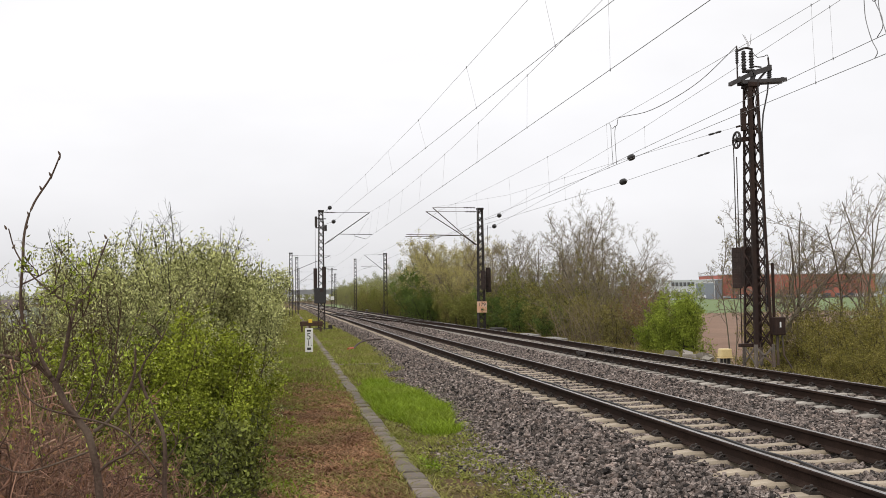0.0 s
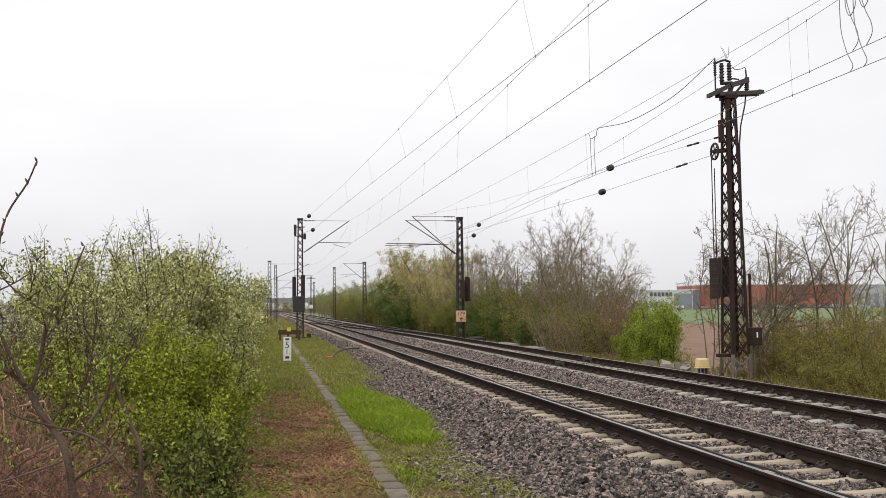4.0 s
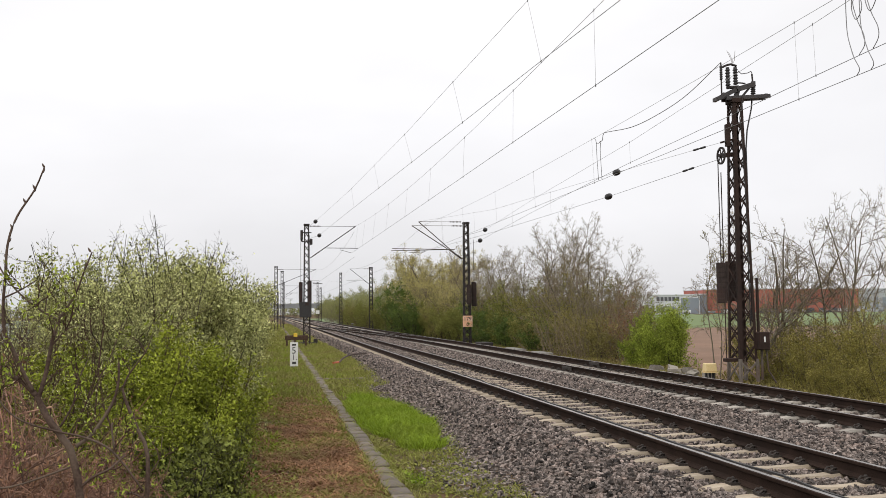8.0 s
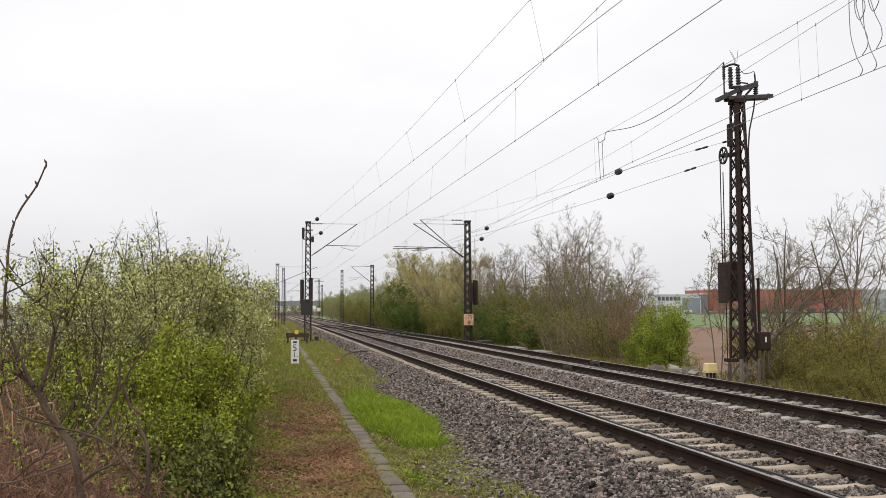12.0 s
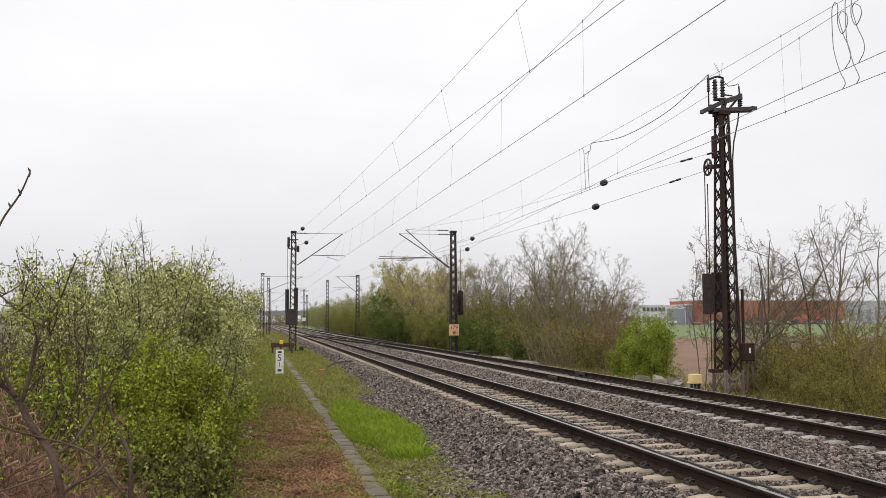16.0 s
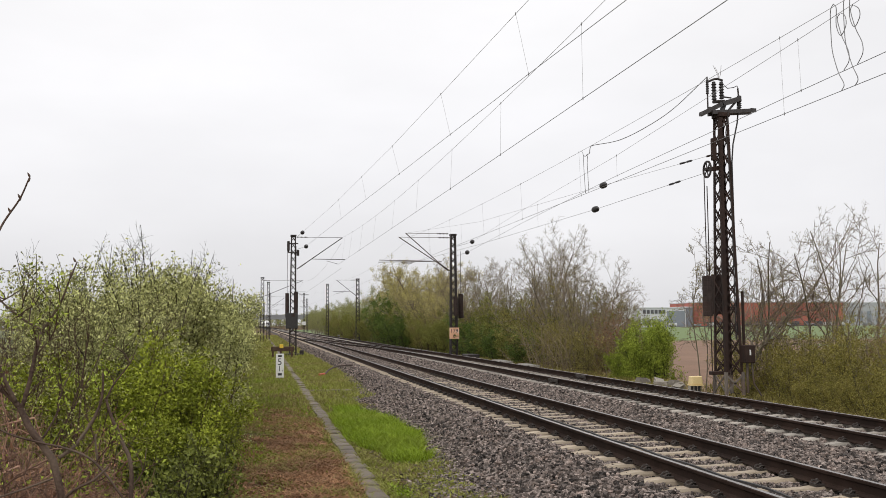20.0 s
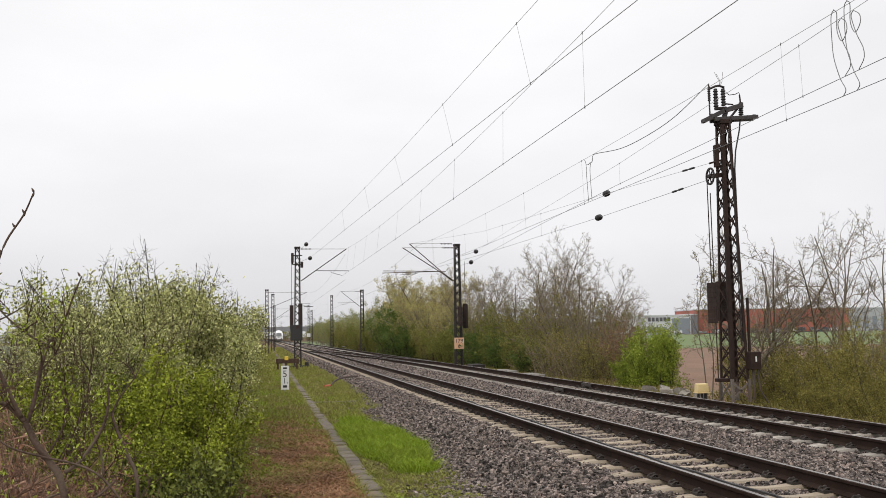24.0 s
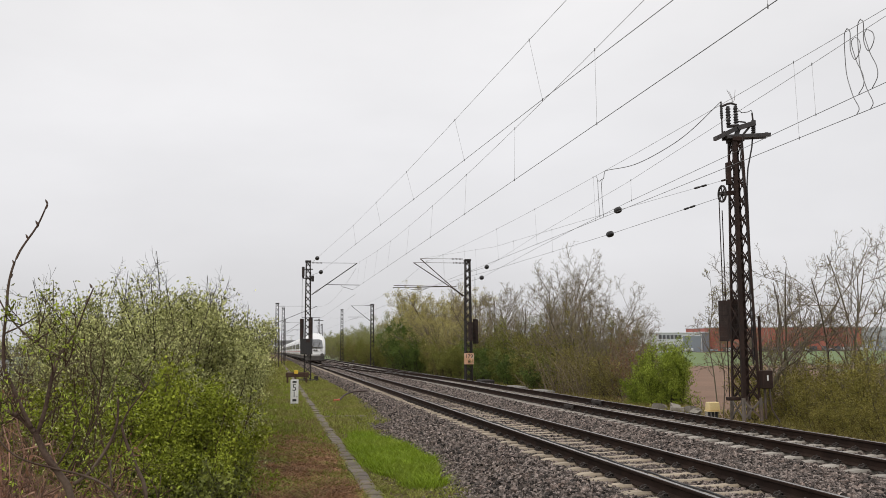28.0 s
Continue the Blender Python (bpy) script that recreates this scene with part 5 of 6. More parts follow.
    ([(-0.138, 0.01, 1.797), (-0.126, 0.01, 1.829), (-0.111, 0.02, 1.90), (-0.094, 0.02, 1.999), (-0.075, 0.02, 2.077)], 0.0105, 0.0075),
    ([(-0.075, 0.02, 2.077), (-0.018, 0.02, 2.169), (0.017, 0.02, 2.267), (0.040, 0.02, 2.328)], 0.0055, 0.003),
    ([(-0.075, 0.02, 2.077), (-0.146, 0.02, 2.121), (-0.229, 0.03, 2.194), (-0.286, 0.03, 2.281), (-0.312, 0.03, 2.366)], 0.005, 0.0025),
    ([(-0.143, 0.01, 1.805), (-0.178, 0.02, 1.84), (-0.214, 0.02, 1.868), (-0.27, 0.02, 1.888), (-0.36, 0.02, 1.91)], 0.0115, 0.007),
    ([(-0.155, 0.01, 1.82), (-0.185, 0, 1.885), (-0.22, 0, 1.964), (-0.252, 0, 2.038), (-0.259, 0, 2.135), (-0.254, 0, 2.231), (-0.248, 0, 2.353), (-0.219, 0, 2.453), (-0.161, 0, 2.551), (-0.127, 0, 2.637)], 0.0095, 0.0032),
    ([(-0.257, 0, 2.16), (-0.20, 0.01, 2.19), (-0.147, 0.01, 2.225)], 0.004, 0.002),
    ([(-0.003, 0, 1.619), (0.054, 0.01, 1.666), (0.113, 0.02, 1.761), (0.137, 0.02, 1.835), (0.139, 0.02, 1.92)], 0.0085, 0.0045),
    ([(-0.276, -0.03, 1.892), (-0.257, -0.03, 1.796), (-0.189, -0.02, 1.723), (-0.074, -0.02, 1.682), (0.021, -0.01, 1.655), (0.102, 0, 1.615), (0.162, 0, 1.553), (0.233, 0, 1.451)], 0.0038, 0.0052),
    ([(-0.40, -0.05, 1.535), (-0.323, -0.05, 1.524), (-0.254, -0.04, 1.491), (-0.175, -0.02, 1.499), (-0.02, 0, 1.548)], 0.0035, 0.0045),
    ([(0.12, 0.01, 1.70), (0.12, 0.01, 1.664), (0.128, 0, 1.602), (0.102, 0, 1.615)], 0.0045, 0.0045),
    ([(0.01, 0, 1.47), (0.06, -0.01, 1.51), (0.12, -0.02, 1.54), (0.17, -0.02, 1.585)], 0.007, 0.004),
    ([(-0.06, 0.01, 1.69), (-0.02, 0.02, 1.77), (0.0, 0.02, 1.86), (0.03, 0.02, 1.93)], 0.0045, 0.002),
    ([(-0.12, 0.02, 2.10), (-0.115, 0.02, 2.16), (-0.10, 0.02, 2.22)], 0.003, 0.0015),
    ([(-0.098, 0.02, 1.98), (-0.05, 0.03, 2.04), (0.0, 0.03, 2.06)], 0.0035, 0.0015),
], 9, ((-0.127, 2.635), (-0.135, 2.615), (-0.158, 2.556), (-0.163, 2.545), (-0.19, 2.505), (-0.218, 2.456), (-0.232, 2.41), (-0.246, 2.36), (-0.25, 2.30), (-0.255, 2.23), (0.038, 2.325), (0.02, 2.275), (-0.31, 2.36), (-0.29, 2.29)))
sapling((-0.455, 3.62, 0), "slim dark sapling with a crooked top", [
    ([(0.02, 0, -0.1), (0.01, 0, 0.8), (0.0, 0, 1.365), (-0.001, 0, 1.575), (-0.037, 0, 1.673), (-0.08, 0.01, 1.772), (-0.096, 0.02, 1.822)], 0.012, 0.0055),
    ([(-0.096, 0.02, 1.822), (-0.07, 0.02, 1.877), (-0.014, 0.02, 1.955), (0.010, 0.02, 2.018)], 0.0045, 0.002),
    ([(0.0, 0, 1.41), (-0.05, 0, 1.44), (-0.13, 0, 1.45)], 0.005, 0.003),
    ([(0.0, 0, 1.5), (0.04, 0.01, 1.56), (0.05, 0.01, 1.64)], 0.0035, 0.0015),
], 6)

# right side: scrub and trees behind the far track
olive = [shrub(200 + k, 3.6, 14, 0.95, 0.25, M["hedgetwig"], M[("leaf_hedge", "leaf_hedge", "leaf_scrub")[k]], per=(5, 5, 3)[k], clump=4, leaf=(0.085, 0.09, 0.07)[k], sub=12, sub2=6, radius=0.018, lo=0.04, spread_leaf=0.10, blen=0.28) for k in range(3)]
o1, o2, o3 = [], [], []
for k in range(30):
    y = 38 + k * 2.4 + 0.012 * k * k
    (o1, o2, o3)[(2 if k < 4 else (k % 3 if k % 2 else k % 2))].append((14.0 + 0.012 * y + pr.normal(0, 0.3), y, -0.4, pr.uniform(0, 360), pr.uniform(0.9, 1.1), (0.72 if k < 4 else 0.86 if k < 17 else 1.12) * pr.uniform(0.9, 1.12)))
for k in range(14):
    (o1, o2, o3)[k % 3].append((14.8 + pr.normal(0, 0.3), 113 + 5.5 * k, -0.4, pr.uniform(0, 360), pr.uniform(1.1, 1.4), pr.uniform(0.8, 1.0)))
for k in range(9):
    (o1, o3)[k % 2].append((16.3 + pr.normal(0, 0.3), 43 + 3.1 * k, -0.4, pr.uniform(0, 360), pr.uniform(1.0, 1.2), pr.uniform(1.02, 1.25) * (0.8 if k < 1 else 1)))
SCRUB = "olive-green budding scrub bush behind the far track"
place("scrub_bush", SCRUB, "shrub", "trackside scrub", olive[0], o1)
place("scrub_bush", SCRUB, "shrub", "trackside scrub", olive[1], o2)
place("scrub_bush", "dull green and brown scrub bush behind the far track", "shrub", "trackside scrub", olive[2], o3)

stemmy = shrub(215, 3.2, 20, 0.9, 0.32, M["palestem"], M["leaf_scrub"], per=2, leaf=0.055, clump=2, sub=9, sub2=4, radius=0.02, lo=0.15, blen=0.30, angle=36)
place("bare_shrub", "bare pale-stemmed shrub behind the far track", "shrub", "bare shrubs", stemmy, [(13.8 + pr.normal(0, 0.25), 39.0 + 2.6 * k, -0.45, pr.uniform(0, 360), pr.uniform(0.85, 1.05), pr.uniform(0.75, 1.0)) for k in range(3)])

bare = [tree((224, 223)[k], 7.6, M["twig"], M["leaf_olive"], 2, 0.05, limbs=14, radius=0.07, stems=(4, 3)[k], spread_=0.5, tilt=0.36, lo=0.18, thin=0.0055, tw=8, tw2=7, angle=42, crook=0.14) for k in range(2)]
BARE = "leafless grey-brown tree with fine twigs"
place("bare_tree", BARE, "tree", "bare trees", bare[0],
      [(15.5, 51.0, -0.5, 200, 0.93, 1.06), (15.6, 66.5, -0.5, 80, 0.9, 1.0), (15.2, 41.5, -0.5, 120, 0.58, 1.0), (14.9, 39.0, -0.5, 160, 0.5, 1.0), (15.6, 44.6, -0.5, 220, 0.72, 1.0), (16.2, 74, -0.5, 250, 0.95, 0.98)], "crown", "bud_cover")
place("bare_tree", BARE, "tree", "bare trees", bare[1],
      [(15.6, 46.6, -0.5, 290, 0.88, 1.02), (15.9, 57, -0.5, 340, 0.84, 1.0), (15.3, 43.4, -0.5, 40, 0.62, 1.0), (16.0, 61.5, -0.5, 300, 0.9, 1.0), (15.8, 52.5, -0.5, 100, 0.9, 1.0)], "crown", "bud_cover")

yellow = tree(240, 8.0, M["twig"], M["leaf_yellow"], 6, 0.11, limbs=18, radius=0.10, stems=4, spread_=0.9, tilt=0.5, lo=0.2, thin=0.008, haze=0.10, tw=8, tw2=5, angle=40, crook=0.2)
place("budding_tree", "tree in yellow-green bud above the scrub", "tree", "budding trees", yellow, [(16.9, 95, -0.5, 0, 1.12, 1.0), (17.6, 101, -0.5, 140, 1.12, 1.0), (16.6, 88.5, -0.5, 250, 0.9, 0.86), (17.4, 97, -0.5, 60, 0.95, 0.92), (16.8, 82.5, -0.5, 310, 0.8, 0.9), (16.0, 104.5, -0.5, 190, 1.12, 1.0), (16.1, 112, -0.5, 30, 0.98, 0.9)], "crown", "bud_cover")

ivy = shrub(250, 4.3, 14, 0.9, 0.2, M["hedgetwig"], M["leaf_dark"], per=5, clump=3, leaf=0.11, sub=11, sub2=6, radius=0.03, slim=0.8, lo=0.05, spread_leaf=0.1)
place("ivy_bush", "dark green ivy-clad bush beside the track", "shrub", "ivy bushes", ivy, [(14.4, 101, -0.4, 0, 1.2, 1.0), (14.5, 105.5, -0.4, 90, 1.2, 1.0), (14.6, 96.5, -0.4, 180, 1.1, 0.85), (14.6, 110, -0.4, 30, 1.15, 0.95), (14.5, 92, -0.4, 70, 1.0, 0.8), (13.7, 53.5, -0.4, 10, 0.62, 0.8), (13.6, 57, -0.4, 100, 0.6, 0.9), (13.6, 47.5, -0.4, 220, 0.55, 0.85), (13.9, 61, -0.4, 300, 0.75, 0.85)])

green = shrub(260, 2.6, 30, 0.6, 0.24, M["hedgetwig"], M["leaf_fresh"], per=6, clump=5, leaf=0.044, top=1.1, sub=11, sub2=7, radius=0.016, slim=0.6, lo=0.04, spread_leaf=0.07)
place("green_shrub", "fresh green rounded shrub behind the far track", "shrub", "green shrubs", green, [(14.45, 32.9, -0.45, 0, 0.9, 1.22), (13.9, 34.0, -0.45, 120, 0.7, 0.95)])

brown = shrub(270, 3.0, 18, 0.5, 0.14, M["twig"], M["leaf_brown"], per=3, clump=2, leaf=0.05, sub=11, sub2=7, radius=0.012, lo=0.05, spread_leaf=0.05)
place("dry_shrub", "dry red-brown twiggy shrub", "shrub", "dry shrubs", brown, [(14.2, 36.3, -0.45, 0, 0.95, 1.15), (17.3, 21.9, -0.5, 60, 1.0, 1.0), (18.0, 22.5, -0.5, 200, 1.0, 1.0), (16.8, 20.6, -0.5, 20, 0.9, 0.95)])

under = [shrub(280 + k, 2.4, 15, 0.8, 0.45, M[("hedgetwig", "twig")[k]], M[("leaf_under", "leaf_scrub")[k]], per=(4, 2)[k], clump=4, leaf=0.045, sub=11, sub2=7, radius=0.011, angle=50, lo=0.05, spread_leaf=0.07, blen=0.30) for k in range(2)]
LOW = "low olive scrub behind the tall mast"
low = [[], []]
for k in range(13):
    low[k % 2].append((14.5 + pr.normal(0, 0.25) + 0.9 * (k % 2), 16.0 + 0.85 * k, -0.5, pr.uniform(0, 360), pr.uniform(0.9, 1.1), pr.uniform(0.88, 1.05)))
for k in range(5):
    low[0].append((13.5 + pr.normal(0, 0.2), 17.2 + 0.95 * k, -0.45, pr.uniform(0, 360), pr.uniform(0.6, 0.8), pr.uniform(0.7, 0.95)))
for k in range(9):
    low[(k + 1) % 2].append((16.4 + pr.normal(0, 0.3) + 1.0 * (k % 2), 18.6 + 0.9 * k, -0.5, pr.uniform(0, 360), pr.uniform(1.0, 1.2), pr.uniform(0.9, 1.12)))
place("low_scrub", LOW, "shrub", "low scrub", under[0], low[0])
place("low_scrub", "low twiggy brownish scrub behind the tall mast", "shrub", "low scrub", under[1], low[1])


def crooked_tree(name, label, seed, at, stems, wood_mat, limbs=9, tw=6, tw2=4, angle=48, length=0.42):
    """A bare tree on a few given crooked stems: limbs, branches and short knobbly twigs with buds."""
    p = Plant(seed)
    P = np.array([[q[:] for q in curve_pts(pts, 4)][:17] for pts, r in stems], float)
    P[:, :, 2] *= 0.9
    R = np.array([r * np.linspace(1, 0.22, P.shape[1]) for pts, r in stems])
    p.lev.append((P, R, unit(P[:, 1:] - P[:, :-1])))
    t = thing(name, Matrix.Translation(at), label, "tree", "bare trees")
    for k in range(len(stems)):
        q = Plant(1)
        q.lev = [(P[k:k + 1], R[k:k + 1], p.lev[0][2][k:k + 1])]
        part("trunk", q.wood("trunk", M["bark"], (7,)), None, t)
    p.branch(limbs, 0.14, 0.97, angle, length, 0.5, 6, 0.4, 0.45, rmin=0.011)
    p.branch(tw, 0.12, 1.0, angle, 0.5, 0.55, 4, 0.35, 0.35, rmin=0.0058)
    p.branch(tw2, 0.12, 1.0, 48, 0.45, 0.7, 3, 0.45, 0.3, rmin=0.0042, taper=0.8)
    tagged(part("crown", p.wood("crown", wood_mat, (6, 5, 4, 3), (1, 2, 3)), None, t), kind="stuff")
    tagged(part("bud_cover", p.leaves("bud_cover", M["leaf_olive"], 2, 0.04, (-1,), 0.6, 0.012, 0.5, None, None, 1, 0.8), None, t), kind="stuff")


brush = shrub(288, 3.7, 9, 0.7, 0.5, M["twig"], M["leaf_under"], per=1, leaf=0.04, clump=2, sub=11, sub2=7, radius=0.018, lo=0.12, blen=0.34, angle=42)
place("bare_shrub", "tall bare twiggy brush behind the tall mast", "shrub", "bare shrubs", brush,
      [(15.2, 24.0, -0.55, 0, 0.85, 0.75), (18.2, 24.4, -0.55, 220, 0.9, 0.8)])
KNOB = "leafless young tree with knobbly greenish twigs"
crooked_tree("bare_tree", "leaning bare tree with spreading knobbly limbs", 291, (14.2, 25.6, -0.6), [
    ([(0.0, 0, 0.0), (0.25, 0, 1.7), (1.10, 0.1, 2.85), (1.95, 0.1, 3.65), (2.60, 0, 4.65), (3.0, -0.2, 6.2)], 0.085),
    ([(0.85, 0.3, 0.0), (0.80, 0.3, 2.0), (0.72, 0.3, 3.0), (0.74, 0.3, 4.3), (0.55, 0.2, 5.1), (0.42, 0.1, 6.5)], 0.055),
], M["twig"], 14, 8, 6, 50)
right = tree(296, 6.1, M["twig"], M["leaf_olive"], 2, 0.04, limbs=11, radius=0.055, stems=3, spread_=0.5, tilt=0.5, angle=44, lo=0.2, thin=0.0060, tw=6, tw2=5, crook=0.18)
place("bare_tree", KNOB, "tree", "bare trees", right, [(15.3, 26.6, -0.6, 0, 0.95, 1.0), (17.0, 26.4, -0.6, 130, 0.98, 1.0), (18.5, 25.6, -0.6, 250, 1.0, 1.05)], "crown", "bud_cover")
crooked_tree("bare_tree", "slender bare tree behind the tall mast", 294, (13.15, 26.4, -0.6), [
    ([(0.0, 0, 0.0), (-0.12, 0, 1.9), (-0.25, 0, 3.2), (-0.1, 0, 4.4), (-0.15, 0, 5.4)], 0.022),
    ([(0.1, 0.1, 0.0), (0.25, 0.1, 1.9), (0.15, 0.1, 3.2), (0.35, 0.1, 4.2), (0.45, 0.1, 5.0)], 0.02),
], M["twig"], 11, 6, 5, 42, 0.22)

# distant wood on both sides of the line
wood_far = [tree(310 + k, 10, M["twig"], M["leaf_wood"], 16, 0.2, limbs=11, radius=0.12, tw=4, tw2=4, stems=3, spread_=1.2, tilt=0.3, lo=0.05, thin=0.010, haze=0.3) for k in range(2)]
fs = [[], []]
for k in range(28):
    y = 116 + k * 7
    fs[k % 2].append((16.2 + pr.normal(0, 0.7) + 0.004 * (y - 116), y, -0.5, pr.uniform(0, 360), pr.uniform(0.55, 0.75), pr.uniform(0.85, 1.05)))
for k in range(2):
    place("wood_tree", "distant tree in first leaf beside the line", "tree", "distant wood", wood_far[k], fs[k], "crown", "bud_cover")

# belt of trees on the horizon
belt = Plant(77)
n = 900
bx0 = belt.r.uniform(-260, 110, n)
belt.shoot(np.stack([bx0, 690 + belt.r.normal(0, 14, n), np.full(n, -1.0)], -1), belt.r.normal(0, 0.15, (n, 3)) + np.array([0, 0, 1]), belt.r.uniform(6, 11, n), np.full(n, 0.15), 3, 0.2, 0.1)
belt.branch(5, 0.2, 1.0, 40, 0.4, 0.5, 2, 0.4, 0.2, rmin=0.04)
t = thing("tree_belt", Matrix.Identity(4), "far belt of trees on the horizon", "trees", "", "stuff")
tagged(part("branchwork", belt.wood("branchwork", M["twig"], (3, 3)), None, t), kind="stuff")
tagged(part("foliage", belt.leaves("foliage", M["leaf_wood"], 8, 0.8, (-1,), 0.1, 0.7, 0.7), None, t), kind="stuff")

# ---- grass and weeds ----
def blades(name, n, place_f, hgt, wid, mat, label, lean=0.5, cat="grass"):
    x, y, z, k = place_f(n)
    n = len(x)
    a = rng.uniform(0, math.tau, n)
    h = hgt * rng.uniform(0.45, 1.2, n) * k
    w = wid * rng.uniform(0.6, 1.3, n)
    d = rng.normal(0, lean, (n, 2)) * h[:, None]
    c = np.stack([x, y, z], -1)
    s = np.stack([np.cos(a) * w / 2, np.sin(a) * w / 2, np.zeros(n)], -1)
    mid = c + np.stack([d[:, 0] * 0.35, d[:, 1] * 0.35, h * 0.6], -1)
    top = c + np.stack([d[:, 0], d[:, 1], h], -1)
    V = np.stack([c - s, c + s, mid + s * 0.8, mid - s * 0.8, top + s * 0.1, top - s * 0.1], 1)
    q = np.array([(0, 1, 2, 3), (3, 2, 4, 5)])
    Q = (q[None] + 6 * np.arange(n)[:, None, None]).reshape(-1, 4)
    tagged(new(name, mesh_of(name, V.reshape(-1, 3), Q, mat)), label, cat, kind="stuff")


def area(x0, x1, y0, y1, cond=None, power=1.0):
    def f(n):
        x = rng.uniform(x0, x1, n)
        y = y0 + (y1 - y0) * rng.random(n) ** power
        k = np.ones(n)
        if cond is not None:
            keep = cond(x, y)
            x, y, k = x[keep], y[keep], k[keep]
        z = np.maximum(ground_z(x, y), bed_z(x - track_x(y), y)) - 0.01
        return x, y, z, k
    return f


def patch(x, y):
    """The lush patch between trough and ballast, with a ragged rim."""
    e = 0.13 * np.sin(y * 1.9) + 0.10 * np.sin(y * 4.3 + 1)
    q = ((x - 2.25 + 0.02 * (y - 18)) / 0.68) ** 2 + ((y - 18.9) / 4.6) ** 2
    return (q < 1 + e) & (x > 1.57)


def clumps(x, y, level, s=1.0, ph=0.0):
    v = np.sin(x * 2.3 * s + 1.1 * np.sin(y * 0.9 * s + ph)) + np.sin(y * 1.3 * s + 1.7 * np.sin(x * 1.1 * s + ph)) + 0.8 * np.sin(5.1 * s * x + 4.3 * s * y + ph)
    return v + rng.normal(0, 0.5, len(x)) > level


def rosettes(name, n, place_f, size, mat, label, cat="weeds", lift=0.035, tilt=0.45):
    """Small flat leaves close to the ground."""
    x, y, z, k = place_f(n)
    n = len(x)
    a = rng.uniform(0, math.tau, n)
    d = unit(np.stack([np.cos(a), np.sin(a), rng.normal(0.15, tilt, n)], -1))
    s = unit(np.cross(d, rng.normal(0, 0.35, (n, 3)) + np.array([0, 0, 1])))
    L = (size * rng.uniform(0.5, 1.4, n))[:, None]
    c = np.stack([x, y, z + lift * rng.random(n)], -1)
    V = np.stack([c, c + d * L * 0.5 + s * L * 0.3, c + d * L, c + d * L * 0.5 - s * L * 0.3], 1)
    tagged(new(name, mesh_of(name, V.reshape(-1, 3), np.arange(4 * n).reshape(-1, 4), mat)), label, cat, kind="stuff")


def pebbles(n, place_f, size):
    x, y, z, k = place_f(n)
    n = len(x)
    s = size * rng.uniform(0.4, 1.3, n)
    c = np.array([(-1, -1, -1), (1, -1, -1), (1, 1, -1), (-1, 1, -1), (-1, -1, 1), (1, -1, 1), (1, 1, 1), (-1, 1, 1)], float)
    v = c[None] * rng.uniform(0.3, 1.05, (n, 8, 3)) * (s[:, None, None] / 2)
    v += np.stack([x, y, z + 0.012], -1)[:, None]
    f = np.array([(3, 2, 1, 0), (4, 5, 6, 7), (0, 1, 5, 4), (1, 2, 6, 5), (2, 3, 7, 6), (3, 0, 4, 7)])
    return v.reshape(-1, 3), (f[None] + 8 * np.arange(n)[:, None, None]).reshape(-1, 4)


def toe_mix(x, y):
    return rng.random(len(x)) < smooth_step(1.7, 2.9, x + 0.25 * np.sin(y * 1.7) - 0.02 * (y - 12))


blades("grass_patch", 26000, area(1.55, 3.1, 14, 24, patch), 0.16, 0.012, M["grass"], "lush bright green grass between trough and ballast", 0.8)
blades("verge_litter", 95000, area(-0.55, 1.3, 7, 25, lambda x, y: clumps(x, y, -1.3 + 0.14 * np.clip(y - 14, 0, 20)), 1.3), 0.055, 0.022, M["straw"], "dead brown plant litter on the path", 1.6, "litter")
blades("verge_weeds", 40000, area(-0.7, 1.3, 7, 36, lambda x, y: clumps(x, y, 0.95 - 0.08 * np.clip(y - 14, 0, 14), 1.0, 2.0), 1.3), 0.08, 0.016, M["weed"], "patchy green weeds on the path", 1.1, "weeds")
blades("trough_weeds", 7000, area(1.58, 2.9, 7, 16, lambda x, y: clumps(x, y, 0.3, 1.4, 4.0)), 0.07, 0.015, M["weed"], "low weeds between trough and ballast", 1.1, "weeds")
blades("far_verge_grass", 26000, area(-0.7, 2.6, 24, 75, lambda x, y: (np.abs(x - 1.435) > 0.16), 1.3), 0.11, 0.022, M["weed"], "grassy verge along the trough", 0.8)
blades("distant_verge_grass", 22000, area(-3.5, 3.3, 62, 190, lambda x, y: (np.abs(x - 1.435) > 0.16), 1.2), 0.2, 0.06, M["weed"], "rough grass along the verge further off", 0.8)
blades("hedge_foot_weeds", 12000, area(-1.0, 0.1, 8, 40, lambda x, y: clumps(x, y, -0.2 + 1.2 * (x + 0.5)), 1.3), 0.09, 0.022, M["grass"], "leafy green weeds at the foot of the hedge", 0.8, "weeds")
blades("shoulder_grass", 9000, area(2.5, 3.6, 27, 66, lambda x, y: bed_z(x - track_x(y), y) < 0.05, 1.1), 0.12, 0.022, M["weed"], "grass at the toe of the ballast", 0.8)
blades("verge_grass_tufts", 9000, area(-0.4, 2.6, 22, 70, lambda x, y: (np.abs(x - 1.435) > 0.2) & clumps(x, y, 1.0, 0.8, 1.0), 1.2), 0.16, 0.02, M["grass"], "fresh grass tufts along the verge", 0.6)
blades("trough_edge_grass", 6000, area(1.22, 1.34, 7, 60, lambda x, y: clumps(x * 0.2, y, 0.0, 2.0, 3.0), 1.3), 0.09, 0.016, M["weed"], "weeds creeping over the edge of the trough lids", 1.3, "weeds")
blades("trough_rim_grass", 6000, area(1.53, 1.68, 7, 60, lambda x, y: clumps(x * 0.2, y, 0.0, 2.0, 1.0), 1.3), 0.09, 0.016, M["weed"], "weeds creeping over the lids from the grass", 1.3, "weeds")
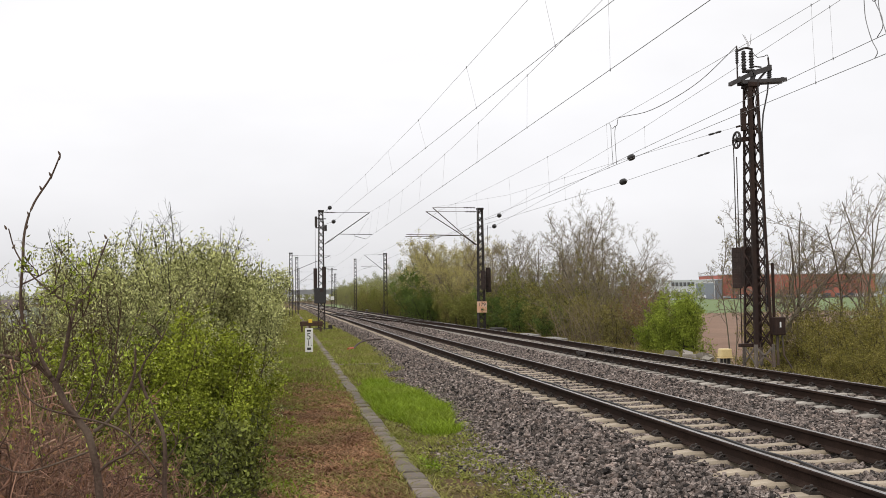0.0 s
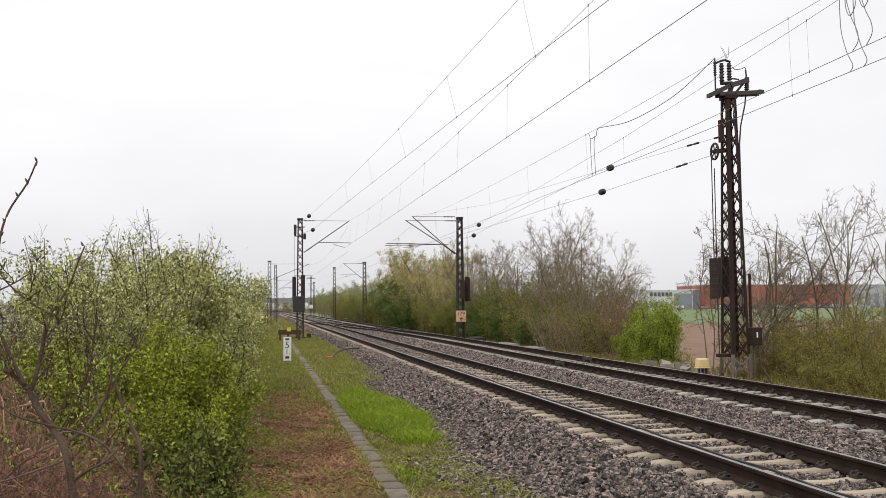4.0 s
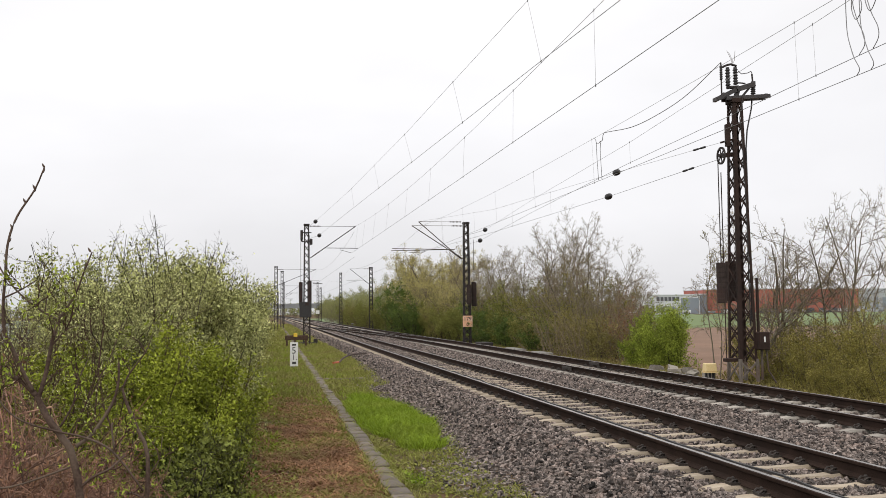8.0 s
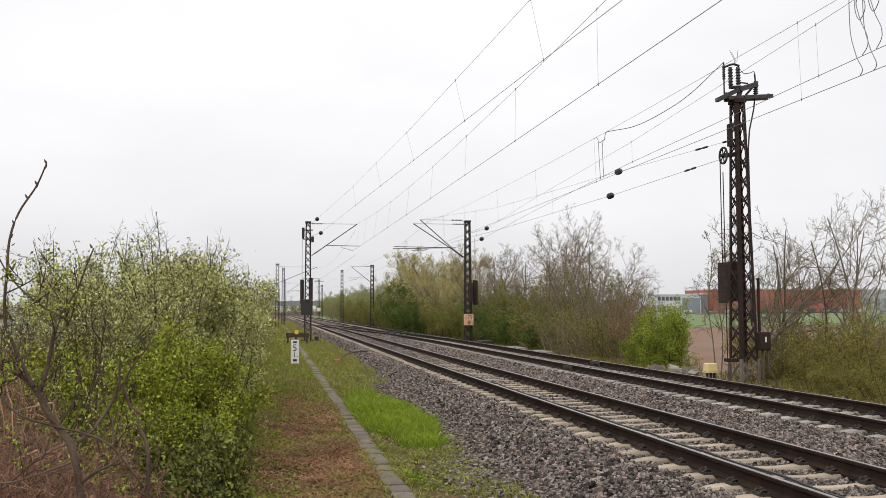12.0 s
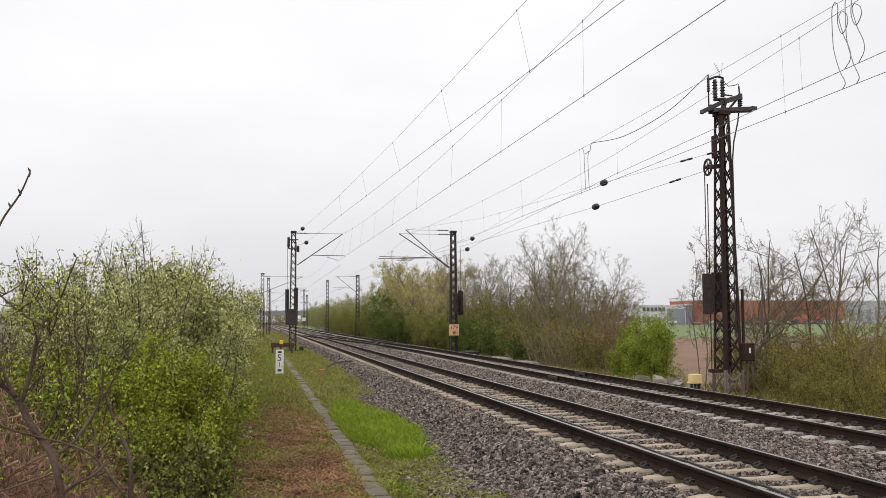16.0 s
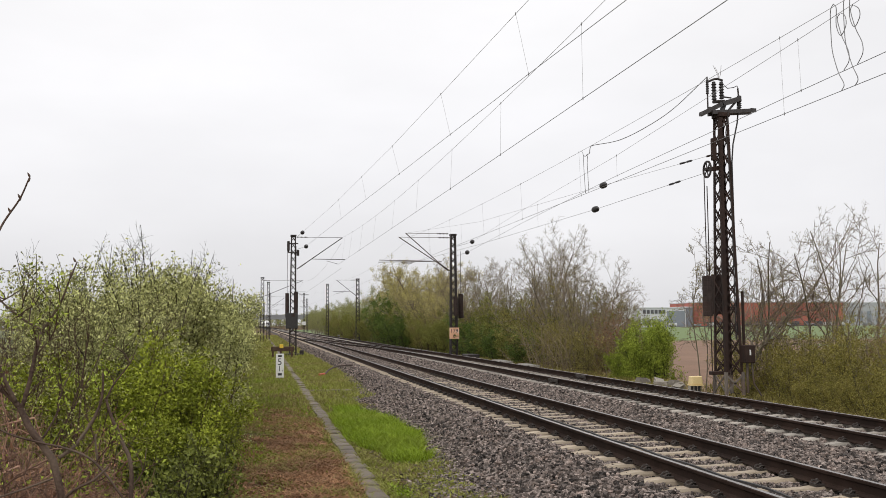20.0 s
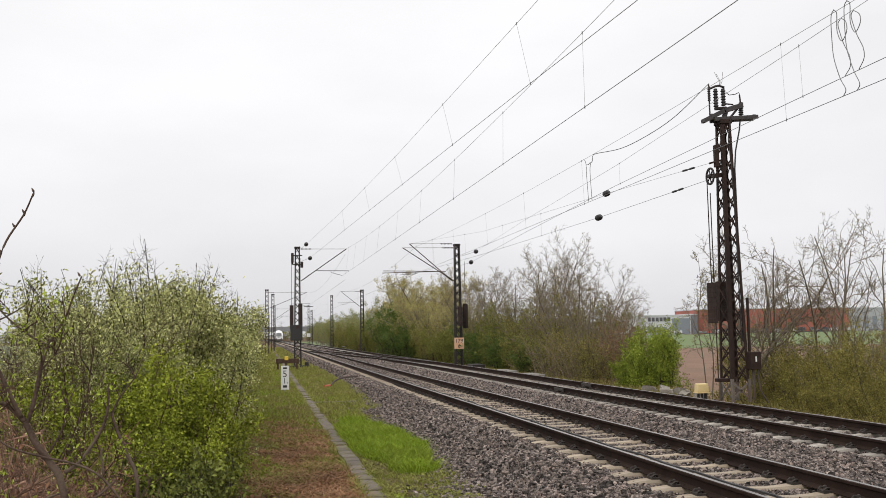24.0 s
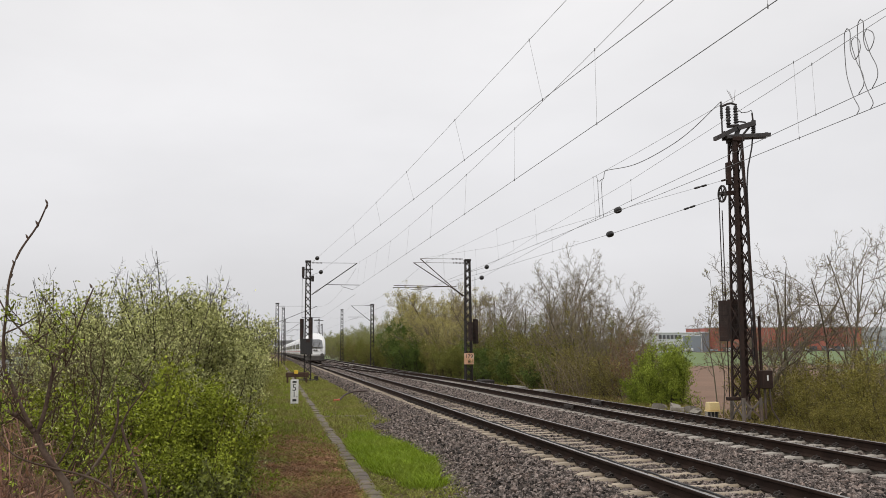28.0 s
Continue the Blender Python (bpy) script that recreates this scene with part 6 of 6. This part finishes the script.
blades("far_side_grass", 12000, area(11.9, 14.5, 14, 60, None, 1.2), 0.10, 0.02, M["leaf_scrub"], "rough brownish grass beside the far track", 0.7)

v, q = pebbles(15000, area(1.6, 3.3, 7, 30, toe_mix, 1.4), 0.055)
tagged(new("strewn_stones", mesh_of("strewn_stones", v, q, M["stone"])), "grey stones strewn among the weeds at the ballast toe", "gravel", kind="stuff")
v, q = pebbles(9000, area(-0.55, 1.28, 7, 22, lambda x, y: clumps(x, y, -0.2, 1.5, 3.0), 1.4), 0.06)
tagged(new("mulch_clods", mesh_of("mulch_clods", v, q, M["leaf_brown"])), "crumbled dark brown mulch clods on the path", "litter", kind="stuff")
v, q = pebbles(2500, area(-0.5, 1.3, 7, 24, None, 1.4), 0.022)
tagged(new("path_grit", mesh_of("path_grit", v, q, M["stone"])), "fine grit on the trodden path", "gravel", kind="stuff")
rosettes("hedge_foot_herbs", 30000, area(-0.9, 0.3, 8, 30, lambda x, y: clumps(x, y, 0.2 + 1.3 * (x + 0.5), 1.3, 1.0), 1.4), 0.042, M["weed"], "low leafy herbs at the foot of the hedge", "weeds", 0.08)
rosettes("path_litter", 60000, area(-0.6, 1.3, 7, 30, lambda x, y: clumps(x, y, -1.2, 1.0, 0.0), 1.5), 0.04, M["leaf_brown"], "dry brown leaf litter on the path", "litter")
rosettes("path_herbs", 26000, area(-0.7, 1.3, 7, 34, lambda x, y: clumps(x, y, 1.35 - 1.6 * np.clip(-x, 0, 1) - 0.08 * np.clip(y - 16, 0, 20), 1.3, 2.0), 1.5), 0.045, M["weed"], "low green herbs on the path")
rosettes("toe_herbs", 34000, area(1.57, 2.95, 7, 27, lambda x, y: clumps(x, y, 0.2 + 0.9 * (x - 2.2), 1.6, 4.0) & ~patch(x, y), 1.4), 0.045, M["weed"], "low herbs between trough and ballast")
rosettes("yellow_herb", 260, area(1.60, 1.84, 11.3, 12.0), 0.04, M["grass"], "small bright green cushion of herbs beside the trough", "weeds", 0.1)

# ---- small trackside things ----
post = thing("kilometre_post", pose(0.775, 36.4, 0), "white kilometre board with black figures on a short post", "sign")
part("post", box(bmesh.new(), -0.03, 0.03, 0.02, 0.07, -0.3, 0.9), M["concrete"], post)
board = part("board", box(bmesh.new(), -0.15, 0.15, -0.02, 0.02, 0.09, 1.0, 0.01), M["white"], post, "white enamel board")
for z, w, h in ((0.91, 0.15, 0.07), (0.22, 0.15, 0.09)):
    part("figure_bar", box(bmesh.new(), -w / 2, w / 2, -0.026, -0.021, z - h / 2, z + h / 2), M["ink"], board)

lettering("5", 0.36, (-0.005, -0.023, 0.575), board, M["ink"])
lettering("1.", 0.30, (0.02, -0.023, 0.335), board, M["ink"])

beam = thing("trestle", pose(1.35, 61.0, 0), "low dark timber trestle with a yellow block beside the mast", "trestle")
part("beam", box(bmesh.new(), -0.62, 0.85, -0.1, 0.1, 0.42, 0.72, 0.02), M["darkbark"], beam)
for x in (-0.5, 0.0, 0.7):
    part("leg", box(bmesh.new(), x - 0.06, x + 0.06, -0.07, 0.07, -0.1, 0.43), M["darkbark"], beam)
part("marker_block", box(bmesh.new(), -0.08, 0.16, -0.16, 0.05, 0.62, 0.86, 0.015), M["signal_yellow"], beam, "bright yellow block")

yb = thing("cable_marker", pose(11.41, 23.3, 0.05), "cream-yellow connection box on dark short legs", "connection box")
bm = bmesh.new()
box(bm, -0.165, 0.165, -0.12, 0.12, 0.38, 0.61, 0.02)
for v in bm.verts:
    if v.co.z > 0.55:
        v.co.x *= 0.88
part("hood", bm, M["yellow"], yb, "cream-yellow plastic hood")
part("brim", box(bmesh.new(), -0.18, 0.18, -0.135, 0.135, 0.36, 0.385, 0.005), M["yellow"], yb)
for x in (-0.10, 0.0, 0.10):
    part("leg", box(bmesh.new(), x - 0.025, x + 0.025, -0.03, 0.03, -0.1, 0.37), M["black"], yb)

# pale broken blocks beside the far track
for x, y, s, a in ((12.75, 30.0, 0.34, 20), (12.95, 29.1, 0.36, 70), (12.7, 28.4, 0.32, 150), (12.9, 27.6, 0.30, 200), (12.6, 26.9, 0.28, 40), (13.2, 28.6, 0.3, 110), (12.75, 26.2, 0.26, 300)):
    bm = bmesh.new()
    bmesh.ops.create_cube(bm, size=1)
    bmesh.ops.subdivide_edges(bm, edges=bm.edges, cuts=1)
    for v in bm.verts:
        v.co = Vector((v.co.x * 1.2, v.co.y * 0.8, v.co.z * 0.7)) * s * (1 + random.uniform(-0.22, 0.22))
    ob = tagged(part("block_stone", bm, M["rock"]), "pale broken block of stone in the grass", "stone", "block stones")
    ob.matrix_world = pose(x, y, 0.08, random.uniform(-15, 15), random.uniform(-15, 15), a)

# hose with a red end, lying out of the ballast
hose = thing("hose", pose(2.55, 39, 0.0), "dark drain hose with an orange-red end on the ballast", "hose")
part("tube", rod(bmesh.new(), curve_pts([(0.1, 0, 0.03), (0.35, 0.6, 0.22), (0.8, 1.2, 0.34), (1.4, 1.4, 0.36)]), 0.036, 7), M["hose"], hose)
part("end", rod(bmesh.new(), [(-0.14, -0.3, 0.06), (0.1, 0, 0.07)], 0.05, 8), M["redhose"], hose)

# low cabinets and duct covers by the far track
for x, y, w, d, h in ((12.0, 53, 0.7, 1.6, 0.32), (12.3, 47, 0.5, 2.4, 0.18), (12.4, 42.5, 0.5, 2.0, 0.16)):
    ob = tagged(part("duct_cover", box(bmesh.new(), -w / 2, w / 2, -d / 2, d / 2, -0.1, h, 0.02), M["darkmast" if h > 0.3 else "concrete"]), "low cover box in the grass beside the far track", "duct cover", "duct covers")
    ob.matrix_world = pose(x, y, 0.02)

# point motor and lantern in the four-foot further down
for x, y in ((7.4, 92), (9.4, 150), (10.6, 128)):
    t = thing("track_lantern", pose(x, y, 0.2), "small grey-topped track lantern between the tracks", "lantern", "track lanterns")
    part("stand", box(bmesh.new(), -0.09, 0.09, -0.09, 0.09, -0.05, 0.4, 0.01), M["galv"], t)
    part("cap", box(bmesh.new(), -0.16, 0.16, -0.16, 0.16, 0.4, 0.52, 0.03), M["concrete"], t)

# ---- bridge far off ----
br = thing("road_bridge", pose(0, 470, 0), "flat grey concrete road bridge across the line far off", "bridge")
part("deck", box(bmesh.new(), -60, 40, -4, 4, 4.9, 6.4, 0.05), M["bridge"], br)
part("railing", box(bmesh.new(), -60, 40, -4.1, -4.0, 6.2, 7.2), M["bridge"], br)
for x in (-24, -10, 16, 28):
    part("pier", box(bmesh.new(), x - 0.6, x + 0.6, -3, 3, -1, 5.2, 0.05), M["bridge"], br)

# ---- industrial halls across the field ----
def hall(name, x, y, w, d, h, mat, label, band=None):
    t = thing(name, pose(x, y, -0.6), label, "industrial hall", "industrial halls")
    part("wall", box(bmesh.new(), -w / 2, w / 2, -d / 2, d / 2, 0, h, 0.05), mat, t)
    part("roof", box(bmesh.new(), -w / 2 - 0.3, w / 2 + 0.3, -d / 2 - 0.3, d / 2 + 0.3, h, h + 0.6, 0.05), M["white_wall"], t)
    return t


h1 = hall("factory_hall", 228.5, 540, 47, 30, 11.2, M["white_wall"], "white industrial hall with dark lettering and grey gate")
for k in range(6):
    part("sign_bar", box(bmesh.new(), -4.0 + k * 2.5, -2.2 + k * 2.5, -15.3, -15.05, 8.0, 10.3), M["dark_wall"], h1)
for k in range(5):
    part("window", box(bmesh.new(), -8 + k * 3.4, -5.8 + k * 3.4, -15.2, -15.02, 1.6, 4.6), M["grey_wall"], h1)
part("gate", box(bmesh.new(), 11.5, 22.8, -15.3, -15.02, 0.2, 9.6), M["grey_wall"], h1, "wide blue-grey sliding gate")
h2 = hall("factory_hall", 255, 542, 5.6, 30, 11.6, M["grey_wall"], "narrow blue-grey connecting hall")
h3 = hall("factory_hall", 306, 540, 96, 40, 14.4, M["hazed_red_wall"], "long red industrial hall with white roof edge")
for k in range(11):
    part("window", box(bmesh.new(), -43 + k * 8, -38 + k * 8, -20.25, -20.02, 0.6, 3.0), M["dark_wall"], h3)
part("base_band", box(bmesh.new(), -48.2, 48.2, -20.2, -20.01, 0.0, 0.5), M["dark_wall"], h3)
for k in range(23):
    part("cladding_joint", box(bmesh.new(), -44.1 + k * 4, -43.9 + k * 4, -20.08, -20.01, 3.4, 14.3), M["dark_wall"], h3)
h4 = hall("factory_hall", 369.5, 540, 30, 40, 14.0, M["pale_grey_wall"], "pale grey industrial hall at the end of the row")
for k in range(4):
    part("window", box(bmesh.new(), -11 + k * 6, -8 + k * 6, -20.25, -20.02, 2.0, 9.0), M["grey_wall"], h4)

# low brown-roofed building beyond the brambles
shed = thing("low_building", pose(-30.2, 90, -0.62), "low pale building with a dark brown pitched roof", "building")
part("wall", box(bmesh.new(), -6, 6, -3, 3, -0.1, 2.1, 0.02), M["white_wall"], shed)
bm = bmesh.new()
for sy in (-1, 1):
    bar(bm, (0, sy * 3.4, 1.95), (0, 0, 3.05), 12.6, 0.12, (0, 0, 1))
part("roof", bm, M["roof_brown"], shed, "dark brown tiled roof")
for k in range(5):
    part("window", box(bmesh.new(), -4.9 + k * 2.3, -3.9 + k * 2.3, -3.05, -2.99, 0.9, 1.75), M["dark_wall"], shed)

for k in range(16):
    x = 215 + k * 12.5
    t = thing("parked_van", pose(x, 512 + (k % 3) * 3, -0.55), "white or dark van parked before the halls", "van", "parked vans")
    part("body", box(bmesh.new(), -2.6, 2.6, -1, 1, 0.5, 2.3 if k % 3 else 1.6, 0.25), M["white_wall" if k % 3 else "grey_wall"], t)
    for s in (-1.6, 1.6):
        part("wheel", lathe(bmesh.new(), [(0.34, -0.12), (0.34, 0.12)], (s, -0.95, 0.36), 10, (0, 1, 0)), M["black"], t)

# ---- train: white driving trailer, coaches behind ----
def profile(k=1.0, top=4.05):
    """Coach cross-section, half outline from sill to roof."""
    half = [(1.36, 0.95), (1.415, 1.25), (1.415, 2.5), (1.36, 3.05), (1.20, 3.45), (0.88, 3.80), (0.48, 3.98), (0.0, top)]
    pts = [(x * k, z) for x, z in half] + [(-x * k, z) for x, z in half[-2::-1]]
    return pts


def loft(bm, rings):
    vs = [[bm.verts.new(p) for p in r] for r in rings]
    for a, b in zip(vs, vs[1:]):
        for i in range(len(a) - 1):
            bm.faces.new((a[i], a[i + 1], b[i + 1], b[i]))
        bm.faces.new((a[-1], a[0], b[0], b[-1]))
    bm.faces.new(vs[0])
    bm.faces.new(vs[-1][::-1])
    bmesh.ops.recalc_face_normals(bm, faces=bm.faces)
    return bm


def coach(front, label):
    """A 26.4 m coach; its space has the near end at y=0, the body towards +y, z=0 at the rail top."""
    t = thing("train_coach", pose(5.5, 2000, RT), label, "train", "train coaches")
    rings = []
    if front:
        for y, k, sink, up in ((-0.02, 0.72, 1.35, 0.0), (0.15, 0.84, 0.95, 0.0), (0.5, 0.93, 0.5, 0.0), (1.1, 0.98, 0.18, 0.0), (1.9, 1.0, 0.0, 0.0)):
            rings.append([(x * k, y + max(0, z - 2.0) * (0.42 if y < 1.5 else 0.15), z - sink * max(0, z - 1.7) / 2.35) for x, z in profile()])
    else:
        rings.append([(x, 0, z) for x, z in profile()])
    rings.append([(x, 26.2, z) for x, z in profile()])
    part("body", loft(bmesh.new(), rings), M["train_white"], t, "glossy white body", True)
    for s in (-1, 1):
        part("window_band", box(bmesh.new(), *sorted((s * 1.395, s * 1.43)), 4.0 if front else 1.8, 25.0, 1.95, 2.75), M["train_dark"], t, "dark window band")
        part("stripe", box(bmesh.new(), *sorted((s * 1.40, s * 1.427)), 2.2 if front else 0.2, 26.0, 1.50, 1.60), M["train_red"], t, "red stripe along the side")
        part("door", box(bmesh.new(), *sorted((s * 1.40, s * 1.432)), 2.6 if front else 0.5, 3.5 if front else 1.4, 1.0, 3.0), M["train_white"], t)
    part("underframe", box(bmesh.new(), -1.25, 1.25, 0.8, 25.6, 0.5, 0.96, 0.05), M["train_grey"], t)
    for y in (3.6, 22.4):
        b = part("bogie", box(bmesh.new(), -1.15, 1.15, y - 1.6, y + 1.6, 0.35, 0.75, 0.06), M["train_grey"], t)
        for dy in (-1.25, 1.25):
            for x in (-0.7525, 0.7525):
                part("wheel", lathe(bmesh.new(), [(0.46, -0.065), (0.46, 0.065)], (x, y + dy, 0.46), 16, (1, 0, 0)), M["train_grey"], b)
    part("roof_panel", loft(bmesh.new(), [[(x, yy, z) for x, z in ((0.86, 3.83), (0.47, 4.0), (0, 4.07), (-0.47, 4.0), (-0.86, 3.83), (-0.6, 3.75), (0.6, 3.75))] for yy in (3.2 if front else 0.4, 26.0)]), M["train_roof"], t)
    if front:
        bm = bmesh.new()
        pane = [(-0.98, 2.1, 0.02), (-0.86, 3.02, 0.02), (-0.5, 3.16, 0.02), (0.5, 3.16, 0.02), (0.86, 3.02, 0.02), (0.98, 2.1, 0.02)]
        a = [bm.verts.new((x, 0.16 + (z - 2.1) * 0.50 - 0.12, z)) for x, z, _ in pane]
        b = [bm.verts.new((x, 0.16 + (z - 2.1) * 0.50 + 0.6, z)) for x, z, _ in pane]
        bm.faces.new(a[::-1])
        bm.faces.new(b)
        for i in range(6):
            bm.faces.new((a[i], a[(i + 1) % 6], b[(i + 1) % 6], b[i]))
        bmesh.ops.recalc_face_normals(bm, faces=bm.faces)
        part("windscreen", bm, M["train_glass"], t, "windscreen with grey reflections put into its colour")
        for x in (-0.28, 0.02):
            part("number_bar", box(bmesh.new(), x, x + 0.22, -0.05, 0.2, 1.62, 1.78), M["train_grey"], t, "grey number bar")
        for x in (-0.45, 0.3):
            part("wiper", rod(bmesh.new(), [(x, -0.06, 2.1), (x + 0.3, 0.28, 2.8)], 0.03, 5), M["train_grey"], t)
        for x in (-0.72, 0.72):
            part("headlamp", lathe(bmesh.new(), [(0.11, -0.05), (0.11, 0.05)], (x, -0.04, 1.68), 12, (0, 1, 0)), M["white"], t, "white headlamp")
            part("buffer", lathe(bmesh.new(), [(0.12, 0.3), (0.12, 0.0), (0.24, -0.02), (0.24, -0.08)], (x * 1.2, -0.2, 1.05), 12, (0, 1, 0)), M["train_grey"], t)
        part("skirt", box(bmesh.new(), -1.2, 1.2, -0.05, 1.6, 0.28, 0.98, 0.1), M["train_grey"], t)
    return t


front_coach = coach(True, "white express driving trailer with red stripe, approaching")
coaches = [front_coach, coach(False, "white express coach with dark windows and red stripe")]
for k in range(9):
    coaches.append(copy_thing(coaches[1], pose(5.5, 2000, RT)))

NOSE = 127.0                   # nose of the train at the clip's end
SPEED = 50.0


def on_track(y):
    return Vector((float(track_x(y)), y, RT))


def motions():
    times = [0, 8, 14, 18, 20, 21, 22, 23, 24, 25, 26, 27, 28]
    for k, c in enumerate(coaches):
        rows = []
        for t in times:
            y = NOSE + SPEED * (28 - t) + 26.6 * k
            a, b = on_track(y + 3.6), on_track(y + 22.4)
            d = b - a
            h = math.degrees(math.atan2(-d.x, d.y))
            o = a - Vector((-math.sin(radians(h)), math.cos(radians(h)), 0)) * 3.6
            rows.append((t, pose(o.x, o.y, RT, 0, 0, h)))
        walk(c, rows)


motions()
